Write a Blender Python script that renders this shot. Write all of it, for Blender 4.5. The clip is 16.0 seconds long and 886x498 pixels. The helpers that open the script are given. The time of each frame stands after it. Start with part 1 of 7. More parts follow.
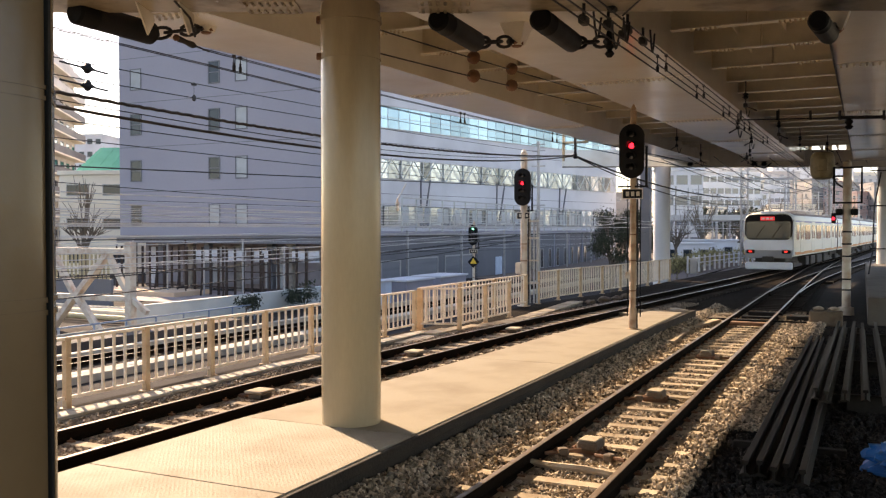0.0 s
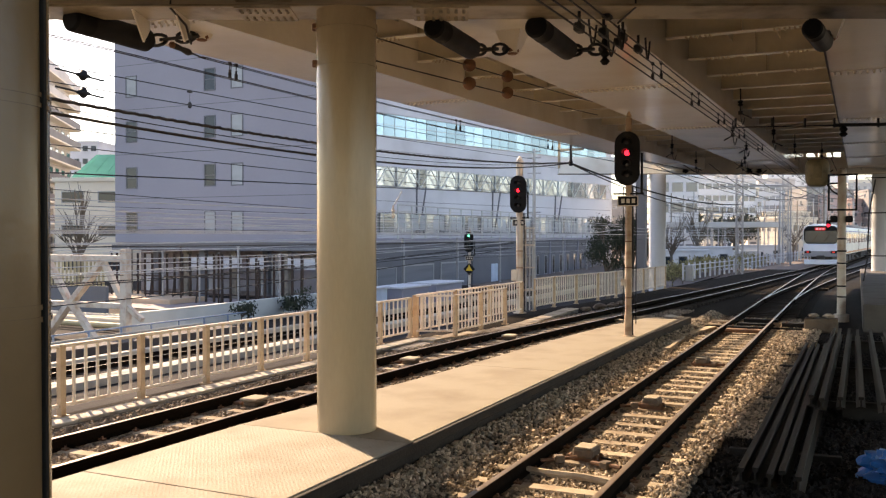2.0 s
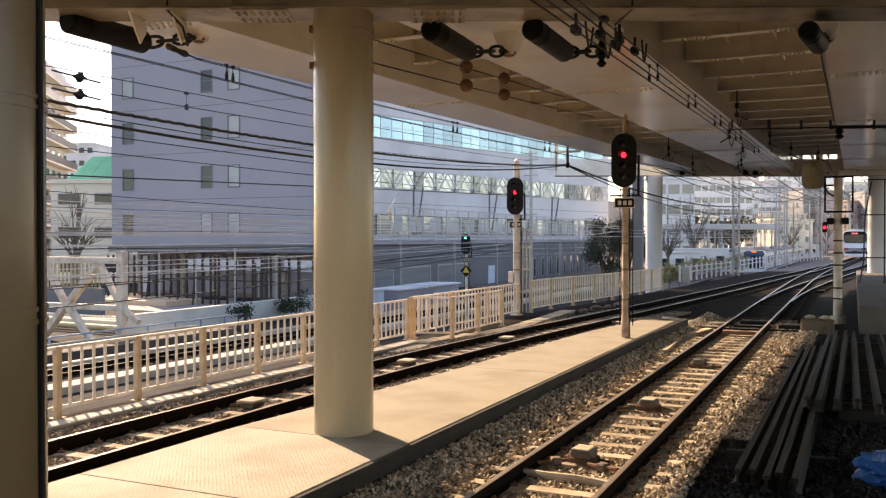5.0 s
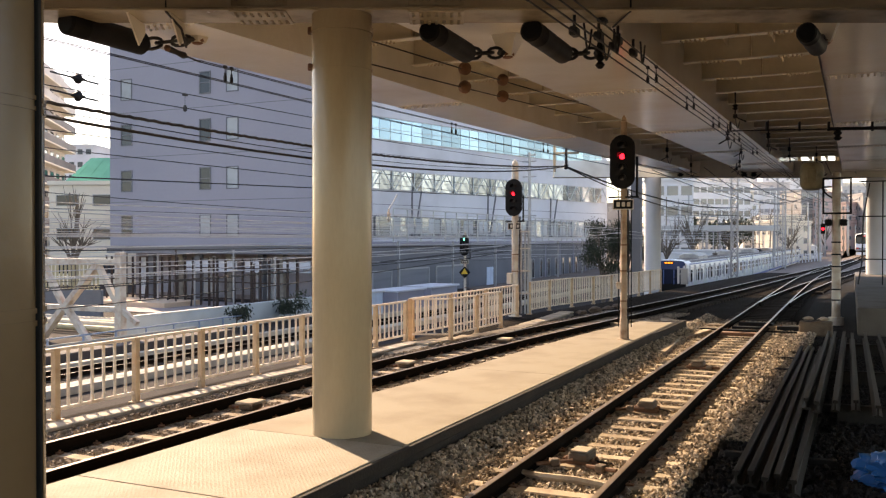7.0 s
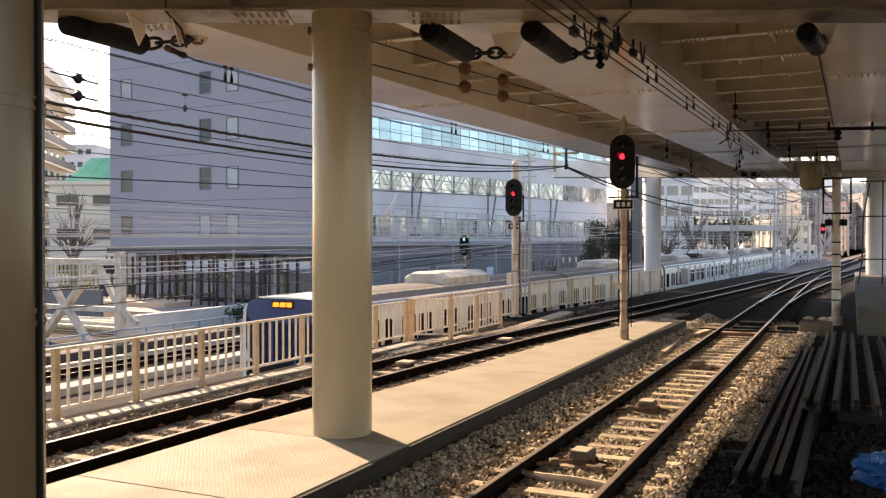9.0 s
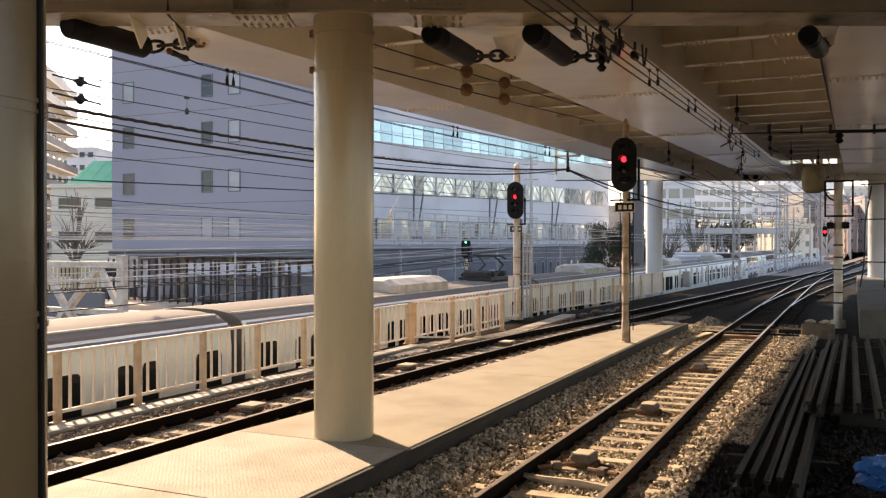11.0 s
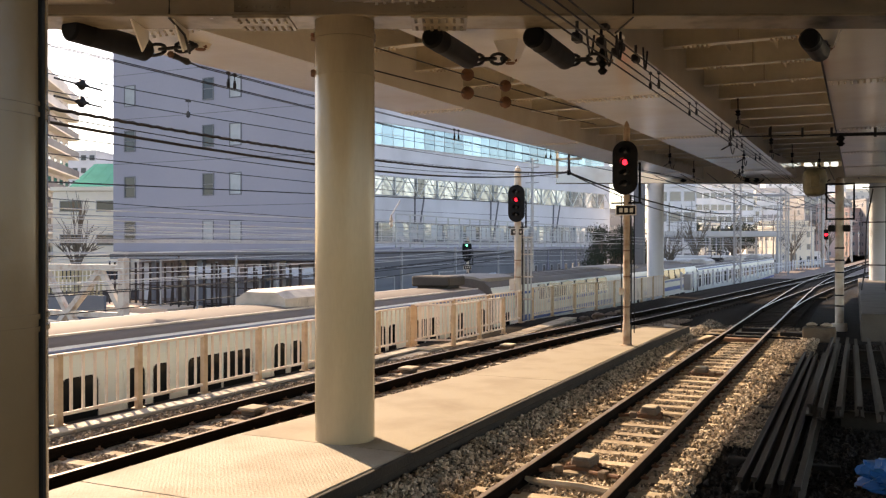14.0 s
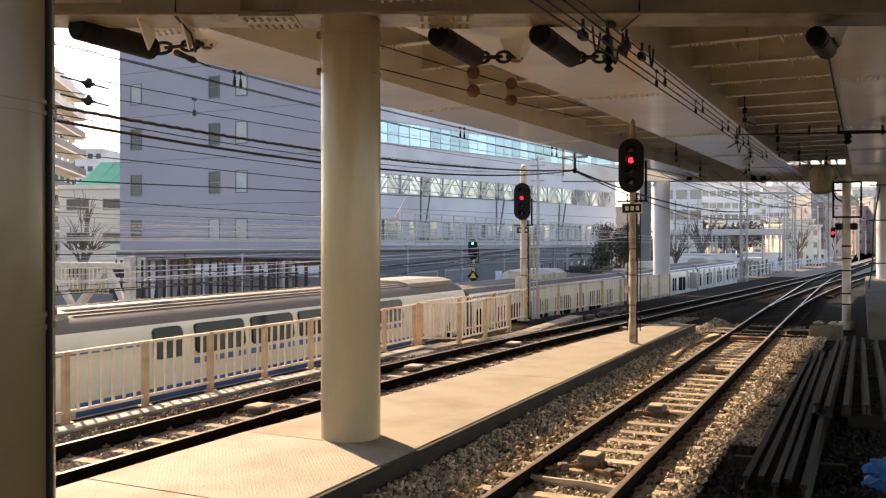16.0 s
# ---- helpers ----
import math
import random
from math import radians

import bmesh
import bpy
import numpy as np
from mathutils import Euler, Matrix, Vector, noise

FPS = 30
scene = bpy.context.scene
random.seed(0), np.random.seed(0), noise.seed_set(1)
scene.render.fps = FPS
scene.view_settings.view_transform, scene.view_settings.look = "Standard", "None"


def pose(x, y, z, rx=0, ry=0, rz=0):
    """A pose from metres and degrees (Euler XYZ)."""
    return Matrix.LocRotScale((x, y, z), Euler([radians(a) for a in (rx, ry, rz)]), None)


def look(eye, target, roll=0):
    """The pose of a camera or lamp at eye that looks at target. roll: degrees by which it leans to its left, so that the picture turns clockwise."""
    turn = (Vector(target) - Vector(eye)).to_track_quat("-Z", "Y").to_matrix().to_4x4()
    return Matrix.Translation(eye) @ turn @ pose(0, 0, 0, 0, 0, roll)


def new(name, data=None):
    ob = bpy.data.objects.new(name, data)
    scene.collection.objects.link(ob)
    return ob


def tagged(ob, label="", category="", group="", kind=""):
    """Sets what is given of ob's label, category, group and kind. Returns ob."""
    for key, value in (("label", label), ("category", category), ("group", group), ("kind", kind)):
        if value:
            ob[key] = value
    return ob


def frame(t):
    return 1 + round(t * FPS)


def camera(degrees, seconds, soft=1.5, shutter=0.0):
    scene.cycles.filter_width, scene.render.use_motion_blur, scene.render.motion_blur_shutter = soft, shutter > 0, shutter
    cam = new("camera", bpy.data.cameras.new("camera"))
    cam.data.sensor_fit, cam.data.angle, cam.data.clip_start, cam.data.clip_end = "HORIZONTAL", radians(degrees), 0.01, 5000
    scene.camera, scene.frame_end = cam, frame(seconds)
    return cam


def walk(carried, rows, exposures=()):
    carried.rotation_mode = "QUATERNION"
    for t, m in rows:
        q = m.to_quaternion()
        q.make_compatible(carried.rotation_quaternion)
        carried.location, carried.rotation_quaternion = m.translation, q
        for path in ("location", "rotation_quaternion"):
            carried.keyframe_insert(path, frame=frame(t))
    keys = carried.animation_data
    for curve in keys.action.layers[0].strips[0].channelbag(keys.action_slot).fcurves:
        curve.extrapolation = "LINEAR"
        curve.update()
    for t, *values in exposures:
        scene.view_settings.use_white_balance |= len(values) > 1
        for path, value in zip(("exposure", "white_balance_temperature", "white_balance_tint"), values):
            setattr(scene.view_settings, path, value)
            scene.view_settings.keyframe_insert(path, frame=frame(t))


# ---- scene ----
# ---- camera: a phone held at the end of a platform, turning by a degree ----
EYE = (0.0, 0.0, 2.53)
YAW0, PITCH0, PX = 24.896, -0.59, 0.03672
TURNS = [(0, 15.5, -18.5), (0.5, 15.3, -14.5), (1, 14, -11.8), (1.5, 10.5, -8.6), (2, 8, -6), (2.5, 6.3, -6.2), (3, 5, -7),
         (3.5, 5, -6), (4, 4.6, -4), (5.2, 2, -2.6), (6.5, 0, -1.5), (7, 0, 0), (7.5, 0, -1.5), (8, -1.8, -2.6), (8.5, -1.6, -1),
         (9, 0, 0), (10.2, 1.8, 3.2), (11.5, 3.4, 6.2), (12, 3.5, 7.8), (12.5, 3.7, 9.6), (13, 3.4, 10), (13.5, 3.2, 9.4),
         (14, 4.8, 10.3), (14.5, 6.5, 10.5), (15, 8.8, 10.5), (15.5, 12, 9.4), (16, 15, 7)]
cam = camera(53.37, 16.0, soft=1.25, shutter=0.06)
walk(cam, [(t, pose(*EYE, 90 + PITCH0 + PX * dy, 0, YAW0 + PX * dx)) for t, dx, dy in TURNS],
     exposures=[(0, 1.40, 8050, 21), (16, 1.40, 8050, 21)])

# ---- light ----
SUN_AZ, SUN_EL = math.atan2(-0.83, 0.55), radians(31.2)
world = bpy.data.worlds.new("sky")
scene.world = world
world.use_nodes = True
sky = world.node_tree.nodes.new("ShaderNodeTexSky")
sky.sky_type, sky.sun_disc = "NISHITA", False
sky.sun_elevation, sky.sun_rotation = SUN_EL, SUN_AZ % (2 * math.pi)
sky.air_density, sky.dust_density, sky.ozone_density = 1.0, 0.6, 2.0
back = world.node_tree.nodes["Background"]
back.inputs[1].default_value = 0.15
world.node_tree.links.new(sky.outputs[0], back.inputs[0])
sun = new("sun", bpy.data.lights.new("sun", "SUN"))
sun.data.energy, sun.data.angle, sun.data.color = 4.1, radians(0.6), (1.0, 0.86, 0.66)
sun_dir = Vector((math.sin(SUN_AZ) * math.cos(SUN_EL), math.cos(SUN_AZ) * math.cos(SUN_EL), math.sin(SUN_EL)))
sun.matrix_world = look(sun_dir * 80, (0, 0, 0))


# ---- materials ----
def mat(name, color, rough=0.7, metal=0.0, vary=0.25, size=1.5, grain=40.0, bump=0.15, dirt=None, dirt_amount=0.35, per_object=0.0,
        streak=(1, 1, 1), spec=0.5, island=0.0):
    m = bpy.data.materials.new(name)
    m.use_nodes = True
    nt = m.node_tree
    nd, ln = nt.nodes, nt.links
    p = nd["Principled BSDF"]
    p.inputs["Roughness"].default_value, p.inputs["Metallic"].default_value = rough, metal
    p.inputs["Specular IOR Level"].default_value = spec
    co = nd.new("ShaderNodeTexCoord")
    mp = nd.new("ShaderNodeMapping")
    mp.inputs["Scale"].default_value = streak
    geo = nd.new("ShaderNodeNewGeometry")
    ln.new(geo.outputs["Position"] if per_object == 0 else co.outputs["Object"], mp.inputs[0])
    big, fine = nd.new("ShaderNodeTexNoise"), nd.new("ShaderNodeTexNoise")
    big.inputs["Scale"].default_value, big.inputs["Detail"].default_value = 1 / size, 6
    fine.inputs["Scale"].default_value, fine.inputs["Detail"].default_value = grain, 3
    for n in (big, fine):
        ln.new(mp.outputs[0], n.inputs["Vector"])
    mix = nd.new("ShaderNodeMix")
    mix.data_type = "RGBA"
    dark = dirt or tuple(v * 0.45 for v in color)
    ramp = nd.new("ShaderNodeMapRange")
    ramp.inputs[1].default_value, ramp.inputs[2].default_value = 0.45, 0.75
    ramp.inputs[4].default_value = dirt_amount
    ln.new(big.outputs[0], ramp.inputs[0])
    ln.new(ramp.outputs[0], mix.inputs["Factor"])
    mix.inputs["A"].default_value, mix.inputs["B"].default_value = (*color, 1), (*dark, 1)
    hsv = nd.new("ShaderNodeHueSaturation")
    ln.new(mix.outputs["Result"], hsv.inputs["Color"])
    val = nd.new("ShaderNodeMapRange")
    val.inputs[3].default_value, val.inputs[4].default_value = 1 - vary, 1 + vary
    ln.new(fine.outputs[0], val.inputs[0])
    last = val.outputs[0]
    if per_object or island:
        mul = nd.new("ShaderNodeMath")
        mul.operation = "MULTIPLY"
        rnd = nd.new("ShaderNodeMapRange")
        spread = per_object or island
        rnd.inputs[3].default_value, rnd.inputs[4].default_value = 1 - spread, 1 + spread
        if per_object:
            info = nd.new("ShaderNodeObjectInfo")
            ln.new(info.outputs["Random"], rnd.inputs[0])
        else:
            ln.new(geo.outputs["Random Per Island"], rnd.inputs[0])
        ln.new(last, mul.inputs[0])
        ln.new(rnd.outputs[0], mul.inputs[1])
        last = mul.outputs[0]
    ln.new(last, hsv.inputs["Value"])
    ln.new(hsv.outputs[0], p.inputs["Base Color"])
    rr = nd.new("ShaderNodeMapRange")
    rr.inputs[3].default_value, rr.inputs[4].default_value = max(0.02, rough - 0.12), min(1, rough + 0.12)
    ln.new(big.outputs[0], rr.inputs[0])
    ln.new(rr.outputs[0], p.inputs["Roughness"])
    if bump:
        b = nd.new("ShaderNodeBump")
        b.inputs["Strength"].default_value, b.inputs["Distance"].default_value = bump, 0.02
        ln.new(fine.outputs[0], b.inputs["Height"])
        ln.new(b.outputs[0], p.inputs["Normal"])
    return m


def glow(name, color, strength):
    m = bpy.data.materials.new(name)
    m.use_nodes = True
    p = m.node_tree.nodes["Principled BSDF"]
    p.inputs["Base Color"].default_value = (*[c * 0.5 for c in color], 1)
    p.inputs["Emission Color"].default_value, p.inputs["Emission Strength"].default_value = (*color, 1), strength
    return m


def glass_mat(name, color, rough=0.05):
    m = bpy.data.materials.new(name)
    m.use_nodes = True
    nt = m.node_tree
    p = nt.nodes["Principled BSDF"]
    noi = nt.nodes.new("ShaderNodeTexNoise")
    noi.inputs["Scale"].default_value = 0.6
    mr = nt.nodes.new("ShaderNodeMapRange")
    mr.inputs[3].default_value, mr.inputs[4].default_value = rough * 0.5, rough * 2.2
    nt.links.new(noi.outputs[0], mr.inputs[0])
    nt.links.new(mr.outputs[0], p.inputs["Roughness"])
    p.inputs["Base Color"].default_value = (*color, 1)
    p.inputs["Specular IOR Level"].default_value = 0.9
    return m


# Near-black: holds the deck's shade and the gaps between loose stones.
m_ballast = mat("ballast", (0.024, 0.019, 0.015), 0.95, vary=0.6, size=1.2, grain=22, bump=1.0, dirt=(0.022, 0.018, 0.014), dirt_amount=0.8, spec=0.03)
m_stone = mat("ballast_stone", (0.41, 0.335, 0.245), 0.9, vary=0.35, size=0.6, grain=60, bump=0.3, island=0.8, dirt=(0.14, 0.10, 0.065), dirt_amount=0.6)
m_earth = mat("yard_ground", (0.036, 0.031, 0.030), 0.95, vary=0.4, size=3, grain=12, bump=0.8, spec=0.1)
# Lit copy of the ballast, for the open yard past the deck.
m_farballast = mat("lit_far_ballast", (0.21, 0.17, 0.145), 0.95, vary=0.4, size=3, grain=14, bump=0.6, spec=0.1)
m_darksleeper = mat("dark_sleeper", (0.07, 0.058, 0.048), 0.9, vary=0.3, size=0.4, grain=30, bump=0.3, per_object=0.2, spec=0.1)
m_conc = mat("platform_concrete", (0.285, 0.24, 0.17), 0.85, vary=0.14, size=0.8, grain=50, bump=0.12, dirt=(0.19, 0.147, 0.098), dirt_amount=0.7)
m_concdark = mat("old_concrete", (0.30, 0.26, 0.21), 0.9, vary=0.15, size=0.7, grain=40, bump=0.3, dirt=(0.10, 0.085, 0.07), dirt_amount=0.8)
m_sleeper = mat("concrete_sleeper", (0.50, 0.42, 0.31), 0.9, vary=0.15, size=0.4, grain=50, bump=0.25, per_object=0.2, dirt=(0.22, 0.15, 0.10), dirt_amount=0.7, spec=0.1)
m_rail = mat("rusty_rail_side", (0.014, 0.009, 0.006), 0.95, vary=0.3, size=0.4, grain=40, bump=0.2, spec=0.04)
m_railtop = mat("polished_rail_head", (0.26, 0.19, 0.135), 0.36, 0.25, vary=0.1, size=0.8, grain=30, bump=0.02, streak=(1, 0.1, 1))
m_cream = mat("cream_painted_steel", (0.43, 0.37, 0.27), 0.22, vary=0.06, size=0.55, grain=18, bump=0.06, dirt=(0.15, 0.105, 0.06), dirt_amount=0.8, streak=(1.3, 1.3, 0.35))
m_column = mat("stained_column_paint", (0.42, 0.335, 0.215), 0.22, vary=0.07, size=0.9, grain=24, bump=0.08, dirt=(0.22, 0.155, 0.09), dirt_amount=0.55, streak=(1.4, 1.4, 0.3))
# Ribs, stringers and deck plate take a darker tone than the girders.
m_rib = mat("darker_inner_paint", (0.76, 0.70, 0.57), 0.5, vary=0.08, size=1.5, grain=10, bump=0.05, dirt=(0.34, 0.27, 0.18), dirt_amount=0.6)
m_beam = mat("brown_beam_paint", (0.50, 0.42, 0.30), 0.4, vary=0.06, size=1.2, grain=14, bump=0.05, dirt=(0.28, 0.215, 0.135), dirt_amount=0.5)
# Near-black side of the strip: shade away from the sun, in the colour.
m_face = mat("shade_dark_face", (0.03, 0.021, 0.014), 0.9, vary=0.3, size=0.5, grain=30, bump=0.4, dirt=(0.022, 0.016, 0.012), dirt_amount=0.8)
m_deck = mat("cream_deck_paint", (0.92, 0.88, 0.79), 0.2, vary=0.05, size=1.6, grain=10, bump=0.03, dirt=(0.60, 0.51, 0.39), dirt_amount=0.6)
m_fence = mat("fence_paint", (0.84, 0.72, 0.60), 0.55, vary=0.08, size=0.5, grain=30, bump=0.1, per_object=0.08, dirt=(0.33, 0.16, 0.08), dirt_amount=0.5)
m_fencepost = mat("fence_post_paint", (0.64, 0.46, 0.29), 0.6, vary=0.1, size=0.3, grain=30, bump=0.1, per_object=0.1, dirt=(0.3, 0.14, 0.06), dirt_amount=0.6)
m_black = mat("black_enamel", (0.007, 0.007, 0.008), 0.6, vary=0.2, size=0.4, grain=30, bump=0.05, spec=0.2)
m_cable = mat("black_cable", (0.02, 0.019, 0.02), 0.6, vary=0.2, size=0.3, grain=40, bump=0.1)
m_wire = mat("bright_wire", (0.50, 0.50, 0.50), 0.45, 0.15, vary=0.2, size=1, grain=20, bump=0)
m_steel = mat("galvanised_steel", (0.42, 0.42, 0.42), 0.5, 0.5, vary=0.12, size=0.6, grain=25, bump=0.08)
m_rust = mat("rusty_steel", (0.20, 0.10, 0.055), 0.85, vary=0.3, size=0.3, grain=30, bump=0.25)
m_grey = mat("grey_wall_panel", (0.325, 0.32, 0.37), 0.75, vary=0.04, size=7, grain=4, bump=0.05, dirt=(0.265, 0.26, 0.305), dirt_amount=0.5)
m_darkwall = mat("dark_grey_wall", (0.16, 0.165, 0.18), 0.75, vary=0.08, size=4, grain=6, bump=0.1)
# Soil beyond the near track, its colour darkened for the deck's shade.
m_shadesoil = mat("shade_dark_soil", (0.013, 0.011, 0.0095), 0.9, vary=0.5, size=1.2, grain=16, bump=0.9, dirt=(0.01, 0.0085, 0.007), dirt_amount=0.8, spec=0.12)
m_lid = mat("pale_lid_concrete", (0.56, 0.49, 0.39), 0.85, vary=0.1, size=0.6, grain=40, bump=0.15, per_object=0.12)
m_stone_dark = mat("dark_ballast_stone", (0.29, 0.23, 0.17), 0.9, vary=0.25, size=0.6, grain=60, bump=0.3, island=0.55, dirt=(0.09, 0.065, 0.045))
# Cream post, coloured dark brown for the little light it gets.
m_shadepost = mat("shade_brown_post", (0.20, 0.125, 0.065), 0.25, vary=0.06, size=0.3, grain=30, bump=0.05, dirt=(0.16, 0.1, 0.05), dirt_amount=0.5)
m_white = mat("white_wall", (0.64, 0.65, 0.68), 0.7, vary=0.04, size=5, grain=5, bump=0.05)
m_glass = glass_mat("window_glass", (0.035, 0.045, 0.055))
m_glass.node_tree.nodes["Principled BSDF"].inputs["Specular IOR Level"].default_value = 0.5
m_teal = mat("teal_mirror_glass", (0.42, 0.60, 0.68), 0.15, 0.6, vary=0.08, size=6, grain=2, bump=0.02, per_object=0.3)


# ---- mesh helpers ----
def part(name, bm, material, parent=None, label="", smooth=False, m=None):
    me = bpy.data.meshes.new(name)
    bm.normal_update()
    bm.to_mesh(me)
    bm.free()
    if smooth:
        me.polygons.foreach_set("use_smooth", [True] * len(me.polygons))
        me.set_sharp_from_angle(angle=radians(38))
    for mm in (material if isinstance(material, (list, tuple)) else [material]):
        me.materials.append(mm)
    ob = new(name, me)
    if parent:
        ob.parent = parent
    if m is not None:
        ob.matrix_basis = m
    return tagged(ob, label)


def again(ob, m, parent=None):
    o = ob.copy()
    scene.collection.objects.link(o)
    o.parent = parent if parent else ob.parent
    o.matrix_basis = m
    return o


def thing(name, m, label, category, group="", kind=""):
    e = new(name)
    e.empty_display_size = 0.2
    e.matrix_basis = m
    return tagged(e, label, category, group, kind)


def box(bm, x0, x1, y0, y1, z0, z1, bev=0.0, mi=0, m=None):
    vs = [bm.verts.new((x, y, z)) for z in (z0, z1) for y in (y0, y1) for x in (x0, x1)]
    fs = [bm.faces.new([vs[i] for i in f]) for f in ((0, 2, 3, 1), (4, 5, 7, 6), (0, 1, 5, 4), (2, 6, 7, 3), (0, 4, 6, 2), (1, 3, 7, 5))]
    for f in fs:
        f.material_index = mi
    if m is not None:
        for v in vs:
            v.co = m @ v.co
    if bev > 0:
        es = list({e for f in fs for e in f.edges})
        bmesh.ops.bevel(bm, geom=es, offset=bev, segments=1, affect="EDGES")
    return bm


def cyl(bm, p0, p1, r0, r1=None, seg=12, cap=True, mi=0):
    r1 = r0 if r1 is None else r1
    p0, p1 = Vector(p0), Vector(p1)
    q = (p1 - p0).to_track_quat("Z", "Y")
    ra, rb = [], []
    for i in range(seg):
        a = 2 * math.pi * i / seg
        d = q @ Vector((math.cos(a), math.sin(a), 0))
        ra.append(bm.verts.new(p0 + d * r0))
        rb.append(bm.verts.new(p1 + d * r1))
    for i in range(seg):
        bm.faces.new((ra[i], ra[(i + 1) % seg], rb[(i + 1) % seg], rb[i])).material_index = mi
    if cap:
        bm.faces.new(ra[::-1]).material_index = mi
        bm.faces.new(rb).material_index = mi
    return bm


def turned(bm, prof, seg=24, centre=(0, 0, 0), mi=0, q=None):
    """A solid of revolution from (radius, height) pairs."""
    rings = []
    for r, z in prof:
        ring = []
        for i in range(seg):
            a = 2 * math.pi * i / seg
            v = Vector((r * math.cos(a), r * math.sin(a), z))
            ring.append(bm.verts.new((q @ v if q else v) + Vector(centre)))
        rings.append(ring)
    for a, b in zip(rings, rings[1:]):
        for i in range(seg):
            bm.faces.new((a[i], a[(i + 1) % seg], b[(i + 1) % seg], b[i])).material_index = mi
    bm.faces.new(rings[0][::-1]).material_index = mi
    bm.faces.new(rings[-1]).material_index = mi
    return bm


def tube(bm, pts, r, seg=6, mi=0):
    pts = [Vector(p) for p in pts]
    rings = []
    for i, p in enumerate(pts):
        d = (pts[min(i + 1, len(pts) - 1)] - pts[max(i - 1, 0)]).normalized()
        q = d.to_track_quat("Z", "Y")
        rings.append([bm.verts.new(p + q @ Vector((math.cos(2 * math.pi * k / seg) * r, math.sin(2 * math.pi * k / seg) * r, 0))) for k in range(seg)])
    for a, b in zip(rings, rings[1:]):
        for k in range(seg):
            bm.faces.new((a[k], a[(k + 1) % seg], b[(k + 1) % seg], b[k])).material_index = mi
    bm.faces.new(rings[0][::-1]).material_index = mi
    bm.faces.new(rings[-1]).material_index = mi
    return bm


def sweep(bm, prof, path, mi=0, caps=True):
    """Profile (across, up) carried along path points (x, y, z), level."""
    rings = []
    n = len(path)
    for i, p in enumerate(path):
        a, b = path[max(i - 1, 0)], path[min(i + 1, n - 1)]
        d = Vector((b[0] - a[0], b[1] - a[1], 0)).normalized()
        side = Vector((d.y, -d.x, 0))
        rings.append([bm.verts.new(Vector(p) + side * u + Vector((0, 0, w))) for u, w in prof])
    k = len(prof)
    for a, b in zip(rings, rings[1:]):
        for j in range(k):
            f = bm.faces.new((a[j], b[j], b[(j + 1) % k], a[(j + 1) % k]))
            f.material_index = mi[j] if isinstance(mi, (list, tuple)) else mi
    if caps:
        bm.faces.new(rings[0])
        bm.faces.new(rings[-1][::-1])
    return bm


def B():
    return bmesh.new()


def spline(knots, y):
    """Smooth curve through (y, x) knots, straight on beyond them."""
    k = knots
    if y <= k[0][0]:
        return k[0][1]
    if y >= k[-1][0]:
        s = (k[-1][1] - k[-2][1]) / (k[-1][0] - k[-2][0])
        return k[-1][1] + s * (y - k[-1][0])
    def slope(i):
        if i == 0:
            return 0.0
        j = min(i + 1, len(k) - 1)
        return (k[j][1] - k[i - 1][1]) / (k[j][0] - k[i - 1][0])
    for i in range(len(k) - 1):
        if k[i][0] <= y <= k[i + 1][0]:
            h = k[i + 1][0] - k[i][0]
            t = (y - k[i][0]) / h
            return ((2 * t**3 - 3 * t**2 + 1) * k[i][1] + (t**3 - 2 * t**2 + t) * h * slope(i)
                    + (-2 * t**3 + 3 * t**2) * k[i + 1][1] + (t**3 - t**2) * h * slope(i + 1))


FAR_TRACK = [(12, -8.55), (20, -8.2), (28, -7.45), (39, -6.4), (48, -5.55), (60, -4.6), (75, -3.2), (105, -1.0), (150, 1.7), (300, 10.5)]
NEAR_TRACK = [(0, -2.85), (58, -2.8), (80, -2.2), (105, -1.0), (150, 1.7), (300, 10.5)]
def far_x(y): return spline(FAR_TRACK, y)
def near_x(y): return spline(NEAR_TRACK, y)
JR_X, JR_Z = -13.85, -2.58
JR_LINE = [(20, -13.85), (42, -13.35), (69, -12.6), (95, -12.1), (150, -11.4), (300, -9.5), (500, -6.5)]
def jr_x(y): return spline(JR_LINE, y)


# ---- ground ----
FENCE_LINE = [(0, -10.75), (31, -10.55), (38, -9.6), (47, -8.95), (66, -7.6), (98, -4.8), (150, -1.5), (300, 7.0)]
def fence_x(y): return spline(FENCE_LINE, y)


def make_ground():
    bm = B()
    ys = [-400, -100, -20] + [i * 4 for i in range(0, 40)] + [200, 260, 330, 420, 600, 900, 1600]
    rows = []
    for y in ys:
        e = fence_x(min(max(y, 0), 300)) - 0.55
        rise = max(0.0, min(1.0, (y - 110) / 150)) * 2.0
        cols = [(-1600, -2.78 + rise), (-260, -2.78 + rise), (-70, -2.78 + rise), (e - 0.5, -2.78 + rise), (e, -0.27), (e + 1, -0.27), (-1.55, -0.27), (6, -0.27), (40, -0.27), (260, -0.27), (1600, -0.27)]
        rows.append([bm.verts.new((x, y, z)) for x, z in cols])
    for a, b in zip(rows, rows[1:]):
        for i in range(len(a) - 1):
            f = bm.faces.new((a[i], a[i + 1], b[i + 1], b[i]))
            # Shade-dark ground tones nearer, the lit ballast tone further off.
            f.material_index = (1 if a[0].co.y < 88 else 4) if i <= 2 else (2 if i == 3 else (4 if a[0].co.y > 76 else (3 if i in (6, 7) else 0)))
    g = part("ground", bm, [m_ballast, m_earth, m_face, m_shadesoil, m_farballast])
    tagged(g, "brown ballasted railway yard with a lower line beside it", "ground", kind="structure")


make_ground()

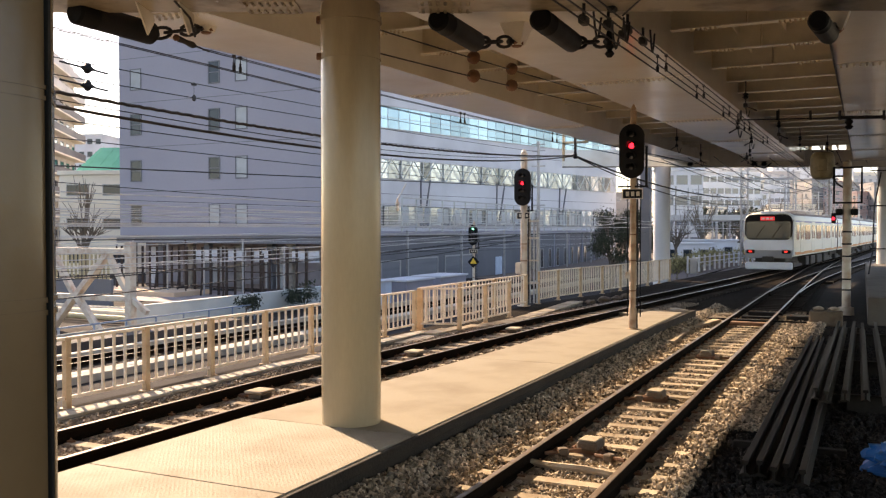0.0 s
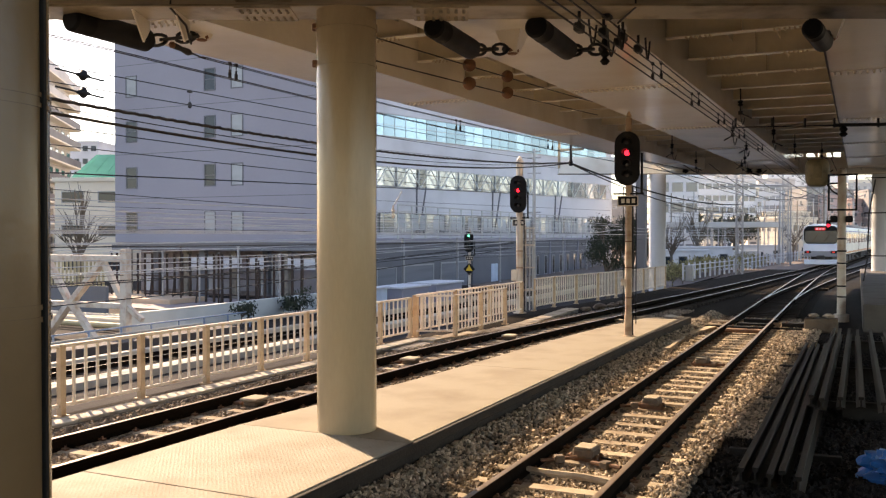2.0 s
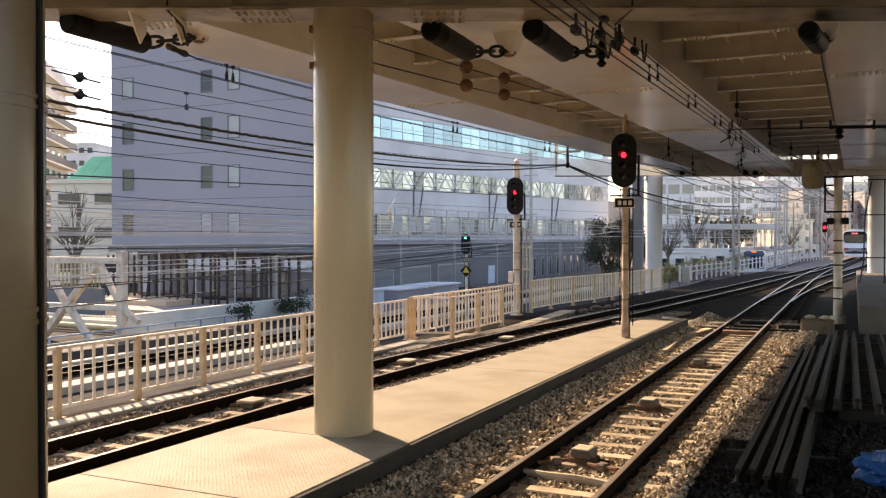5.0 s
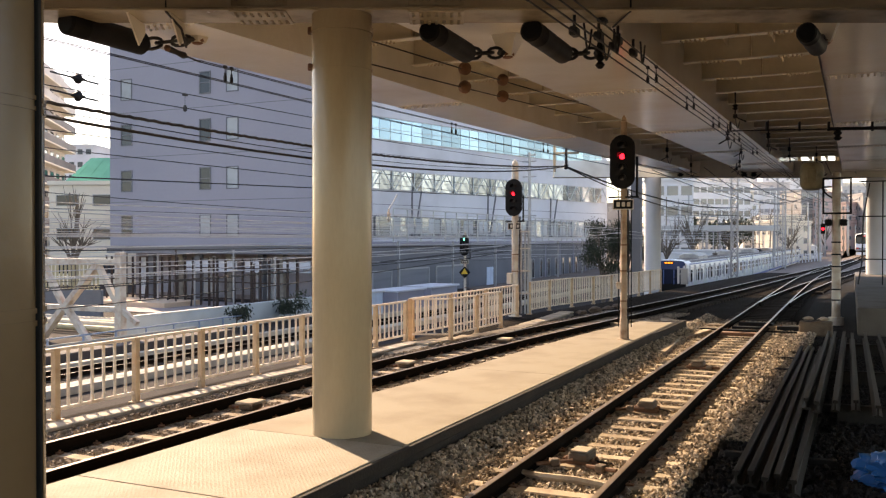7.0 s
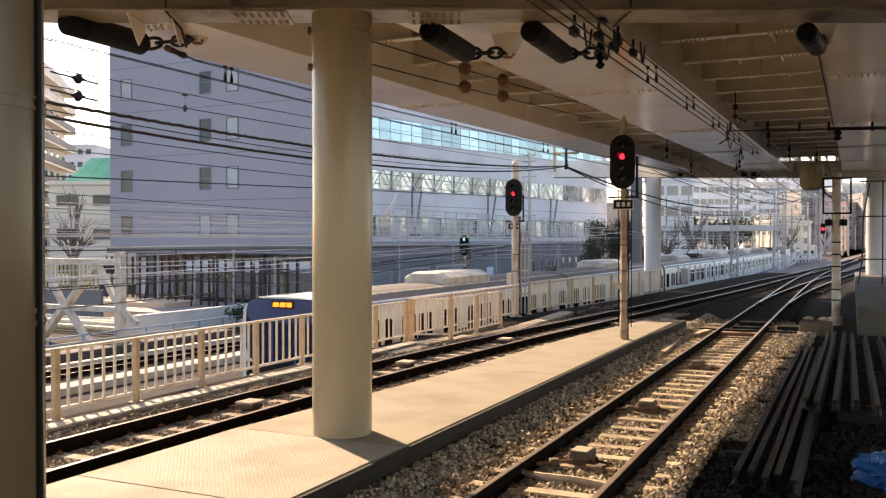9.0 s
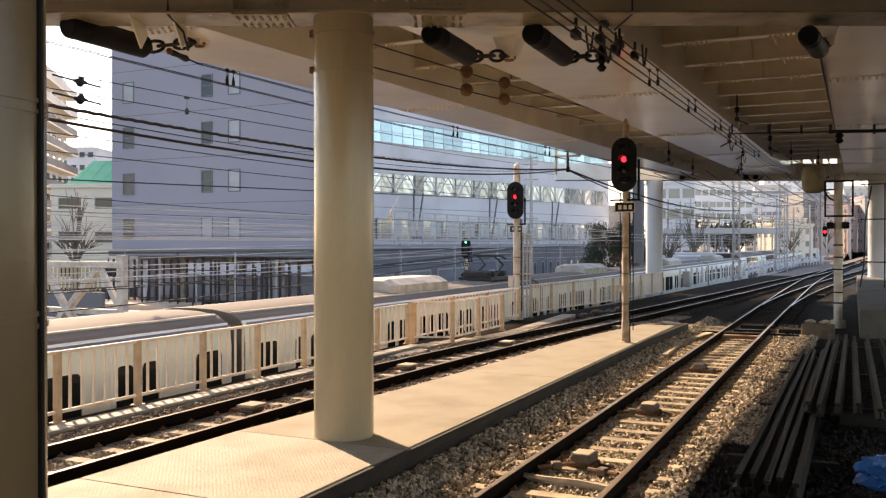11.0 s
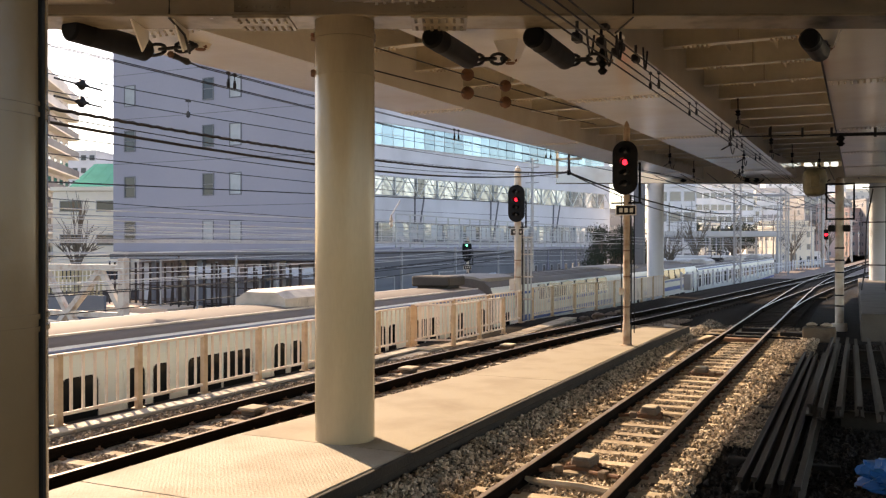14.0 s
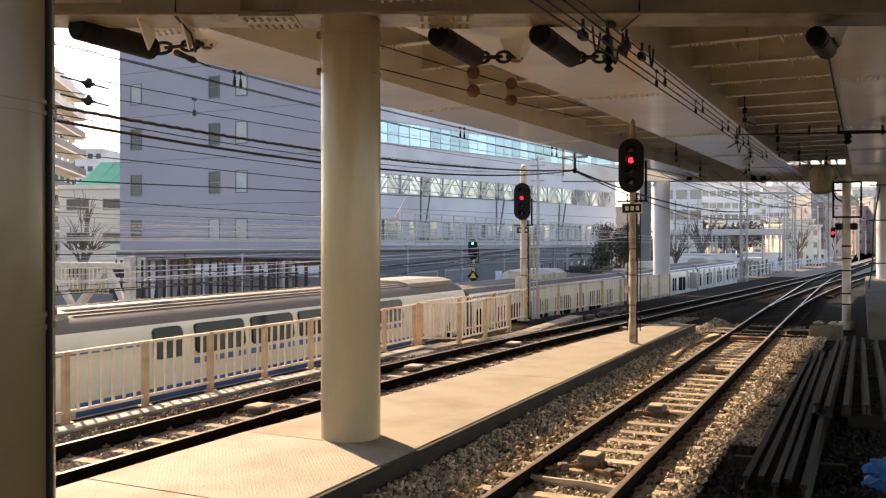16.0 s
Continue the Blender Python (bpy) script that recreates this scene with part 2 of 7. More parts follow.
# ---- tracks ----
RAIL = [(-0.0625, -0.17), (0.0625, -0.17), (0.0625, -0.158), (0.012, -0.135), (0.012, -0.05), (0.034, -0.036), (0.034, -0.004), (0.028, 0), (-0.028, 0), (-0.034, -0.004), (-0.034, -0.036), (-0.012, -0.05), (-0.012, -0.135), (-0.0625, -0.158)]
RAIL_MI = [0, 0, 0, 0, 0, 0, 1, 1, 1, 0, 0, 0, 0, 0]


def make_track(label, fx, z, y0, y1, step, piece_from, piece_to, sleeper_to, wood=None):
    wood = wood or m_sleeper
    t = thing("railway_track", Matrix(), label, "railway track", kind="structure")
    ys = [y0 + i * step for i in range(int((y1 - y0) / step) + 1)]
    for off in (-0.5675, 0.5675):
        part("rail", sweep(B(), RAIL, [(fx(y) + off, y, z) for y in ys], RAIL_MI), [m_rail, m_railtop], t)
    bm = box(B(), -1.0, 1.0, -0.11, 0.11, -0.30, -0.165, 0.02)
    first = part("sleeper", bm, wood, t, m=pose(fx(piece_from), piece_from, z))
    y = piece_from + 0.6
    rest = B()
    dark = first
    # Same concrete sleeper coloured dark past 30.5 m for the shade there.
    if wood is m_sleeper and piece_to > 31:
        dark = part("sleeper", box(B(), -1.0, 1.0, -0.11, 0.11, -0.30, -0.165, 0.02), m_darksleeper, t, m=pose(fx(piece_from - 0.6), piece_from - 0.6, z))
    while y < sleeper_to:
        mm = pose(fx(y) + random.uniform(-0.02, 0.02), y, z + random.uniform(-0.012, 0.008), 0, 0, random.uniform(-0.8, 0.8))
        if y < piece_to:
            o = again(first, mm)
            if y > 30.5 and dark is not first:
                o.data = dark.data
        else:
            box(rest, -1.0, 1.0, -0.11, 0.11, -0.30, -0.165, m=mm)
        y += 0.6
    if rest.verts:
        tagged(part("sleeper_run", rest, m_darksleeper, t), kind="stuff")
    # rail clips on the nearest sleepers
    clip = None
    y = piece_from
    while y < min(piece_to, 26):
        for off in (-0.66, -0.475, 0.475, 0.66):
            mm = pose(fx(y) + off, y, z - 0.165)
            if clip is None:
                b = box(B(), -0.045, 0.045, -0.035, 0.035, 0, 0.03, 0.008)
                cyl(b, (0, 0, 0.03), (0, 0, 0.055), 0.014, seg=6)
                clip = part("rail_clip", b, m_rust, t, m=mm)
            else:
                again(clip, mm)
        y += 0.6
    return t


make_track("straight track of rusty rails on concrete sleepers", near_x, 0, -30, 300, 2, 3.0, 40, 130)
make_track("track beyond the strip bending away past the fence", far_x, 0, -40, 300, 2, 2.0, 45, 130)
make_track("lower main line track below the fence", jr_x, JR_Z, -260, 500, 10, 8.0, 12, 120, m_darksleeper)
make_track("second lower main line track", lambda y: jr_x(y) - 3.9, JR_Z, -260, 500, 10, 8.0, 12, 150, m_darksleeper)
make_track("third lower line track with dull rails", lambda y: jr_x(y) - 14.0, JR_Z, -260, 500, 10, 8.0, 12, 150, m_darksleeper)
make_track("turnout track leaving for the further platform", lambda y: spline([(36, -2.85), (60, -1.6), (90, 1.2), (150, 6.0), (300, 18)], y), 0.003, 38, 300, 2, 50, 50.5, 120)


# ---- low platform strip ----
def make_platform():
    bm = B()
    def z(y): return 0.2
    pts = [(-6.9, -6.0), (-6.9, 8), (-6.75, 10), (-6.45, 13), (-6.0, 21), (-5.45, 25.2), (-4.35, 26.2), (-4.5, 20), (-4.5, 8.2), (-4.5, -6.0)]
    lo = [bm.verts.new((x, y, -0.32)) for x, y in pts]
    hi = [bm.verts.new((x, y, 0.2)) for x, y in pts]
    n = len(pts)
    bm.faces.new(hi[::-1])
    bm.faces.new(lo)
    for i in range(n):
        bm.faces.new((lo[i], hi[i], hi[(i + 1) % n], lo[(i + 1) % n]))
    bmesh.ops.recalc_face_normals(bm, faces=bm.faces)
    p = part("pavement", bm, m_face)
    tagged(p, "low concrete platform strip between two tracks", "platform", kind="structure")
    return p


strip = make_platform()


# ---- overhead deck: box girders, ribs, cross beams, columns ----
def deck_z(y): return 5.40 + 0.0224 * (y - 9)
DECK_END = 58.5


def slab(name, x0, x1, y0, y1, dz0, dz1, material, parent, label=""):
    bm = B()
    vs = [bm.verts.new((x, y, deck_z(y) + dz)) for dz in (dz0, dz1) for y in (y0, y1) for x in (x0, x1)]
    for f in ((0, 2, 3, 1), (4, 5, 7, 6), (0, 1, 5, 4), (2, 6, 7, 3), (0, 4, 6, 2), (1, 3, 7, 5)):
        bm.faces.new([vs[i] for i in f])
    return part(name, bm, material, parent, label)


GIRDERS = [(-9.55, -7.9), (-5.55, -3.05), (-0.52, 2.2), (4.6, 7.0)]


def make_deck():
    d = thing("overhead_deck", Matrix(), "cream-painted steel deck of box girders and ribs overhead", "bridge deck", kind="structure")
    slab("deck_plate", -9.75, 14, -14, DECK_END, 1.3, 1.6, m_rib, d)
    for x0, x1 in GIRDERS:
        slab("girder", x0, x1, -14, DECK_END, 0, 1.3, m_deck, d)
        for y in [6 + 9 * i for i in range(6)]:
            slab("splice_plate", x0 + 0.02, x1 - 0.02, y + 3, y + 3.28, -0.012, 0.0, m_deck, d)
            bm = B()
            for k in range(int((x1 - x0) / 0.11) - 1):
                for yy in (y + 3.06, y + 3.22):
                    turned(bm, [(0.022, -0.035), (0.02, -0.005)], 6, (x0 + 0.12 + 0.11 * k, yy, deck_z(yy) - 0.008))
            part("bolt_row", bm, m_deck, d)
    for (a0, a1), (b0, b1) in zip(GIRDERS, GIRDERS[1:]):
        y = 4.15
        while y < 49:
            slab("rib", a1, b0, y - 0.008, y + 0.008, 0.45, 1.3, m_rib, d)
            slab("rib_flange", a1, b0, y - 0.1, y + 0.1, 0.43, 0.45, m_deck, d)
            if y < 22:
                bm = B()
                for xx in (a1 + 0.35, b0 - 0.75):
                    for k in range(6):
                        for yy in (y - 0.06, y + 0.06):
                            turned(bm, [(0.02, -0.03), (0.018, 0.0)], 6, (xx + 0.08 * k, yy, deck_z(yy) + 0.43))
                part("flange_bolts", bm, m_beam, d)
                xm = (a1 + b0) / 2
                slab("stiffener", xm - 0.012, xm + 0.012, y - 0.12, y - 0.009, 0.45, 1.3, m_beam, d)
            y += 2.3
        for k in (0.33, 0.67):
            xx = a1 + (b0 - a1) * k
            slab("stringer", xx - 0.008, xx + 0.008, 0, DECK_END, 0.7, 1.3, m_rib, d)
    for a, b, low in ((-7.9, -7.75, 0.02), (-7.4, -7.0, 0.02), (-6.6, -5.55, 0.02), (-3.05, -2.86, 0.02), (-2.15, -1.73, 0.02), (-0.95, -0.52, 0.02)):
        slab("end_plate", a, b, DECK_END - 0.03, DECK_END - 0.01, low, 1.3, m_rib, d)
    return d


make_deck()
BEAM_A = radians(24.9)


def cross_beam(label, cx, cy, half, ang, z0, h, w, paint=None):
    t = thing("cross_beam", pose(cx, cy, z0, 0, 0, math.degrees(ang)), label, "beam", kind="structure")
    part("web", box(B(), -half, half, -w * 0.32, w * 0.32, 0.03, h, 0.01), paint or m_beam, t)
    part("bottom_flange", box(B(), -half, half, -w / 2, w / 2, 0, 0.03, 0.006), m_cream, t)
    return t


cross_beam("deep cream steel cross beam over the near column", -5.5, 9.1, 30, BEAM_A, 5.2, 1.3, 0.62)
cross_beam("far cream steel cross beam under the deck end", -4.7, 53.75, 12.0, BEAM_A, 6.1, 0.98, 0.7, m_deck)


def make_column(label, x, y, r, z0, z1, paint=None):
    t = thing("column", pose(x, y, z0), label, "column", "deck columns", "structure")
    h = z1 - z0
    prof = [(r * 1.0, 0), (r, 0.01), (r, h - 0.66), (r * 1.02, h - 0.66), (r * 1.02, h - 0.63), (r, h - 0.63), (r, h - 0.22), (r * 1.04, h - 0.22), (r * 1.04, h - 0.15), (r, h - 0.15), (r, h)]
    part("shaft", turned(B(), prof, 48), paint or m_cream, t, smooth=True)
    if z0 > 0:
        for z in (h - 0.19, h - 0.62):
            for a in (205, 222):
                m = pose(0, 0, z, 0, 0, a)
                part("pipe_clamp", box(B(), r - 0.01, r + 0.05, -0.03, 0.03, -0.03, 0.03, 0.008), m_rust, t, m=m)
        part("base_ring", turned(B(), [(r * 1.09, 0), (r * 1.09, 0.02), (r * 1.0, 0.025)], 40), m_cream, t)
    return t


make_column("round cream-painted steel column on the platform strip", -5.53, 9.05, 0.355, 0.2, 5.2, m_column)
# Far columns are coloured white for the sun and haze on them.
make_column("far round pale column beside the fence", -10.42, 51.1, 0.47, -2.78, 6.1, m_white)
make_column("far round pale column on the further platform", 1.25, 56.5, 0.53, -0.3, 6.1, m_white)


# ---- fence ----
def make_fence(label, pts, z, h, group, pitch=0.23):
    """Panels between the points (x, y): post, rails and upright bars."""
    (xa, ya) = pts[0]
    f = thing("fence", pose(xa, ya, z), label, "fence", group)
    post = bar = None
    for i, (x, y) in enumerate(pts):
        ang = math.degrees(math.atan2(pts[min(i + 1, len(pts) - 1)][1] - pts[max(i - 1, 0)][1], pts[min(i + 1, len(pts) - 1)][0] - pts[max(i - 1, 0)][0]))
        m = pose(x - xa, y - ya, 0, 0, 0, ang)
        if post is None:
            b = box(B(), -0.05, 0.05, -0.05, 0.05, -0.05, h + 0.01, 0.008)
            box(b, -0.09, 0.09, -0.08, 0.08, -0.06, -0.04)
            post = part("post", b, m_fencepost, f, m=m)
        else:
            again(post, m)
    for (x0, y0), (x1, y1) in zip(pts, pts[1:]):
        L, ang = math.hypot(x1 - x0, y1 - y0), math.degrees(math.atan2(y1 - y0, x1 - x0))
        m = pose(x0 - xa, y0 - ya, 0, 0, 0, ang)
        part("top_rail", box(B(), -0.02, L + 0.02, -0.03, 0.03, h - 0.03, h + 0.02, 0.006), m_fence, f, m=m)
        part("bottom_rail", box(B(), 0.05, L - 0.05, -0.02, 0.02, 0.08, 0.13, 0.005), m_fence, f, m=m)
        n = max(2, round(L / pitch))
        for k in range(1, n):
            mm = m @ pose(L * k / n, 0, 0)
            if bar is None:
                bar = part("bar", box(B(), -0.024, 0.024, -0.012, 0.012, 0.12, h - 0.025), m_fence, f, m=mm)
            else:
                again(bar, mm)
    return f


near_pts = [(-10.75, 4.6 + 1.62 * i) for i in range(0, 11)]
make_fence("cream-painted steel bar fence above the lower line", near_pts, -0.1, 1.0, "track fence")
make_fence("short cream bar fence set forward of the line", [(-10.72, 21.0), (-9.75, 21.5), (-9.75, 23.3), (-9.75, 25.2)], -0.1, 1.05, "track fence")
make_fence("cream bar fence section behind the signal post", [(-10.75, 21.2), (-10.7, 23.6), (-10.65, 26.2), (-10.6, 29.0)], -0.1, 1.05, "track fence")
make_fence("long bar fence bending along the track", [(fence_x(y), y) for y in (30.2, 32.2, 34.2, 36.2, 38.2, 40.2, 42.2, 44.2, 46.2)], -0.1, 1.1, "track fence", 0.17)


# ---- signals ----
def signal_head(parent, z, w, h, lamps, lit, m):
    """A rounded black backboard with hooded lamps; the face looks along -y."""
    b = B()
    n = 14
    prof = []
    r = w / 2
    for i in range(n + 1):
        a = math.pi * i / n
        prof.append((r * math.cos(a), h / 2 - r + r * math.sin(a)))
    for i in range(n + 1):
        a = math.pi + math.pi * i / n
        prof.append((r * math.cos(a), -h / 2 + r + r * math.sin(a)))
    fr = [b.verts.new((x, -0.02, z + zz)) for x, zz in prof]
    bk = [b.verts.new((x, 0.02, z + zz)) for x, zz in prof]
    b.faces.new(fr)
    b.faces.new(bk[::-1])
    for i in range(len(fr)):
        j = (i + 1) % len(fr)
        b.faces.new((fr[i], bk[i], bk[j], fr[j]))
    bmesh.ops.recalc_face_normals(b, faces=b.faces)
    board = part("backboard", b, m_black, parent, m=m)
    part("lamp_case", box(B(), -w * 0.32, w * 0.32, 0.02, 0.22, z - h * 0.4, z + h * 0.4, 0.02), m_black, parent, m=m)
    for i in range(lamps):
        zz = z + h * 0.30 - i * (h * 0.6 / (lamps - 1))
        q = Euler((radians(90), 0, 0)).to_quaternion()
        colour = lit.get(i)
        part("lens", turned(B(), [(0.066, 0), (0.06, 0.02), (0.03, 0.03)], 14, (0, -0.02, zz), q=q), colour or m_lens, parent, m=m, smooth=True)
        hb = B()
        segs = 10
        ro = 0.1
        rows = []
        for yy, rr in ((-0.02, ro), (-0.24, ro * 0.95)):
            rows.append([(hb.verts.new((rr * math.cos(math.pi * (-0.1 + 1.2 * k / segs)), yy, zz + rr * math.sin(math.pi * (-0.1 + 1.2 * k / segs)))),
                          hb.verts.new(((rr - 0.008) * math.cos(math.pi * (-0.1 + 1.2 * k / segs)), yy, zz + (rr - 0.008) * math.sin(math.pi * (-0.1 + 1.2 * k / segs))))) for k in range(segs + 1)])
        for k in range(segs):
            a, c = rows[0], rows[1]
            hb.faces.new((a[k][0], a[k + 1][0], c[k + 1][0], c[k][0]))
            hb.faces.new((a[k][1], c[k][1], c[k + 1][1], a[k + 1][1]))
            hb.faces.new((c[k][0], c[k + 1][0], c[k + 1][1], c[k][1]))
        part("hood", hb, m_black, parent, m=m)


m_lens = glass_mat("dark_lens", (0.03, 0.03, 0.035), 0.15)
m_red = glow("red_signal_light", (1.0, 0.02, 0.04), 1.8)
m_green = glow("green_signal_light", (0.05, 1.0, 0.55), 2.5)
m_postrust = mat("rusted_post_paint", (0.44, 0.31, 0.20), 0.6, vary=0.1, size=0.25, grain=25, bump=0.15, dirt=(0.20, 0.09, 0.045), dirt_amount=0.9)
m_postwhite = mat("white_post_paint", (0.60, 0.54, 0.46), 0.55, vary=0.08, size=0.4, grain=25, bump=0.1, dirt=(0.34, 0.17, 0.08), dirt_amount=0.75)


def make_signal(label, x, y, z0, z_head, z_top, w, h, lit, turn, lamps=4, r=0.075, paint=None):
    t = thing("railway_signal", pose(x, y, z0, 0, 0, turn), label, "railway signal", "signals")
    b = turned(B(), [(r * 2.0, 0), (r * 2.0, 0.03), (r * 1.2, 0.05), (r * 1.2, 0.5), (r, 0.52), (r, z_top - z0 - 0.16), (r * 0.5, z_top - z0 - 0.14), (r * 0.9, z_top - z0 - 0.12), (0.012, z_top - z0)], 16)
    part("post", b, paint or m_postwhite, t, smooth=True)
    signal_head(t, z_head - z0, w, h, lamps, lit, pose(0, -0.2, 0))
    zb = z_head - z0 - h / 2
    part("platform_frame", box(box(B(), -0.35, 0.35, -0.06, 0.0, zb - 0.2, zb - 0.16, 0.004), 0.28, 0.33, -0.06, 0.0, zb - 0.2, zb + 0.75, 0.004), m_black, t)
    part("number_plate", box(B(), -0.22, 0.22, -0.10, -0.08, zb - 0.45, zb - 0.25, 0.004), m_black, t)
    f = B()
    for x0, x1, z0, z1 in ((-0.24, 0.24, zb - 0.47, zb - 0.45), (-0.24, 0.24, zb - 0.25, zb - 0.23), (-0.24, -0.22, zb - 0.45, zb - 0.25), (0.22, 0.24, zb - 0.45, zb - 0.25)):
        box(f, x0, x1, -0.112, -0.1, z0, z1)
    part("plate_frame", f, m_postwhite, t)
    for x0 in (-0.15, -0.03, 0.09):
        part("plate_bar", box(B(), x0, x0 + 0.075, -0.112, -0.1, zb - 0.40, zb - 0.30), m_postwhite, t)
    part("side_cable", tube(B(), [(r * 1.3, 0.02, 0.0), (r * 1.4, 0.02, zb * 0.5), (r * 1.2, 0.02, zb)], 0.02), m_cable, t)
    part("junction_box", box(B(), -r - 0.09, -r + 0.02, -0.05, 0.05, zb * 0.34, zb * 0.34 + 0.16, 0.012), m_postwhite, t)
    for zz in (0.9, 1.6, 2.2):
        part("band", turned(B(), [(r * 1.12, zz), (r * 1.12, zz + 0.03)], 14), m_rust, t)
    part("ladder_rail", box(box(B(), -0.16, -0.14, 0.14, 0.16, 0.3, zb), 0.14, 0.16, 0.14, 0.16, 0.3, zb), m_black, t)
    return t


make_signal("tall red railway signal on a weathered post", -4.8, 20.3, 0.2, 4.32, 5.42, 0.575, 1.24, {1: m_red}, 3, paint=m_postrust)
s1 = make_signal("red railway signal behind the fence", -10.90, 29.6, -0.2, 4.03, 5.4, 0.60, 1.32, {1: m_red}, 5, r=0.12)
for x in (0.2, 0.34, 0.46):
    part("conduit", cyl(B(), (x, 0.1, 0.1), (x, 0.1, 3.1), 0.03, seg=8), m_steel, s1)
for z in (0.8, 1.6, 2.4, 3.0):
    part("conduit_clip", box(B(), 0.08, 0.52, 0.05, 0.16, z, z + 0.05), m_postwhite, s1)
part("cable_box", box(B(), -0.28, -0.08, -0.14, 0.06, 1.15, 1.55, 0.02), m_postwhite, s1)
s2 = make_signal("small green railway signal by the lower line", -20.7, 47.7, -2.5, 2.2, 3.1, 0.55, 1.2, {0: m_green}, 10)
m_yellow = mat("yellow_sign_paint", (0.72, 0.48, 0.04), 0.5, vary=0.05, size=0.4, grain=20, bump=0.02)
plate = part("warning_plate", box(B(), -0.25, 0.25, -0.13, -0.11, -0.25, 0.25, 0.004, m=pose(0, 0, 3.12, 0, 45, 0)), m_black, s2, "black diamond warning plate")
b = B()
vs = [b.verts.new(v) for v in ((-0.2, -0.137, 3.02), (0.2, -0.137, 3.02), (0, -0.137, 3.36), (-0.2, -0.13, 3.02), (0.2, -0.13, 3.02), (0, -0.13, 3.36))]
for f in ((0, 1, 2), (5, 4, 3), (0, 3, 4, 1), (1, 4, 5, 2), (2, 5, 3, 0)):
    b.faces.new([vs[i] for i in f])
part("triangle", b, m_yellow, plate, "yellow warning triangle")


# ---- platform underfoot, near post ----
tagged(part("platform", box(B(), -1.25, 9, -20, 3.2, -0.3, 1.0, 0.02), m_concdark), "dark concrete station platform end", "platform", kind="structure")
post = thing("post", pose(-0.9235, 0.659, 1.0), "dark cream steel post with a black edge strip", "post", kind="structure")
part("shaft", turned(B(), [(0.105, 0), (0.105, 1.434), (0.107, 1.434), (0.107, 1.440), (0.105, 1.440), (0.105, 1.448), (0.107, 1.448), (0.107, 1.454), (0.105, 1.454), (0.105, 1.674), (0.107, 1.674), (0.107, 1.679), (0.105, 1.679), (0.105, 1.686), (0.107, 1.686), (0.107, 1.691), (0.105, 1.691), (0.105, 4.3)], 40), m_shadepost, post, smooth=True)
part("edge_strip", box(B(), -0.003, 0.003, -0.004, 0.004, 0, 4.3, 0.001, m=pose(0.0955, 0.0465, 0, 0, 0, 24.9)), m_black, post, "black rubber edge strip")


# ---- platform slabs laid on the strip ----
m_check = mat("ribbed_platform_slab", (0.325, 0.28, 0.212), 0.8, vary=0.14, size=0.7, grain=34, bump=0.5, dirt=(0.24, 0.185, 0.125), dirt_amount=0.7)


def tread(m, scale):
    """Fine crossed tread lines pressed into a slab surface."""
    nt = m.node_tree
    nd, ln = nt.nodes, nt.links
    geo = nd.new("ShaderNodeNewGeometry")
    add = nd.new("ShaderNodeMath")
    add.operation = "MAXIMUM"
    for k, a in enumerate((0.7, -0.7)):
        mp = nd.new("ShaderNodeMapping")
        mp.inputs["Rotation"].default_value = (0, 0, a)
        w = nd.new("ShaderNodeTexWave")
        w.inputs["Scale"].default_value, w.inputs["Distortion"].default_value = scale, 0.4
        ln.new(geo.outputs["Position"], mp.inputs[0])
        ln.new(mp.outputs[0], w.inputs["Vector"])
        ln.new(w.outputs["Fac"], add.inputs[k])
    b = nd.new("ShaderNodeBump")
    b.inputs["Strength"].default_value, b.inputs["Distance"].default_value = 0.35, 0.006
    ln.new(add.outputs[0], b.inputs["Height"])
    old = nd["Principled BSDF"].inputs["Normal"].links[0].from_socket
    ln.new(old, b.inputs["Normal"])
    ln.new(b.outputs[0], nd["Principled BSDF"].inputs["Normal"])


tread(m_check, 8.5)


def edge_left(y): return spline([(8, -6.88), (10, -6.73), (13, -6.43), (21, -5.98), (25.1, -5.43)], y)


def slab_between(y0, y1, material, gap=0.012):
    bm = B()
    n = max(1, int((y1 - y0) / 1.5))
    ys = [y0 + gap + (y1 - y0 - 2 * gap) * i / n for i in range(n + 1)]
    prof = lambda y, z, k: ((edge_left(y) + k, y, z), (-4.53 - k, y, z))
    rows = []
    for y in ys:
        rows.append([bm.verts.new(p) for p in (*prof(y, 0.195, 0), *prof(y, 0.225, 0.012)[::-1])])
    for a, b in zip(rows, rows[1:]):
        for i in range(4):
            bm.faces.new((a[i], a[(i + 1) % 4], b[(i + 1) % 4], b[i]))
    bm.faces.new(rows[0][::-1])
    bm.faces.new(rows[-1])
    bmesh.ops.recalc_face_normals(bm, faces=bm.faces)
    part("slab", bm, material, strip)


for y0, y1 in ((-5.9, -1.0), (-1.0, 1.5), (1.5, 3.9), (3.9, 6.3), (6.3, 8.72)):
    slab_between(y0, y1, m_check)
for y0, y1 in ((8.72, 14.5), (14.5, 20.2), (20.2, 25.0)):
    slab_between(y0, y1, m_conc, 0.006)
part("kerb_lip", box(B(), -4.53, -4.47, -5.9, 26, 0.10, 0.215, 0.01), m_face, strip)


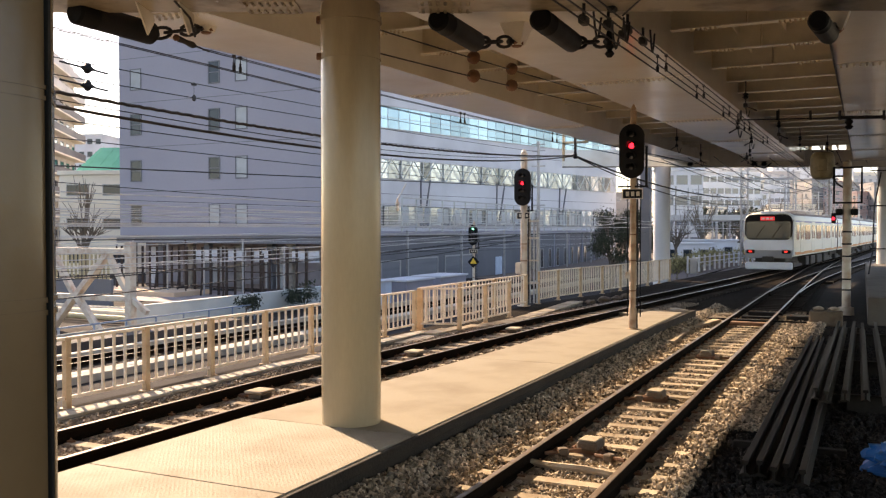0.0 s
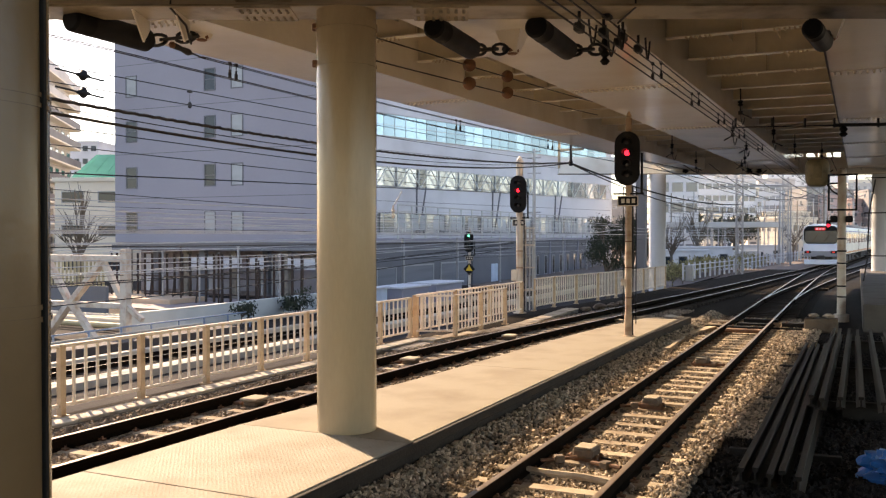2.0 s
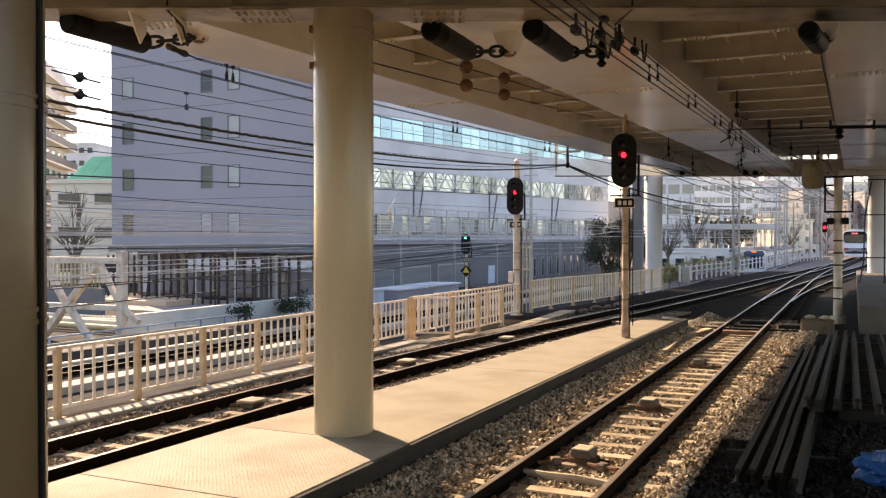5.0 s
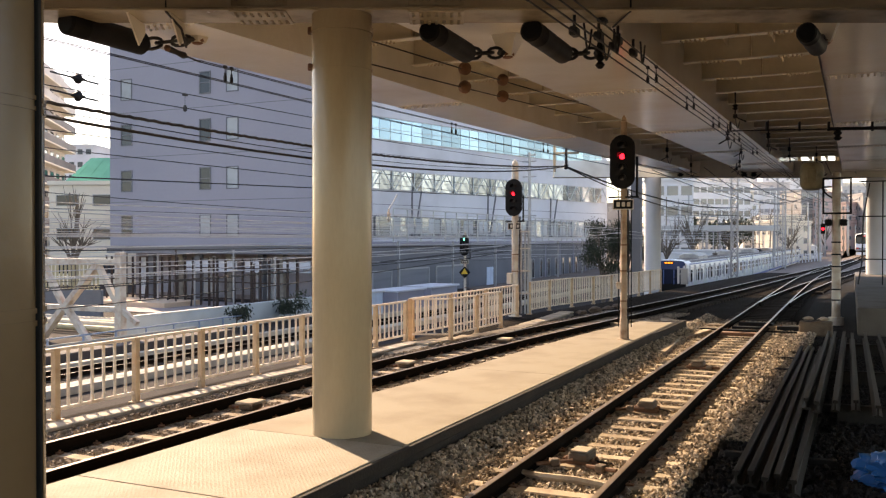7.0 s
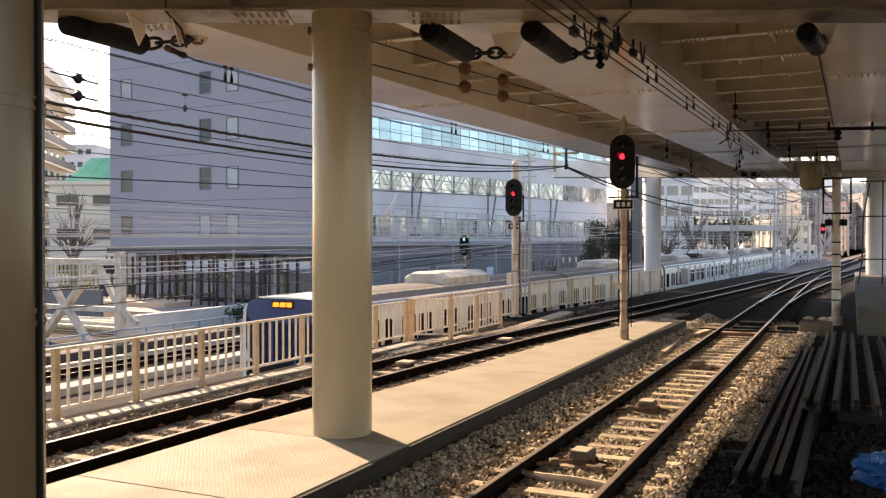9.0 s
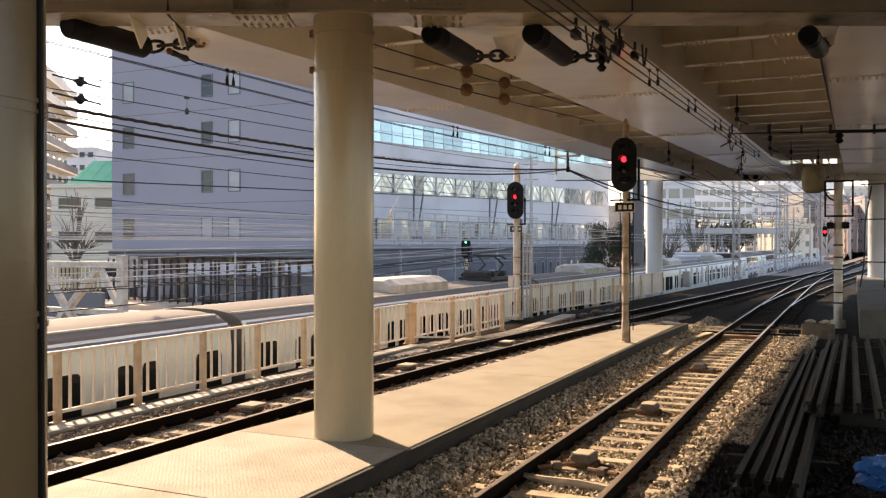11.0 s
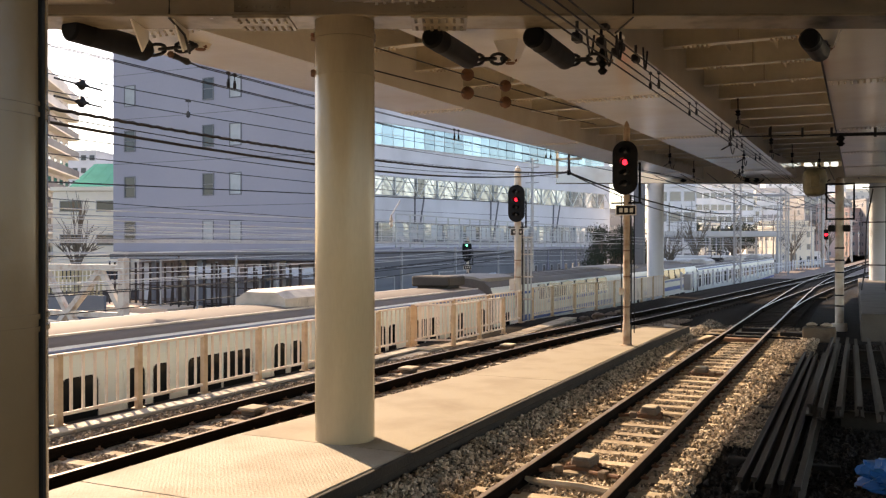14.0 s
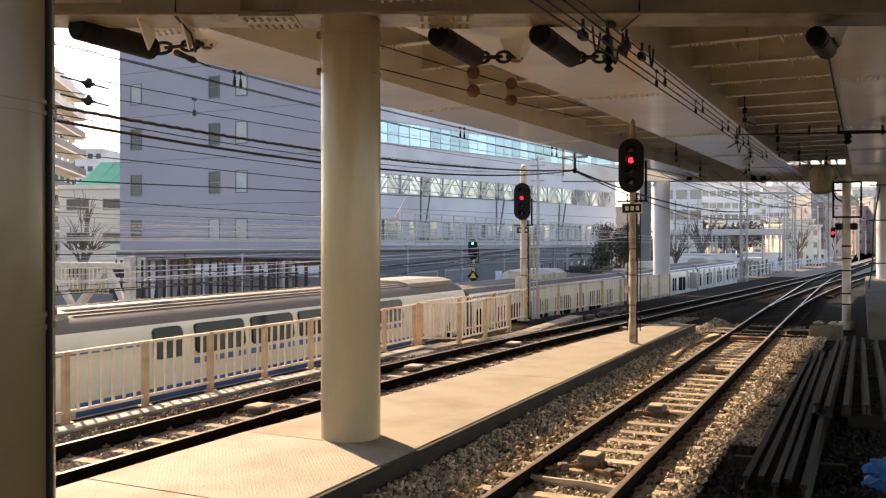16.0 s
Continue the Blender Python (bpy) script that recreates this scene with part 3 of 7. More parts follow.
# ---- cable trough lids by the fence ----
def lids(label, y0, y1, fx, w, z, paint):
    t = thing("cable_trough", pose(0, 0, 0), label, "cable trough", kind="structure")
    lid = None
    y = y0
    while y < y1:
        mm = pose(fx(y) + random.uniform(-0.012, 0.012), y, z + random.uniform(-0.006, 0.006), 0, 0, random.uniform(-1, 1))
        if lid is None:
            lid = part("lid", box(B(), -w / 2, w / 2, -0.29, 0.29, -0.05, 0, 0.008), paint, t, m=mm)
        else:
            again(lid, mm)
        y += 0.6
    part("trough_side", sweep(B(), [(-w / 2 - 0.04, -0.3), (w / 2 + 0.04, -0.3), (w / 2 + 0.04, -0.055), (-w / 2 - 0.04, -0.055)], [(fx(yy), yy, z) for yy in (y0 - 2, (y0 + y1) / 2, y1)]), m_concdark, t)


lids("row of pale concrete trough lids along the fence", 3.0, 20.6, lambda y: -10.40, 0.36, -0.13, m_lid)
lids("wide pale concrete lids past the fence corner", 20.6, 31.5, lambda y: spline([(20.6, -10.1), (24, -9.3), (31.5, -9.6)], y), 0.5, -0.13, m_sleeper)


# ---- ballast stones ----
def stones(label, n, xr, yr, z, fx, skip, size, stone_mat, lift=None):
    """Loose stones: rough eight-sided lumps strewn over a track bed."""
    rng = np.random.default_rng(5)
    octa = np.array([(1, 0, 0), (-1, 0, 0), (0, 1, 0), (0, -1, 0), (0, 0, 1), (0, 0, -1)], float)
    tri = np.array([(0, 2, 4), (2, 1, 4), (1, 3, 4), (3, 0, 4), (2, 0, 5), (1, 2, 5), (3, 1, 5), (0, 3, 5)])
    keep = []
    for _ in range(n):
        y = yr[0] + (yr[1] - yr[0]) * rng.random() ** 1.6
        off = xr[0] + (xr[1] - xr[0]) * rng.random()
        if not skip(off, y):
            keep.append((fx(y) + off, y, z + (0.03 * (abs(off) > 0.8) + 0.018) * rng.random() + (lift(off) if lift else 0)))
    c = np.array(keep)
    k = len(c)
    r = size * rng.uniform(0.55, 1.35, (k, 1, 1))
    v = octa[None] * rng.uniform(0.6, 1.25, (k, 6, 3)) * rng.uniform(0.65, 1.3, (k, 1, 3)) + rng.uniform(-0.25, 0.25, (k, 6, 3))
    q = rng.normal(size=(k, 4))
    q /= np.linalg.norm(q, axis=1, keepdims=True)
    w, x, y, zz = q.T
    R = np.stack([1 - 2 * (y * y + zz * zz), 2 * (x * y - w * zz), 2 * (x * zz + w * y), 2 * (x * y + w * zz), 1 - 2 * (x * x + zz * zz), 2 * (y * zz - w * x),
                  2 * (x * zz - w * y), 2 * (y * zz + w * x), 1 - 2 * (x * x + y * y)], axis=1).reshape(k, 3, 3)
    v = np.einsum("kij,knj->kni", R, v * r) + c[:, None, :] + np.array([0, 0, size * 0.3])
    f = (tri[None] + 6 * np.arange(k)[:, None, None]).reshape(-1, 3)
    me = bpy.data.meshes.new("ballast")
    me.from_pydata(v.reshape(-1, 3).tolist(), [], f.tolist())
    me.materials.append(stone_mat)
    tagged(new("ballast", me), label, "gravel", kind="stuff")


def on_rail(off, y):
    return abs(abs(off) - 0.5675) < 0.09


def bed_near(off, y):
    on_sleeper = abs((y - 3.0 + 0.3) % 0.6 - 0.3) < 0.085 and abs(off) < 0.97
    return on_rail(off, y) or (on_sleeper and random.random() < 0.93)


def bed_far(off, y):
    on_sleeper = abs((y - 2.0 + 0.3) % 0.6 - 0.3) < 0.085 and abs(off) < 0.97
    return on_rail(off, y) or (on_sleeper and random.random() < 0.93)


def shoulder(off):
    """Ballast heaped up against the platform strip."""
    return 0.17 * max(0.0, min(1.0, (-off - 1.06) / 0.42))


bm = B()
rows = [[bm.verts.new((near_x(y) + off, y, -0.215 + shoulder(off) + 0.012 * noise.noise(Vector((off * 3, y * 1.7, 0))))) for off in (-1.64, -1.42, -1.2, -1.05, -0.9)] for y in [5 + 0.5 * i for i in range(43)]]
for a, b in zip(rows, rows[1:]):
    for i in range(4):
        bm.faces.new((a[i], a[i + 1], b[i + 1], b[i]))
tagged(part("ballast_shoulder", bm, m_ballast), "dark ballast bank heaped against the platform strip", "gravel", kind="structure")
# Dark copy of the ballast stones; the colour carries the shade.
m_stone_shade = mat("shade_ballast_stone", (0.018, 0.014, 0.011), 0.85, vary=0.3, size=0.6, grain=60, bump=0.3, island=0.6, dirt=(0.03, 0.024, 0.018))
stones("loose brown ballast stones between rails", 56000, (-1.62, 1.25), (6.8, 31), -0.215, near_x, bed_near, 0.031, m_stone, shoulder)
stones("ballast stones coloured dark for the shade", 26000, (1.2, 4.2), (7.2, 27), -0.25, near_x, bed_near, 0.031, m_stone_shade)
stones("loose brown ballast stones beside spare rails", 9500, (1.25, 1.95), (12.5, 30), -0.215, near_x, bed_near, 0.031, m_stone)
stones("loose brown ballast stones by the fence track", 55000, (-1.5, 1.6), (7.5, 33), -0.21, far_x, bed_far, 0.028, m_stone_dark)


# ---- boxes between the rails ----
m_caked = mat("dust_caked_iron", (0.15, 0.11, 0.075), 0.85, vary=0.25, size=0.2, grain=30, bump=0.4, dirt=(0.09, 0.06, 0.04), dirt_amount=0.9)


def beacon(label, x, y, w, l, h):
    t = thing("track_beacon", pose(x, y, -0.17, 0, 0, random.uniform(-4, 4)), label, "track beacon", "beacons between rails")
    part("case", box(B(), -w / 2, w / 2, -l / 2, l / 2, 0.05, 0.05 + h, 0.025), m_caked, t)
    part("lid_plate", box(B(), -w * 0.42, w * 0.42, -l * 0.42, l * 0.42, 0.05 + h, 0.068 + h, 0.006), m_sleeper, t)
    for k in range(4):
        part("bolt", turned(B(), [(0.03, 0.04), (0.025, 0.085)], 6, ((w / 2 + 0.03) * (1 if k % 2 else -1), (l / 2 - 0.1) * (1 if k > 1 else -1), 0)), m_rust, t)
    part("side_arm", box(B(), -w * 0.9, -w / 2, -0.05, 0.03, 0.0, 0.06, 0.01), m_rust, t)
    part("base_plate", box(B(), -w / 2 - 0.05, w / 2 + 0.05, -l / 2 + 0.05, l / 2 - 0.05, -0.02, 0.05, 0.006), m_rust, t)
    part("cable", tube(B(), [(w / 2, 0, 0.05), (w / 2 + 0.12, 0.05, 0.03), (w / 2 + 0.2, 0.2, -0.02)], 0.015), m_cable, t)
    return t


for x, y in ((-2.95, 10.35), (-2.92, 13.95), (-2.92, 19.0)):
    beacon("pale box bolted to a sleeper with a cable", x, y, 0.26, 0.32, 0.11)
for y in (11.45, 16.6, 21.6):
    t = thing("track_beacon", pose(far_x(y) - 0.15, y, -0.17), "pale flat-topped box between far track rails", "track beacon", "beacons between rails")
    part("case", box(B(), -0.13, 0.13, -0.15, 0.15, 0, 0.09, 0.02), m_caked, t)
    part("cover", box(B(), -0.17, 0.17, -0.2, 0.2, 0.09, 0.135, 0.018), m_sleeper, t)
    for s in (-0.28, 0.3):
        part("foot", box(B(), s - 0.07, s + 0.07, -0.12, 0.12, 0, 0.05, 0.01), m_rust, t)
t = thing("point_machine_plate", pose(-2.8, 25.6, -0.12), "dark steel plates across the sleepers", "track plate")
part("plate", box(B(), -0.5, 0.5, -0.18, 0.18, 0, 0.09, 0.01), m_rust, t)
part("rod", box(B(), -1.6, 1.4, 1.2, 1.26, 0.0, 0.05, 0.005), m_black, t)
part("rod_cover", box(B(), -0.45, 0.45, 1.9, 2.2, 0.0, 0.07, 0.01), m_black, t)


# broken plank and rods beside the first box
t = thing("timber", pose(-2.95, 9.45, -0.17, 0, 0, 84), "pale split plank lying across the sleepers", "timber", "loose timbers")
part("plank", tube(B(), [(0, -0.55, 0.03), (0.02, -0.2, 0.045), (-0.02, 0.2, 0.04), (0.03, 0.5, 0.03)], 0.04, 6), m_sleeper, t)
for x, y, a in ((-3.2, 10.05, 30), (-2.62, 10.0, -25), (-3.15, 13.75, 15), (-2.66, 18.8, -10)):
    t = thing("crank_rod", pose(x, y, -0.16, 0, 0, a), "short rusty crank rod by a track box", "rod", "crank rods")
    part("rod", cyl(B(), (-0.22, 0, 0.03), (0.22, 0, 0.06), 0.025, seg=8), m_rust, t)
    part("lug", box(B(), -0.06, 0.06, -0.06, 0.06, 0, 0.09, 0.015), m_caked, t)

# ---- timbers and lumps round the strip end ----
for k, (x, y, l, a) in enumerate(((-4.15, 22.6, 3.4, 3), (-4.0, 25.4, 2.4, -9), (-5.0, 29.0, 2.2, 40), (-6.2, 27.2, 1.6, 62))):
    t = thing("timber", pose(x, y, -0.2, 0, 0, a), "weathered pale timber lying on the ballast", "timber", "loose timbers")
    part("plank", box(B(), -0.12, 0.12, -l / 2, l / 2, 0, 0.12, 0.012), m_sleeper, t)
for x, y, s in ((-5.2, 28.6, 0.30), (-4.7, 29.3, 0.22), (-9.0, 33.4, 0.32), (-8.8, 34.6, 0.26), (-9.2, 32.2, 0.22), (-8.7, 35.8, 0.24)):
    bm = B()
    bmesh.ops.create_icosphere(bm, subdivisions=2, radius=s)
    for v in bm.verts:
        v.co *= random.uniform(0.75, 1.15)
        v.co.z *= 0.5
    tagged(part("sack", bm, m_caked, m=pose(x, y, -0.2)), "lumpy dusty sandbag beside the track", "sandbag", "sandbags")


# ---- point rods and planks across the bed end ----
for x, y, l, a in ((-4.6, 27.6, 2.0, 82), (-4.9, 28.4, 2.6, 95), (-4.2, 28.9, 1.3, 70), (-1.7, 28.6, 1.5, 88), (-1.55, 29.2, 1.2, 97), (-5.9, 28.9, 1.5, 85)):
    t = thing("timber", pose(x, y, -0.2, 0, 0, a), "weathered pale timber lying on the ballast", "timber", "loose timbers")
    part("plank", box(B(), -0.08, 0.08, -l / 2, l / 2, 0, 0.1, 0.012), m_sleeper, t)
for x, y, w in ((-2.9, 26.4, 0.46), (-2.7, 28.9, 0.5), (-1.6, 28.0, 0.42)):
    t = thing("rod_cover", pose(x, y, -0.2), "low black steel cover over point rods", "track cover", "rod covers")
    part("cover", box(B(), -w, w, -0.14, 0.14, 0, 0.17, 0.012), m_black, t)
    for s in (-0.7, 0.7):
        part("bolt", turned(B(), [(0.03, 0.17), (0.025, 0.2)], 6, (s * w, 0, 0)), m_rust, t)


# ---- stored rails and clutter in the shade ----
def stored_rail(x0, y0, x1, y1, z, group):
    L = math.hypot(x1 - x0, y1 - y0)
    bm = sweep(B(), [(u * 1.0, w + 0.17) for u, w in RAIL], [(0, 0, 0), (0, L, 0)])
    tagged(part("stored_rail", bm, m_storedrail, m=pose(x0, y0, z, 0, 0, -math.degrees(math.atan2(x1 - x0, y1 - y0)))), "long dark spare rail lying on bearers", "rail", group)


m_under2 = mat("tarred_timber", (0.03, 0.025, 0.02), 0.9, vary=0.3, size=0.4, grain=20, bump=0.3)
m_storedrail = mat("dull_spare_rail", (0.024, 0.018, 0.013), 0.6, vary=0.2, size=0.8, grain=30, bump=0.15, streak=(1, 0.2, 1), spec=0.2)
for k in range(5):
    stored_rail(-1.14 + 0.148 * k + random.uniform(-0.03, 0.03), 9.85 + random.uniform(-0.1, 0.15), -1.06 + 0.14 * k + random.uniform(-0.03, 0.03), 22.2 + random.uniform(-0.5, 0.5), -0.125, "spare rails")
for x0, x1 in ((-0.6, -0.52), (-0.45, -0.38), (-0.21, -0.17), (0.06, 0.01), (0.34, 0.3), (0.66, 0.6)):
    stored_rail(x0, 13.85 + random.uniform(-0.2, 0.2), x1, 24.3 + random.uniform(-0.3, 0.2), 0.05, "spare rails")
for k, y in enumerate((11.6, 15.5, 19.5, 21.4)):
    tagged(part("bearer", box(B(), -0.7, 0.6, -0.06, 0.06, 0, 0.12, 0.01), m_under2, m=pose(-0.75, y, -0.245, 0, 0, 2)), "dark timber bearer under spare rails", "timber", "bearers")
for k, y in enumerate((14.6, 18.4, 23.2)):
    tagged(part("bearer", box(B(), -0.1, 1.1, -0.07, 0.07, 0, 0.31, 0.01), m_under2, m=pose(-0.1, y, -0.262, 0, 0, 1)), "thick dark timber bearer under stacked spare rails", "timber", "bearers")
bm = B()
bmesh.ops.create_icosphere(bm, subdivisions=4, radius=0.40)
for v in bm.verts:
    d = v.co.normalized()
    v.co += d * 0.2 * noise.noise(d * 2.7) + d * 0.11 * noise.noise(d * 7) + d * 0.05 * noise.noise(d * 17)
    v.co.z *= 0.55
m_tarp = mat("blue_plastic", (0.012, 0.12, 0.34), 0.3, vary=0.12, size=0.3, grain=14, bump=0.4)
tagged(part("blue_bag", bm, m_tarp, smooth=True, m=pose(0.50, 11.0, -0.10)), "crumpled blue plastic bag on the dark ground", "plastic bag")
bm = B()
box(bm, -0.45, 0.45, -0.3, 0.3, 0, 0.42, 0.03)
# The dark material stands in for shade on the concrete.
tagged(part("concrete_box", bm, m_caked, m=pose(-0.95, 28.0, -0.27)), "low concrete block, coloured dark for shade, at the head of the spare rails", "concrete block")
for x in (-1.15, -0.75):
    bm = B()
    bmesh.ops.create_icosphere(bm, subdivisions=2, radius=0.17)
    for v in bm.verts:
        v.co *= random.uniform(0.75, 1.15)
        v.co.z *= 0.4
    tagged(part("sack", bm, m_sleeper, m=pose(x, 28.0, 0.22)), "pale sandbag lying on a concrete block", "sandbag", "sandbags")
# Concrete with the far deck's shade worked into its colour.
m_platdark = mat("shade_dark_concrete", (0.13, 0.115, 0.10), 0.9, vary=0.2, size=0.9, grain=30, bump=0.3, dirt=(0.06, 0.05, 0.042), dirt_amount=0.7)
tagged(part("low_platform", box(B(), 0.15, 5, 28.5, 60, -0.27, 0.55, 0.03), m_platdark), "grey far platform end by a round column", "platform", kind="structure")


# ---- right-hand signal mast ----
m_drum = mat("olive_drum_paint", (0.25, 0.20, 0.115), 0.6, vary=0.15, size=0.3, grain=20, bump=0.1, dirt=(0.1, 0.075, 0.045), dirt_amount=0.8)


def make_mast():
    t = thing("signal_mast", pose(-0.47, 31.75, -0.27), "weathered signal mast with wire box and back of a signal", "signal mast")
    part("post", turned(B(), [(0.24, 0), (0.24, 0.25), (0.135, 0.27), (0.135, 5.0), (0.05, 5.05)], 18), m_postwhite, t, smooth=True)
    for z in (0.8, 1.15, 1.9, 2.3, 2.7):
        part("band", turned(B(), [(0.15, z), (0.15, z + 0.05)], 16), m_black, t)
    f = B()
    for x0, x1, z0, z1 in ((-0.42, 0.46, 4.78, 4.84), (-0.42, 0.46, 3.64, 3.70), (-0.42, -0.36, 3.7, 4.78), (0.40, 0.46, 3.7, 4.78)):
        box(f, x0, x1, -0.25, -0.2, z0, z1)
    part("frame", f, m_black, t)
    part("drum", turned(B(), [(0.2, -0.46), (0.3, -0.42), (0.36, -0.3), (0.38, -0.1), (0.38, 0.2), (0.34, 0.36), (0.24, 0.44)], 28, (-0.75, 0.0, 4.92)), m_drum, t, "olive brown rounded drum", smooth=True)
    part("drum_box", box(B(), -0.88, -0.58, -0.44, -0.3, 4.72, 5.12, 0.02), m_drum, t)
    part("bracket", tube(B(), [(-0.6, 0, 4.75), (-0.3, -0.05, 4.3), (0, 0, 4.1)], 0.03), m_black, t)
    part("bracket", tube(B(), [(-0.4, 0, 4.55), (0, 0, 4.55)], 0.03), m_black, t)
    for x in (-0.24, 0.22):
        part("shunt_signal", box(B(), x - 0.11, x + 0.11, -0.2, 0.0, 3.26, 3.48, 0.03), m_black, t)
    part("red_lamp", turned(B(), [(0.05, 0), (0.045, 0.02)], 12, (-0.40, -0.2, 3.16), q=Euler((radians(90), 0, 0)).to_quaternion()), m_red, t)
    part("red_case", box(B(), -0.47, -0.33, -0.19, -0.02, 3.0, 3.34, 0.02), m_black, t)
    return t


make_mast()
for px0 in ((1.0, 43.9),):
    t = thing("column_guard", pose(px0[0], px0[1] - 0.5, 0.55), "black wire guard round a far column", "guard frame")
    f = B()
    for z in (1.1, 3.0, 4.55):
        box(f, -0.75, 0.75, -0.04, 0.0, z, z + 0.05)
    box(f, 0.2, 0.25, -0.04, 0, 0.0, 4.6)
    part("frame", f, m_black, t)
    part("cable", tube(B(), [(-0.75, -0.05, 0.0), (-0.6, -0.06, 1.0), (-0.55, -0.05, 3.0), (-0.3, -0.04, 4.5)], 0.035), m_cable, t)


# ---- grey office block on stilts ----
def pane_window(parent, m, w, h, material, frame_mat, bar=False, depth=0.06):
    f = B()
    for x0, x1, z0, z1 in ((-w / 2 - 0.09, w / 2 + 0.09, -h / 2 - 0.09, -h / 2), (-w / 2 - 0.09, w / 2 + 0.09, h / 2, h / 2 + 0.09), (-w / 2 - 0.09, -w / 2, -h / 2, h / 2), (w / 2, w / 2 + 0.09, -h / 2, h / 2)):
        box(f, x0, x1, -depth, 0.03, z0, z1)
    if bar:
        box(f, -w / 2, w / 2, -depth * 0.7, 0.03, -0.04, 0.04)
    win = part("window", f, frame_mat, parent, m=m)
    part("pane", box(B(), -w / 2, w / 2, -0.015, 0.01, -h / 2, h / 2), material, win)
    return win


m_blind = mat("drawn_window_blind", (0.42, 0.45, 0.46), 0.5, vary=0.05, size=1, grain=10, bump=0.02, per_object=0.15)


m_backwall = mat("rusty_grey_sheeting", (0.34, 0.29, 0.28), 0.8, vary=0.2, size=0.8, grain=10, bump=0.2, dirt=(0.16, 0.10, 0.08), dirt_amount=0.8, streak=(1, 1, 0.3))
m_backwall2 = mat("violet_grey_sheeting", (0.40, 0.38, 0.42), 0.7, vary=0.1, size=0.8, grain=10, bump=0.1)


def make_grey_building():
    t = thing("office_building", pose(0, 60, 0), "blue-grey panelled office block raised on dark stilts", "building")
    x0, x1 = -61.25, -38.4
    part("wall", box(B(), x0, x1, 0, 8, 2.0, 34.3, 0.03), m_grey, t)
    for z in (5.9, 9.9, 13.9, 17.9):
        part("panel_joint", box(B(), x0 + 0.1, x1 - 0.1, -0.012, 0.0, z, z + 0.05), m_darkwall, t)
    for x, ws in ((-59.2, 1.15), (-50.3, 1.05), (-47.4, 1.1)):
        for k, z in enumerate((16.0, 11.95, 7.8, 3.75)):
            lower = x == -47.4 or (x < -55 and k == 0) or (x == -50.3 and k == 3)
            pane_window(t, pose(x, 0, z), ws, 1.75, m_blind if lower else m_glass, m_darkwall, bar=not lower)
    part("soffit", box(B(), x0 + 0.2, x1 + 0.6, -0.6, 8, 1.35, 1.98), m_darkwall, t)
    for i in range(9):
        part("stilt", box(B(), -0.28, 0.28, -0.28, 0.28, -2.78, 1.35, 0.03), m_darkwall if i % 2 else m_concdark, t, m=pose(x0 + 1.2 + 2.9 * i, 0.4 + (i % 3) * 0.6, 0))
    part("back_wall", box(B(), x0, x1, 3.2, 3.5, -2.78, 1.4), m_backwall, t)
    for i in range(10):
        part("wall_panel", box(B(), x0 + 0.4 + 2.25 * i, x0 + 2.3 + 2.25 * i, 3.12, 3.2, -2.6 + 0.3 * (i % 2), 0.9 - 0.4 * (i % 3), 0.01), m_backwall2 if i % 3 else m_white, t)
    for i, (x, w) in enumerate(((-51, 2.6), (-47.9, 2.2), (-45.2, 1.4), (-41.5, 1.2), (-40, 1.0))):
        part("panel", box(B(), x - w / 2, x + w / 2, -0.3, -0.2, -0.15, 0.75), m_white, t, "pale blank panel under the block")
    return t


make_grey_building()


# Rust coloured near black, as if the posts stood against the light.
m_darkrust = mat("backlit_dark_rust", (0.055, 0.034, 0.026), 0.9, vary=0.3, size=0.3, grain=20, bump=0.2)


def make_shore_fence():
    t = thing("hoarding_frame", pose(0, 0, 0), "dark rusty posts with rails and raking braces", "post fence")
    post_ob = None
    for i in range(24):
        x = -58.5 + i * 0.92
        y = 57.5 - 0.12 * i
        m = pose(x, y, -2.78)
        if post_ob is None:
            post_ob = part("post", box(B(), -0.075, 0.075, -0.075, 0.075, 0, 3.9, 0.01), m_darkrust, t, m=m)
        else:
            again(post_ob, m)
    for z in (0.7, 2.0, 3.1):
        a, b = Vector((-59, 57.5, -2.78 + z)), Vector((-38, 54.8, -2.78 + z))
        part("rail", tube(B(), [a, b], 0.05), m_darkrust, t)
    for i in (5, 8, 11, 14, 17, 20):
        x, y = -58.5 + i * 0.92, 57.5 - 0.12 * i
        part("brace", tube(B(), [(x, y, -0.6), (x + 1.0, y - 1.4, -2.78)], 0.07), m_darkrust, t)
    return t


make_shore_fence()
# The orange is sunlight on the floor, put into its colour.
m_sunfloor = mat("sunlit_orange_sheet", (0.70, 0.50, 0.34), 0.8, vary=0.06, size=2, grain=12, bump=0.1)
tagged(part("floor_sheet", box(B(), -60, -48, 52.5, 56.8, -2.78, -2.35, 0.02), m_sunfloor), "floor beside the posts, coloured pale orange for the sun", "floor", kind="structure")

tagged(part("yard_slab", box(B(), -61, -37, 49, 60, -2.78, -2.72, 0.01), m_backwall), "rusty stained yard floor below the raised block", "floor", kind="structure")

# white parapet wall, blue rail and pale walkways beside the lower tracks
m_trimwhite = mat("fresh_white_paint", (0.60, 0.63, 0.60), 0.7, vary=0.04, size=2, grain=10, bump=0.05)
t = thing("parapet_wall", pose(-34, 33.7, -2.78), "long white parapet wall beside the lower tracks", "wall")
part("wall", box(B(), -0.15, 0.15, 0, 34, 0, 1.3, 0.02), m_trimwhite, t)
part("coping", box(B(), -0.17, 0.17, 0, 34, 1.3, 1.36, 0.01), m_trimwhite, t)
m_bluerail = mat("blue_rail_paint", (0.22, 0.30, 0.42), 0.6, vary=0.1, size=0.6, grain=20, bump=0.05)
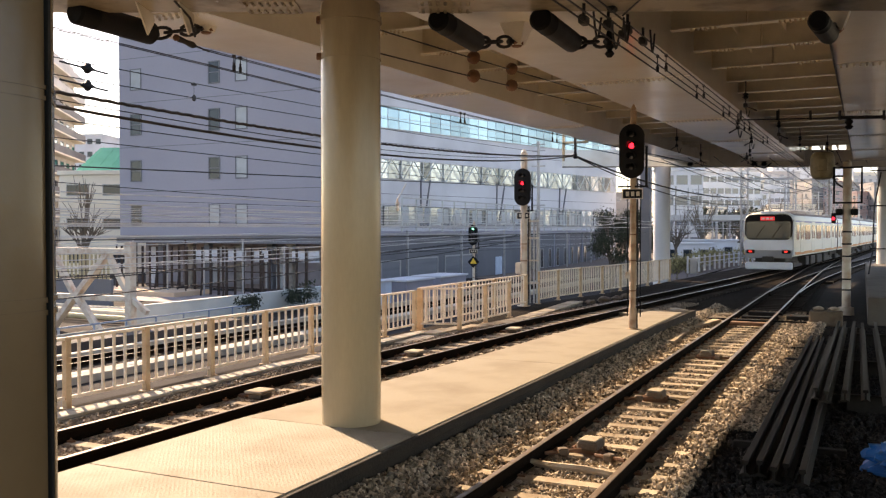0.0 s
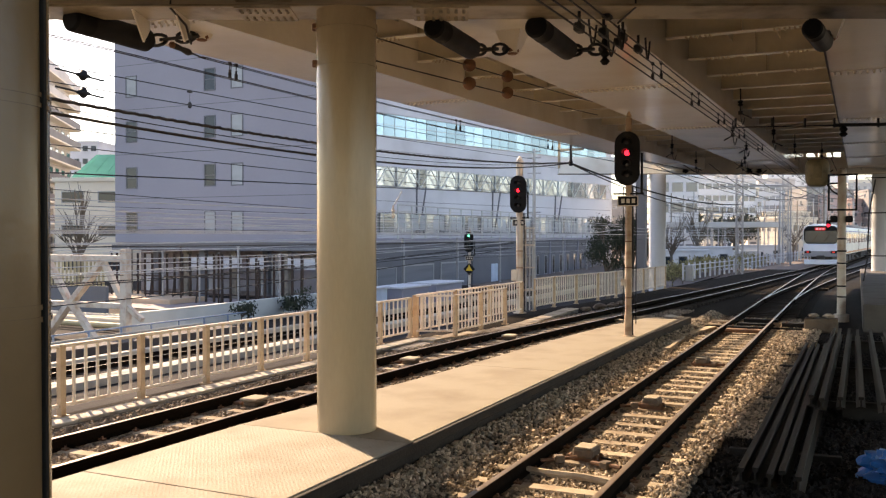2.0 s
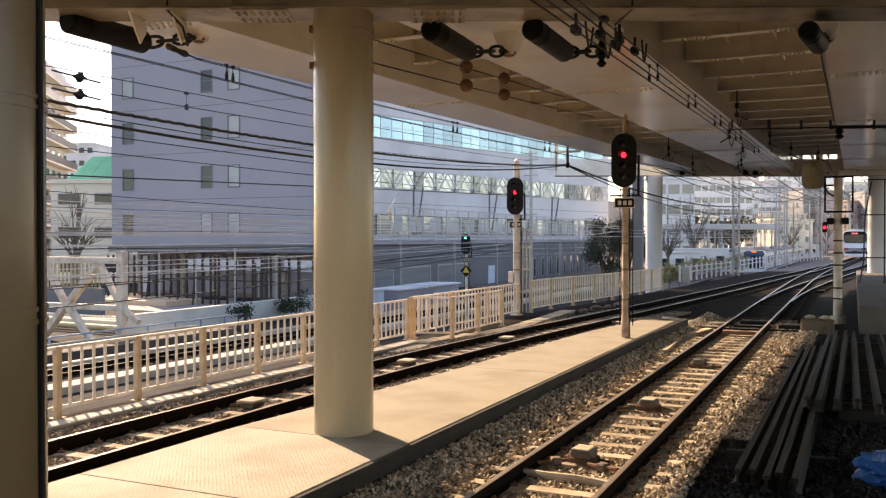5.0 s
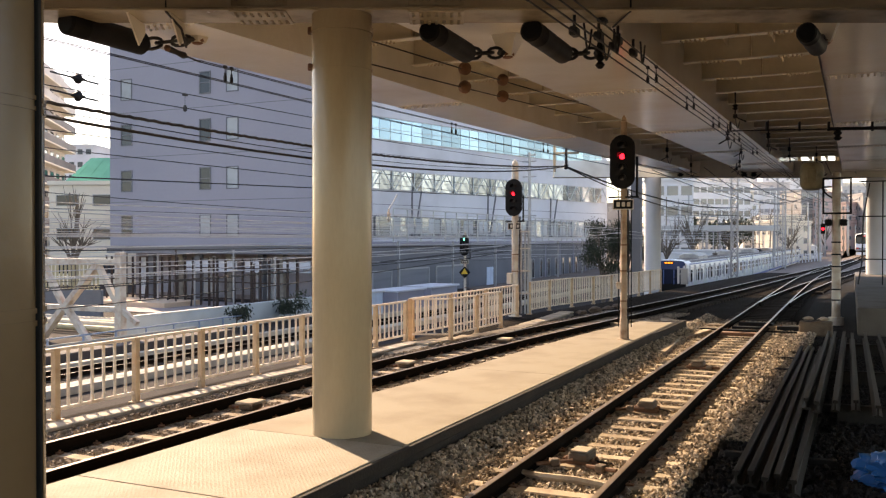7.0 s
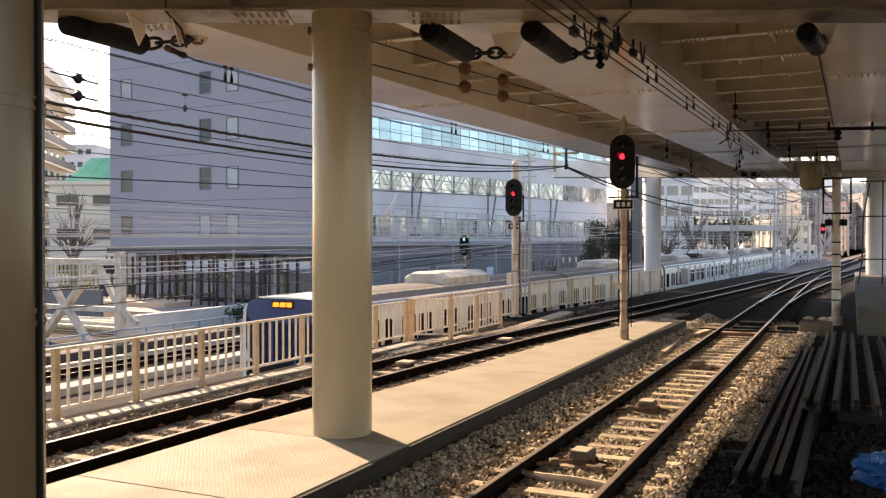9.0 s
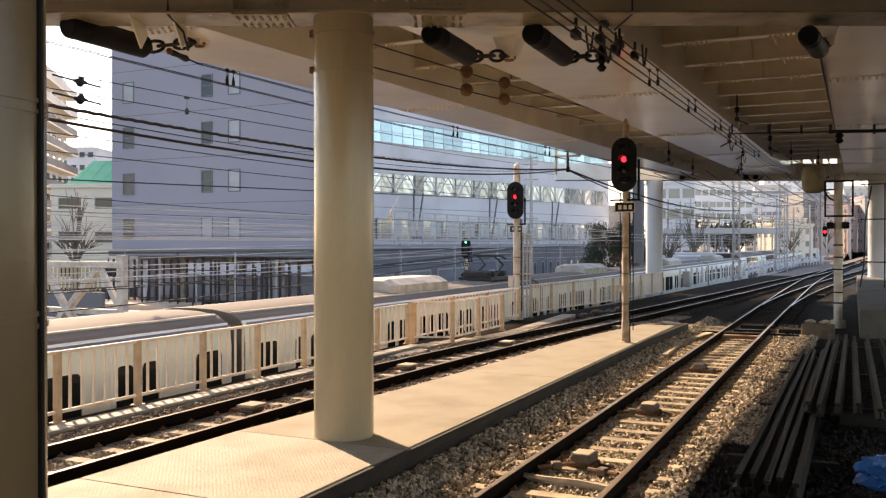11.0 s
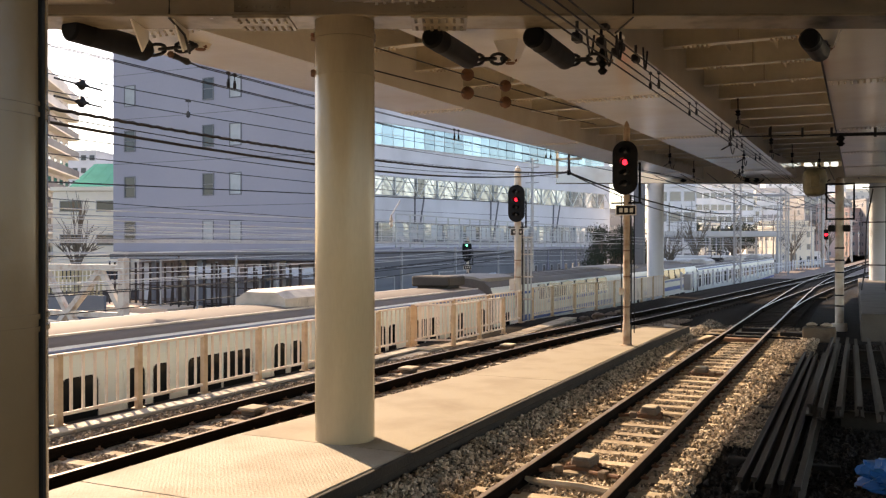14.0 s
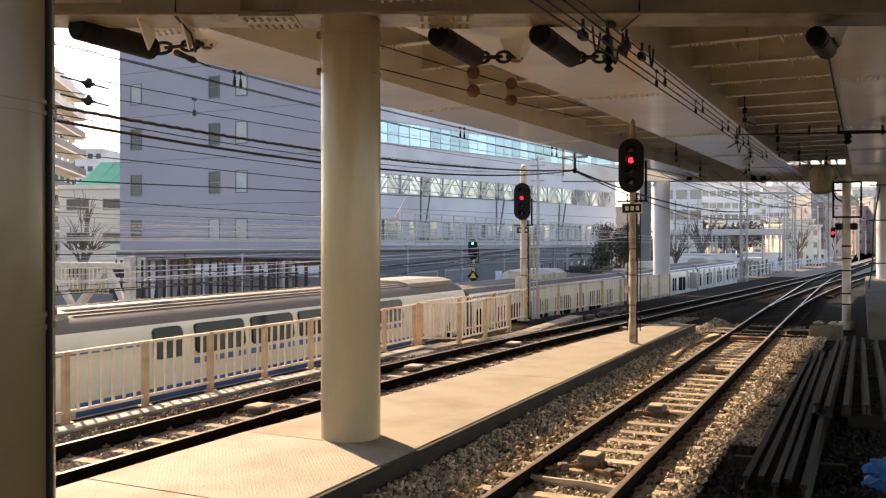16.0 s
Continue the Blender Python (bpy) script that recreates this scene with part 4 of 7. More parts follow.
t = thing("blue_railing", pose(-32.3, 20, -2.78), "blue-grey tubular railing beside the lower tracks", "railing")
for z in (0.45, 0.9):
    part("rail", tube(B(), [(0, 0, z), (0, 22, z)], 0.045), m_bluerail, t)
p0 = None
for i in range(12):
    if p0 is None:
        p0 = part("post", cyl(B(), (0, 0, 0), (0, 0, 0.92), 0.05, seg=8), m_bluerail, t)
    else:
        again(p0, pose(0, 2 * i, 0))
for x0, x1, z in ((-25.1, -24.2, -2.3), (-29.2, -28.8, -2.3)):
    tagged(part("walkway", box(B(), x0, x1, -20, 90, -2.78, z - 0.2, 0.02), m_lid), "pale concrete walkway between the lower tracks", "walkway", kind="structure")


m_platdark2 = mat("sooty_walkway", (0.07, 0.06, 0.058), 0.9, vary=0.2, size=0.9, grain=20, bump=0.3)
tagged(part("walkway", box(B(), -32.0, -29.6, -20, 37.5, -2.78, -2.2, 0.02), m_platdark2), "raised dark grey service walkway below the railing", "walkway", kind="structure")
# Pale rim painted in for the sun along the walkway's edge.
tagged(part("walkway_edge", box(B(), -32.12, -32.0, -20, 37.5, -2.78, -2.12, 0.02), m_lid), "kerb along the service walkway, coloured pale for its sunlit edge", "kerb", kind="structure")


def make_truss():
    t = thing("truss_bridge", pose(0, 33, 0), "white-painted steel lattice truss beside the lower line", "truss bridge")
    def member(a, b, w=0.16, d=0.2):
        a, b = Vector((a[0], 0, a[1])), Vector((b[0], 0, b[1]))
        q = (b - a).to_track_quat("Z", "Y").to_matrix().to_4x4()
        part("member", box(B(), -w, w, -d, d, 0, (b - a).length, 0.01, m=Matrix.Translation(a) @ q), m_postwhite, t)
    member((-46, 1.42), (-32.8, 1.42), 0.14, 0.16)
    member((-33.0, 1.9), (-33.0, -2.78), 0.2, 0.2)
    member((-34.5, 1.3), (-33.0, -1.0), 0.12, 0.14)
    member((-34.5, 1.3), (-36.8, -0.95), 0.2, 0.14)
    member((-38.4, 1.3), (-36.8, -0.95), 0.15, 0.14)
    member((-36.9, -0.95), (-38.6, -2.78), 0.2, 0.14)
    member((-36.7, -0.95), (-35.0, -2.78), 0.16, 0.14)
    member((-33.0, -0.9), (-31.9, -1.6), 0.12, 0.12)
    member((-46, -0.95), (-33.0, -0.95), 0.12, 0.14)
    return t


make_truss()


def make_yard_screen():
    t = thing("slat_screen", pose(-56, 42, -2.78), "yellowish slatted screen on a dark low wall", "screen fence")
    part("wall", box(B(), 0, 12.3, 0, 0.25, 0, 2.1, 0.02), m_darkwall, t)
    part("rail", box(B(), 0, 12.3, -0.06, 0.0, 3.75, 3.85), m_postwhite, t)
    first = None
    for i in range(34):
        m = pose(0.2 + 0.36 * i, 0, 2.1)
        if first is None:
            first = part("slat", box(B(), -0.09, 0.09, -0.03, 0.03, 0, 1.7, 0.005), m_screenslat, t, m=m)
        else:
            again(first, m)
    return t


m_screenslat = mat("yellowed_slat", (0.42, 0.36, 0.22), 0.7, vary=0.1, size=0.6, grain=20, bump=0.1, per_object=0.25)
make_yard_screen()
for k in range(5):
    tagged(part("pipe_run", tube(B(), [(-47, 37 + 0.9 * k, -2.4 + 0.12 * (k % 2)), (-34.8, 36.2 + 0.9 * k, -2.4 + 0.1 * (k % 3))], 0.16 + 0.04 * (k % 2), 8), m_lid if k % 2 else m_screenslat), "long pale pipe lying beside the lower line", "pipe", "pale pipes")


# ---- white station building with glass bands, dark shed ----
def make_white_building():
    t = thing("station_building", pose(-58, 84, 0, 0, 0, -16), "long white building with bands of teal glass", "building")
    # Unseen upper part, carried up to 38 m to shade the far yard.
    part("wall", box(B(), -20, 0, 0, 70, -2.78, 38, 0.05), m_white, t)
    for z0, z1, mm in ((15.3, 18.0, m_teal), (9.0, 11.3, m_teal2), (3.1, 5.4, m_teal2)):
        part("band_frame", box(box(B(), 0, 0.10, 2, 69, z0 - 0.12, z0), 0, 0.10, 2, 69, z1, z1 + 0.12), m_steel, t)
        first = None
        n = 33
        for i in range(n):
            m = pose(0.02, 3 + 2.0 * i, z0)
            if first is None:
                first = part("pane", box(B(), 0, 0.03, -0.94, 0.94, 0, z1 - z0), mm, t, m=m)
            else:
                again(first, m)
        part("mullions", box(B(), 0, 0.08, 2, 69, (z0 + z1) / 2 - 0.03, (z0 + z1) / 2 + 0.03), m_steel, t)
    for i in range(16):
        y = 4 + 4.1 * i
        part("lattice_bar", tube(B(), [(0.5, y, 8.9), (0.5, y + 2.0, 11.4), (0.5, y + 4.1, 8.9)], 0.09, 5), m_trimwhite, t)
        part("mullion", box(B(), 0.1, 0.2, y - 0.06, y + 0.06, 8.9, 11.4), m_trimwhite, t)
        part("lower_mullion", box(B(), 0.1, 0.25, y + 0.9, y + 1.05, 3.0, 5.5), m_darkwall if i % 3 else m_trimwhite, t)
    for z in (7.0, 13.4, 19.8):
        part("floor_joint", box(B(), 0, 0.015, 0.5, 69.5, z, z + 0.06), m_darkwall, t)
    for y in (20, 36, 52):
        for dy in (-0.9, 0.9):
            part("strut", tube(B(), [(0.4, y + dy * 0.3, 3.0), (1.0, y + dy, 9.0)], 0.12), m_darkwall, t)
    return t


m_teal2 = mat("pale_mirror_glass", (0.52, 0.55, 0.54), 0.2, 0.5, vary=0.3, size=1.2, grain=1.5, bump=0.03, per_object=0.6, dirt=(0.16, 0.17, 0.18), dirt_amount=0.7)
make_white_building()


def make_shed():
    t = thing("low_shed", pose(-39, 68, -2.78), "low dark grey trackside building with roller doors", "building")
    part("wall", box(B(), -8, 0, 0, 78, 0, 4.75, 0.03), m_darkwall, t)
    part("eave", box(B(), -8.2, 0.25, -0.2, 78.2, 4.75, 5.15, 0.02), m_grey, t)
    for y0, y1, z1 in ((1.0, 4.4, 2.35), (6.2, 12.4, 2.45), (14.4, 21.2, 2.5)):
        f = B()
        box(f, -0.02, 0.1, y0 - 0.2, y0, 0, z1 + 0.15)
        box(f, -0.02, 0.1, y1, y1 + 0.2, 0, z1 + 0.15)
        box(f, -0.02, 0.1, y0, y1, z1, z1 + 0.15)
        door = part("roller_door", f, m_steel, t, "grey roller door in a pale frame")
        part("shutter", box(B(), -0.02, 0.05, y0, y1, 0, z1), m_shutter, door)
    part("door", box(B(), -0.02, 0.08, 28.2, 30.2, 0, 2.1, 0.01), m_bluewhite, t, "pale blue-white door")
    for i in range(11):
        y = 38 + i * 3.4
        pane_window(t, pose(0.02, y, 1.45, 0, 0, 90), 0.9, 2.4, m_glass, m_steel)
        if i % 2:
            part("downpipe", cyl(B(), (0.1, y + 1.7, 0), (0.1, y + 1.7, 4.7), 0.12, seg=8), m_grey, t)
    return t


m_shutter = mat("roller_shutter", (0.20, 0.21, 0.23), 0.6, vary=0.08, size=2, grain=6, bump=0.2, streak=(0.2, 0.2, 4))
m_bluewhite = mat("pale_blue_door", (0.55, 0.66, 0.78), 0.5, vary=0.05, size=1, grain=10, bump=0.03)
make_shed()


def make_walkway_frame():
    t = thing("trackside_canopy", pose(-37.4, 70, -2.78), "light steel canopy frame in front of the shed", "canopy")
    for z in (5.9, 7.4, 8.1):
        part("beam", box(B(), -0.06, 0.06, 0, 66, z, z + 0.12), m_steel, t)
    first = None
    for i in range(24):
        m = pose(0, 2.8 * i, 5.1)
        if first is None:
            first = part("post", box(B(), -0.06, 0.06, -0.06, 0.06, 0, 3.1), m_trimwhite, t, m=m)
        else:
            again(first, m)
    slab0 = None
    for i in range(46):
        m = pose(0.0, 0.7 + 1.42 * i, 6.02)
        if slab0 is None:
            slab0 = part("panel", box(B(), -0.02, 0.02, -0.55, 0.55, 0, 1.3), m_blind, t, m=m)
        elif i % 3 != 1:
            again(slab0, m)
    for i in range(6):
        part("leg", box(B(), -0.1, 0.1, -0.1, 0.1, 0, 5.2), m_steel, t, m=pose(0, 1 + 12 * i, 0))
    return t


make_walkway_frame()
for k in range(11):
    x = -59 + 2.05 * k
    t = thing("slim_post", pose(x, 55.6 - 0.2 * k, -2.78), "slim pale post among the stilts", "post", "slim posts")
    part("shaft", box(B(), -0.05, 0.05, -0.05, 0.05, 0, 3.5 + 0.5 * (k % 3)), m_darkrust if k % 2 else m_steel, t)
    part("cap", box(B(), -0.09, 0.09, -0.09, 0.09, 3.5 + 0.5 * (k % 3), 3.56 + 0.5 * (k % 3)), m_steel, t)
for x, y, w, l, h, mm in ((-31.5, 53.5, 2.2, 3.6, 1.6, m_bluewhite), (-31.0, 58.8, 2.2, 4.4, 1.5, m_grey), (-31.2, 65, 2.4, 5, 1.5, m_grey)):
    t = thing("equipment_hut", pose(x, y, -2.78), "small flat-roofed equipment cabin by the lower track", "cabin", "equipment cabins")
    part("body", box(B(), -w / 2, w / 2, -l / 2, l / 2, 0, h, 0.03), mm, t)
    part("roof", box(B(), -w / 2 - 0.15, w / 2 + 0.15, -l / 2 - 0.15, l / 2 + 0.15, h, h + 0.14, 0.02), m_white, t)


# ---- trains ----
m_stainless = mat("pale_stainless_body", (0.78, 0.81, 0.73), 0.4, 0.0, vary=0.03, size=3, grain=12, bump=0.03, per_object=0.02, streak=(1, 0.1, 1))
m_roof = mat("grey_train_roof", (0.17, 0.15, 0.13), 0.8, spec=0.15, vary=0.08, size=1.5, grain=14, bump=0.1, per_object=0.06, streak=(1, 0.2, 1))
m_roofdark = mat("brown_roof_and_shade", (0.135, 0.115, 0.10), 0.7, vary=0.2, size=0.9, grain=14, bump=0.1, streak=(1, 0.2, 1))
m_trainblue = mat("blue_stripe", (0.06, 0.14, 0.42), 0.4, vary=0.05, size=2, grain=10, bump=0, per_object=0.02)
m_trainwhite = mat("white_train_paint", (0.80, 0.80, 0.78), 0.3, vary=0.03, size=2, grain=10, bump=0, per_object=0.02)
m_facewhite = mat("cool_white_paint", (0.86, 0.90, 0.97), 0.3, vary=0.03, size=2, grain=10, bump=0)
m_traingrey = mat("grey_train_face", (0.28, 0.29, 0.31), 0.4, vary=0.04, size=2, grain=10, bump=0, per_object=0.02)
m_under = mat("dark_underframe", (0.05, 0.045, 0.04), 0.8, vary=0.2, size=0.5, grain=20, bump=0.1)
m_unit = mat("pale_roof_unit", (0.52, 0.49, 0.44), 0.6, vary=0.16, size=0.5, grain=16, bump=0.2, per_object=0.08, dirt=(0.24, 0.22, 0.19), dirt_amount=0.85)
m_ddunit = mat("dusty_grey_unit", (0.30, 0.27, 0.235), 0.7, vary=0.1, size=1, grain=14, bump=0.1, per_object=0.08)
m_orange = mat("orange_stripe", (0.62, 0.25, 0.06), 0.4, vary=0.05, size=2, grain=10, bump=0, per_object=0.02)
m_screen = glass_mat("blue_windscreen", (0.014, 0.022, 0.05), 0.06)
# Blue painted in for the sky mirrored in the upper windscreen.
m_screen_top = glass_mat("sky_blue_screen_top", (0.05, 0.085, 0.19), 0.08)
m_upperstripe = mat("dull_blue_stripe", (0.16, 0.22, 0.40), 0.4, vary=0.05, size=2, grain=10, bump=0, per_object=0.02)
m_palestripe = mat("faded_pale_stripe", (0.52, 0.57, 0.63), 0.4, vary=0.05, size=2, grain=10, bump=0, per_object=0.02)
m_screen_dark = glass_mat("dark_windscreen", (0.012, 0.03, 0.04), 0.06)
m_screen_dark.node_tree.nodes["Principled BSDF"].inputs["Specular IOR Level"].default_value = 0.7
m_screen.node_tree.nodes["Principled BSDF"].inputs["Specular IOR Level"].default_value = 0.25
m_tglass = glass_mat("train_window_glass", (0.018, 0.019, 0.018), 0.05)
m_tglass.node_tree.nodes["Principled BSDF"].inputs["Specular IOR Level"].default_value = 0.2
m_sign_o = glow("orange_destination_sign", (1.0, 0.22, 0.02), 1.2)
m_sign_r = glow("red_destination_sign", (1.0, 0.06, 0.07), 0.3)
m_tail = glow("tail_light", (1.0, 0.05, 0.04), 0.45)


def car_profile(w, top, floor, k=1.0, drop=0.0, sh=0.72):
    """Round-shouldered car section as (x, z) pairs."""
    h = w / 2 * k
    top = top - drop
    return [(h - 0.06, floor), (h, floor + 0.35), (h, top - 0.75), (h - 0.03, top - 0.55 * sh), (h - 0.12, top - 0.34 * sh), (h - 0.38, top - 0.13 * sh), (h * 0.4, top - 0.02), (0, top),
            (-h * 0.4, top - 0.02), (-h + 0.38, top - 0.13 * sh), (-h + 0.12, top - 0.34 * sh), (-h + 0.03, top - 0.55 * sh), (-h, top - 0.75), (-h, floor + 0.35), (-h + 0.06, floor)]


# Slot 2 paints the eave's shade on the shoulders as darker brown.
ROOF_MI = [0, 0, 0, 0, 2, 1, 1, 1, 1, 2, 0, 0, 0, 0, 0]
DD_MI = [0, 0, 0, 0, 1, 1, 1, 1, 1, 1, 0, 0, 0, 0, 0]


def hull(rings, mis):
    """Skin over sections: (y, profile)."""
    bm = B()
    rows = [[bm.verts.new((x, y, z)) for x, z in p] for y, p in rings]
    n = len(rows[0])
    for s, (a, b) in enumerate(zip(rows, rows[1:])):
        for i in range(n):
            bm.faces.new((a[i], a[(i + 1) % n], b[(i + 1) % n], b[i])).material_index = 0 if len(rows) > 2 and s < len(rows) - 2 else mis[i]
    for r in (rows[0][::-1], rows[-1]):
        cap = bm.faces.new([bm.verts.new(v.co) for v in r])
        cap.material_index = 2 if len(rows) == 2 else 0
    bmesh.ops.recalc_face_normals(bm, faces=bm.faces)
    return bm


def rounded(w, h, r, t, seg=4):
    """A plate with rounded corners in the y-z plane, t thick along x."""
    bm = B()
    out = []
    for cx, cz, a0 in ((w / 2 - r, h / 2 - r, 0), (-w / 2 + r, h / 2 - r, 90), (-w / 2 + r, -h / 2 + r, 180), (w / 2 - r, -h / 2 + r, 270)):
        for i in range(seg + 1):
            a = radians(a0 + 90 * i / seg)
            out.append((cx + r * math.cos(a), cz + r * math.sin(a)))
    f = [bm.verts.new((t, y, z)) for y, z in out]
    b = [bm.verts.new((-t, y, z)) for y, z in out]
    bm.faces.new(f)
    bm.faces.new(b[::-1])
    n = len(out)
    for i in range(n):
        bm.faces.new((f[i], b[i], b[(i + 1) % n], f[(i + 1) % n]))
    bmesh.ops.recalc_face_normals(bm, faces=bm.faces)
    return bm


SHARED = {}


def shared(key, name, make, material, parent, m, label=""):
    """A sub-part that reuses one mesh wherever it repeats."""
    if key in SHARED:
        o = new(name, SHARED[key])
        o.parent, o.matrix_basis = parent, m
        return tagged(o, label)
    o = part(name, make(), material, parent, label, m=m)
    SHARED[key] = o.data
    return o


def single_deck(car, w, tag, panto, y_first=2.4, door_h=1.82, stripe=None):
    """Doors, windows, stripes and roof gear of an ordinary car; its length runs along +y from 0.25."""
    h = w / 2
    for side in (-1, 1):
        for k in range(4):
            y = y_first + 4.85 * k + (0.3 if k == 0 else 0)
            d = shared(tag + "door", "door", lambda: rounded(1.3, 1.85, 0.06, 0.012), m_stainless, car, pose(side * (h + 0.004), y, 2.08))
            for s in (-0.33, 0.33):
                shared(tag + "doorglass", "door_glass", lambda: rounded(0.44, 0.86, 0.12, 0.02), m_tglass, car, pose(side * (h + 0.004), y + s, 2.38))
        for k in range(3):
            y = y_first + 2.45 + 4.85 * k
            shared(tag + "win", "window", lambda: rounded(2.1, 0.9, 0.14, 0.015), m_tglass, car, pose(side * (h + 0.004), y, 2.36))
            shared(tag + "winbar", "window_bar", lambda: box(B(), -0.022, 0.022, -0.03, 0.03, -0.45, 0.45), m_stainless, car, pose(side * (h + 0.004), y, 2.36))
        for y in (1.05, 19.0):
            shared(tag + "winend", "window", lambda: rounded(0.8, 0.9, 0.14, 0.015), m_tglass, car, pose(side * (h + 0.004), y, 2.36))
        for z, hh, mm, key in (stripe or ()):
            shared(tag + key, "stripe", lambda: box(B(), -0.006, 0.006, 0.3, 19.7, -hh / 2, hh / 2), mm, car, pose(side * (h + 0.003), 0, z))


def roof_unit(car, y, top, w=2.0, l=4.2, hh=0.42, tag="unit", paint=None):
    def make():
        bm = B()
        rows = []
        for yy, k in ((-l / 2, 0.86), (-l / 2 + 0.35, 1.0), (l / 2 - 0.35, 1.0), (l / 2, 0.86)):
            pr = [(-w / 2 * k, -0.15), (-w / 2 * k, hh * 0.5 * k), (-w * 0.3 * k, hh * k), (w * 0.3 * k, hh * k), (w / 2 * k, hh * 0.5 * k), (w / 2 * k, -0.15)]
            rows.append([bm.verts.new((x, yy, z)) for x, z in pr])
        for a, b in zip(rows, rows[1:]):
            for i in range(6):
                bm.faces.new((a[i], a[(i + 1) % 6], b[(i + 1) % 6], b[i]))
        bm.faces.new(rows[0][::-1])
        bm.faces.new(rows[-1])
        for i in range(9):
            yy = -l / 2 + 0.5 + i * (l - 1.0) / 8
            for s in (-1, 1):
                box(bm, s * w * 0.5 - 0.012, s * w * 0.5 + 0.012, yy - 0.11, yy + 0.11, 0.0, hh * 0.42)
        bmesh.ops.recalc_face_normals(bm, faces=bm.faces)
        return bm
    shared(tag + str(l), "roof_unit", make, paint or m_unit, car, pose(0, y, top), "air conditioning unit")


def pantograph(car, y, top):
    b = B()
    for s in (-0.5, 0.5):
        tube(b, [(s, y - 0.5, top + 0.1), (s * 0.8, y + 0.7, top + 0.6), (s * 0.7, y - 0.1, top + 0.95)], 0.045, 5)
    tube(b, [(-0.85, y - 0.1, top + 0.85), (-0.6, y - 0.1, top + 0.98), (0.6, y - 0.1, top + 0.98), (0.85, y - 0.1, top + 0.85)], 0.045, 5)
    box(b, -0.7, 0.7, y - 1.3, y + 0.9, top + 0.02, top + 0.14)
    for yy in (y - 1.1, y - 0.5, y + 0.6):
        box(b, -0.55, 0.55, yy - 0.12, yy + 0.12, top + 0.14, top + 0.36, 0.03)
    for s in (-0.6, 0.6):
        for yy in (y - 0.6, y + 0.7):
            turned(b, [(0.05, top - 0.02), (0.09, top + 0.02), (0.05, top + 0.06)], 8, (s, yy, 0))
    part("pantograph", b, m_cable, car)


def vent_box():
    bm = box(B(), -0.22, 0.22, -0.32, 0.32, 0.07, 0.24, 0.02)
    for yy in (-0.22, 0.22):
        box(bm, -0.18, 0.18, yy - 0.04, yy + 0.04, -0.05, 0.07)
    cyl(bm, (0.05, 0.03, 0.24), (0.05, 0.03, 0.42), 0.025, seg=6)
    return bm


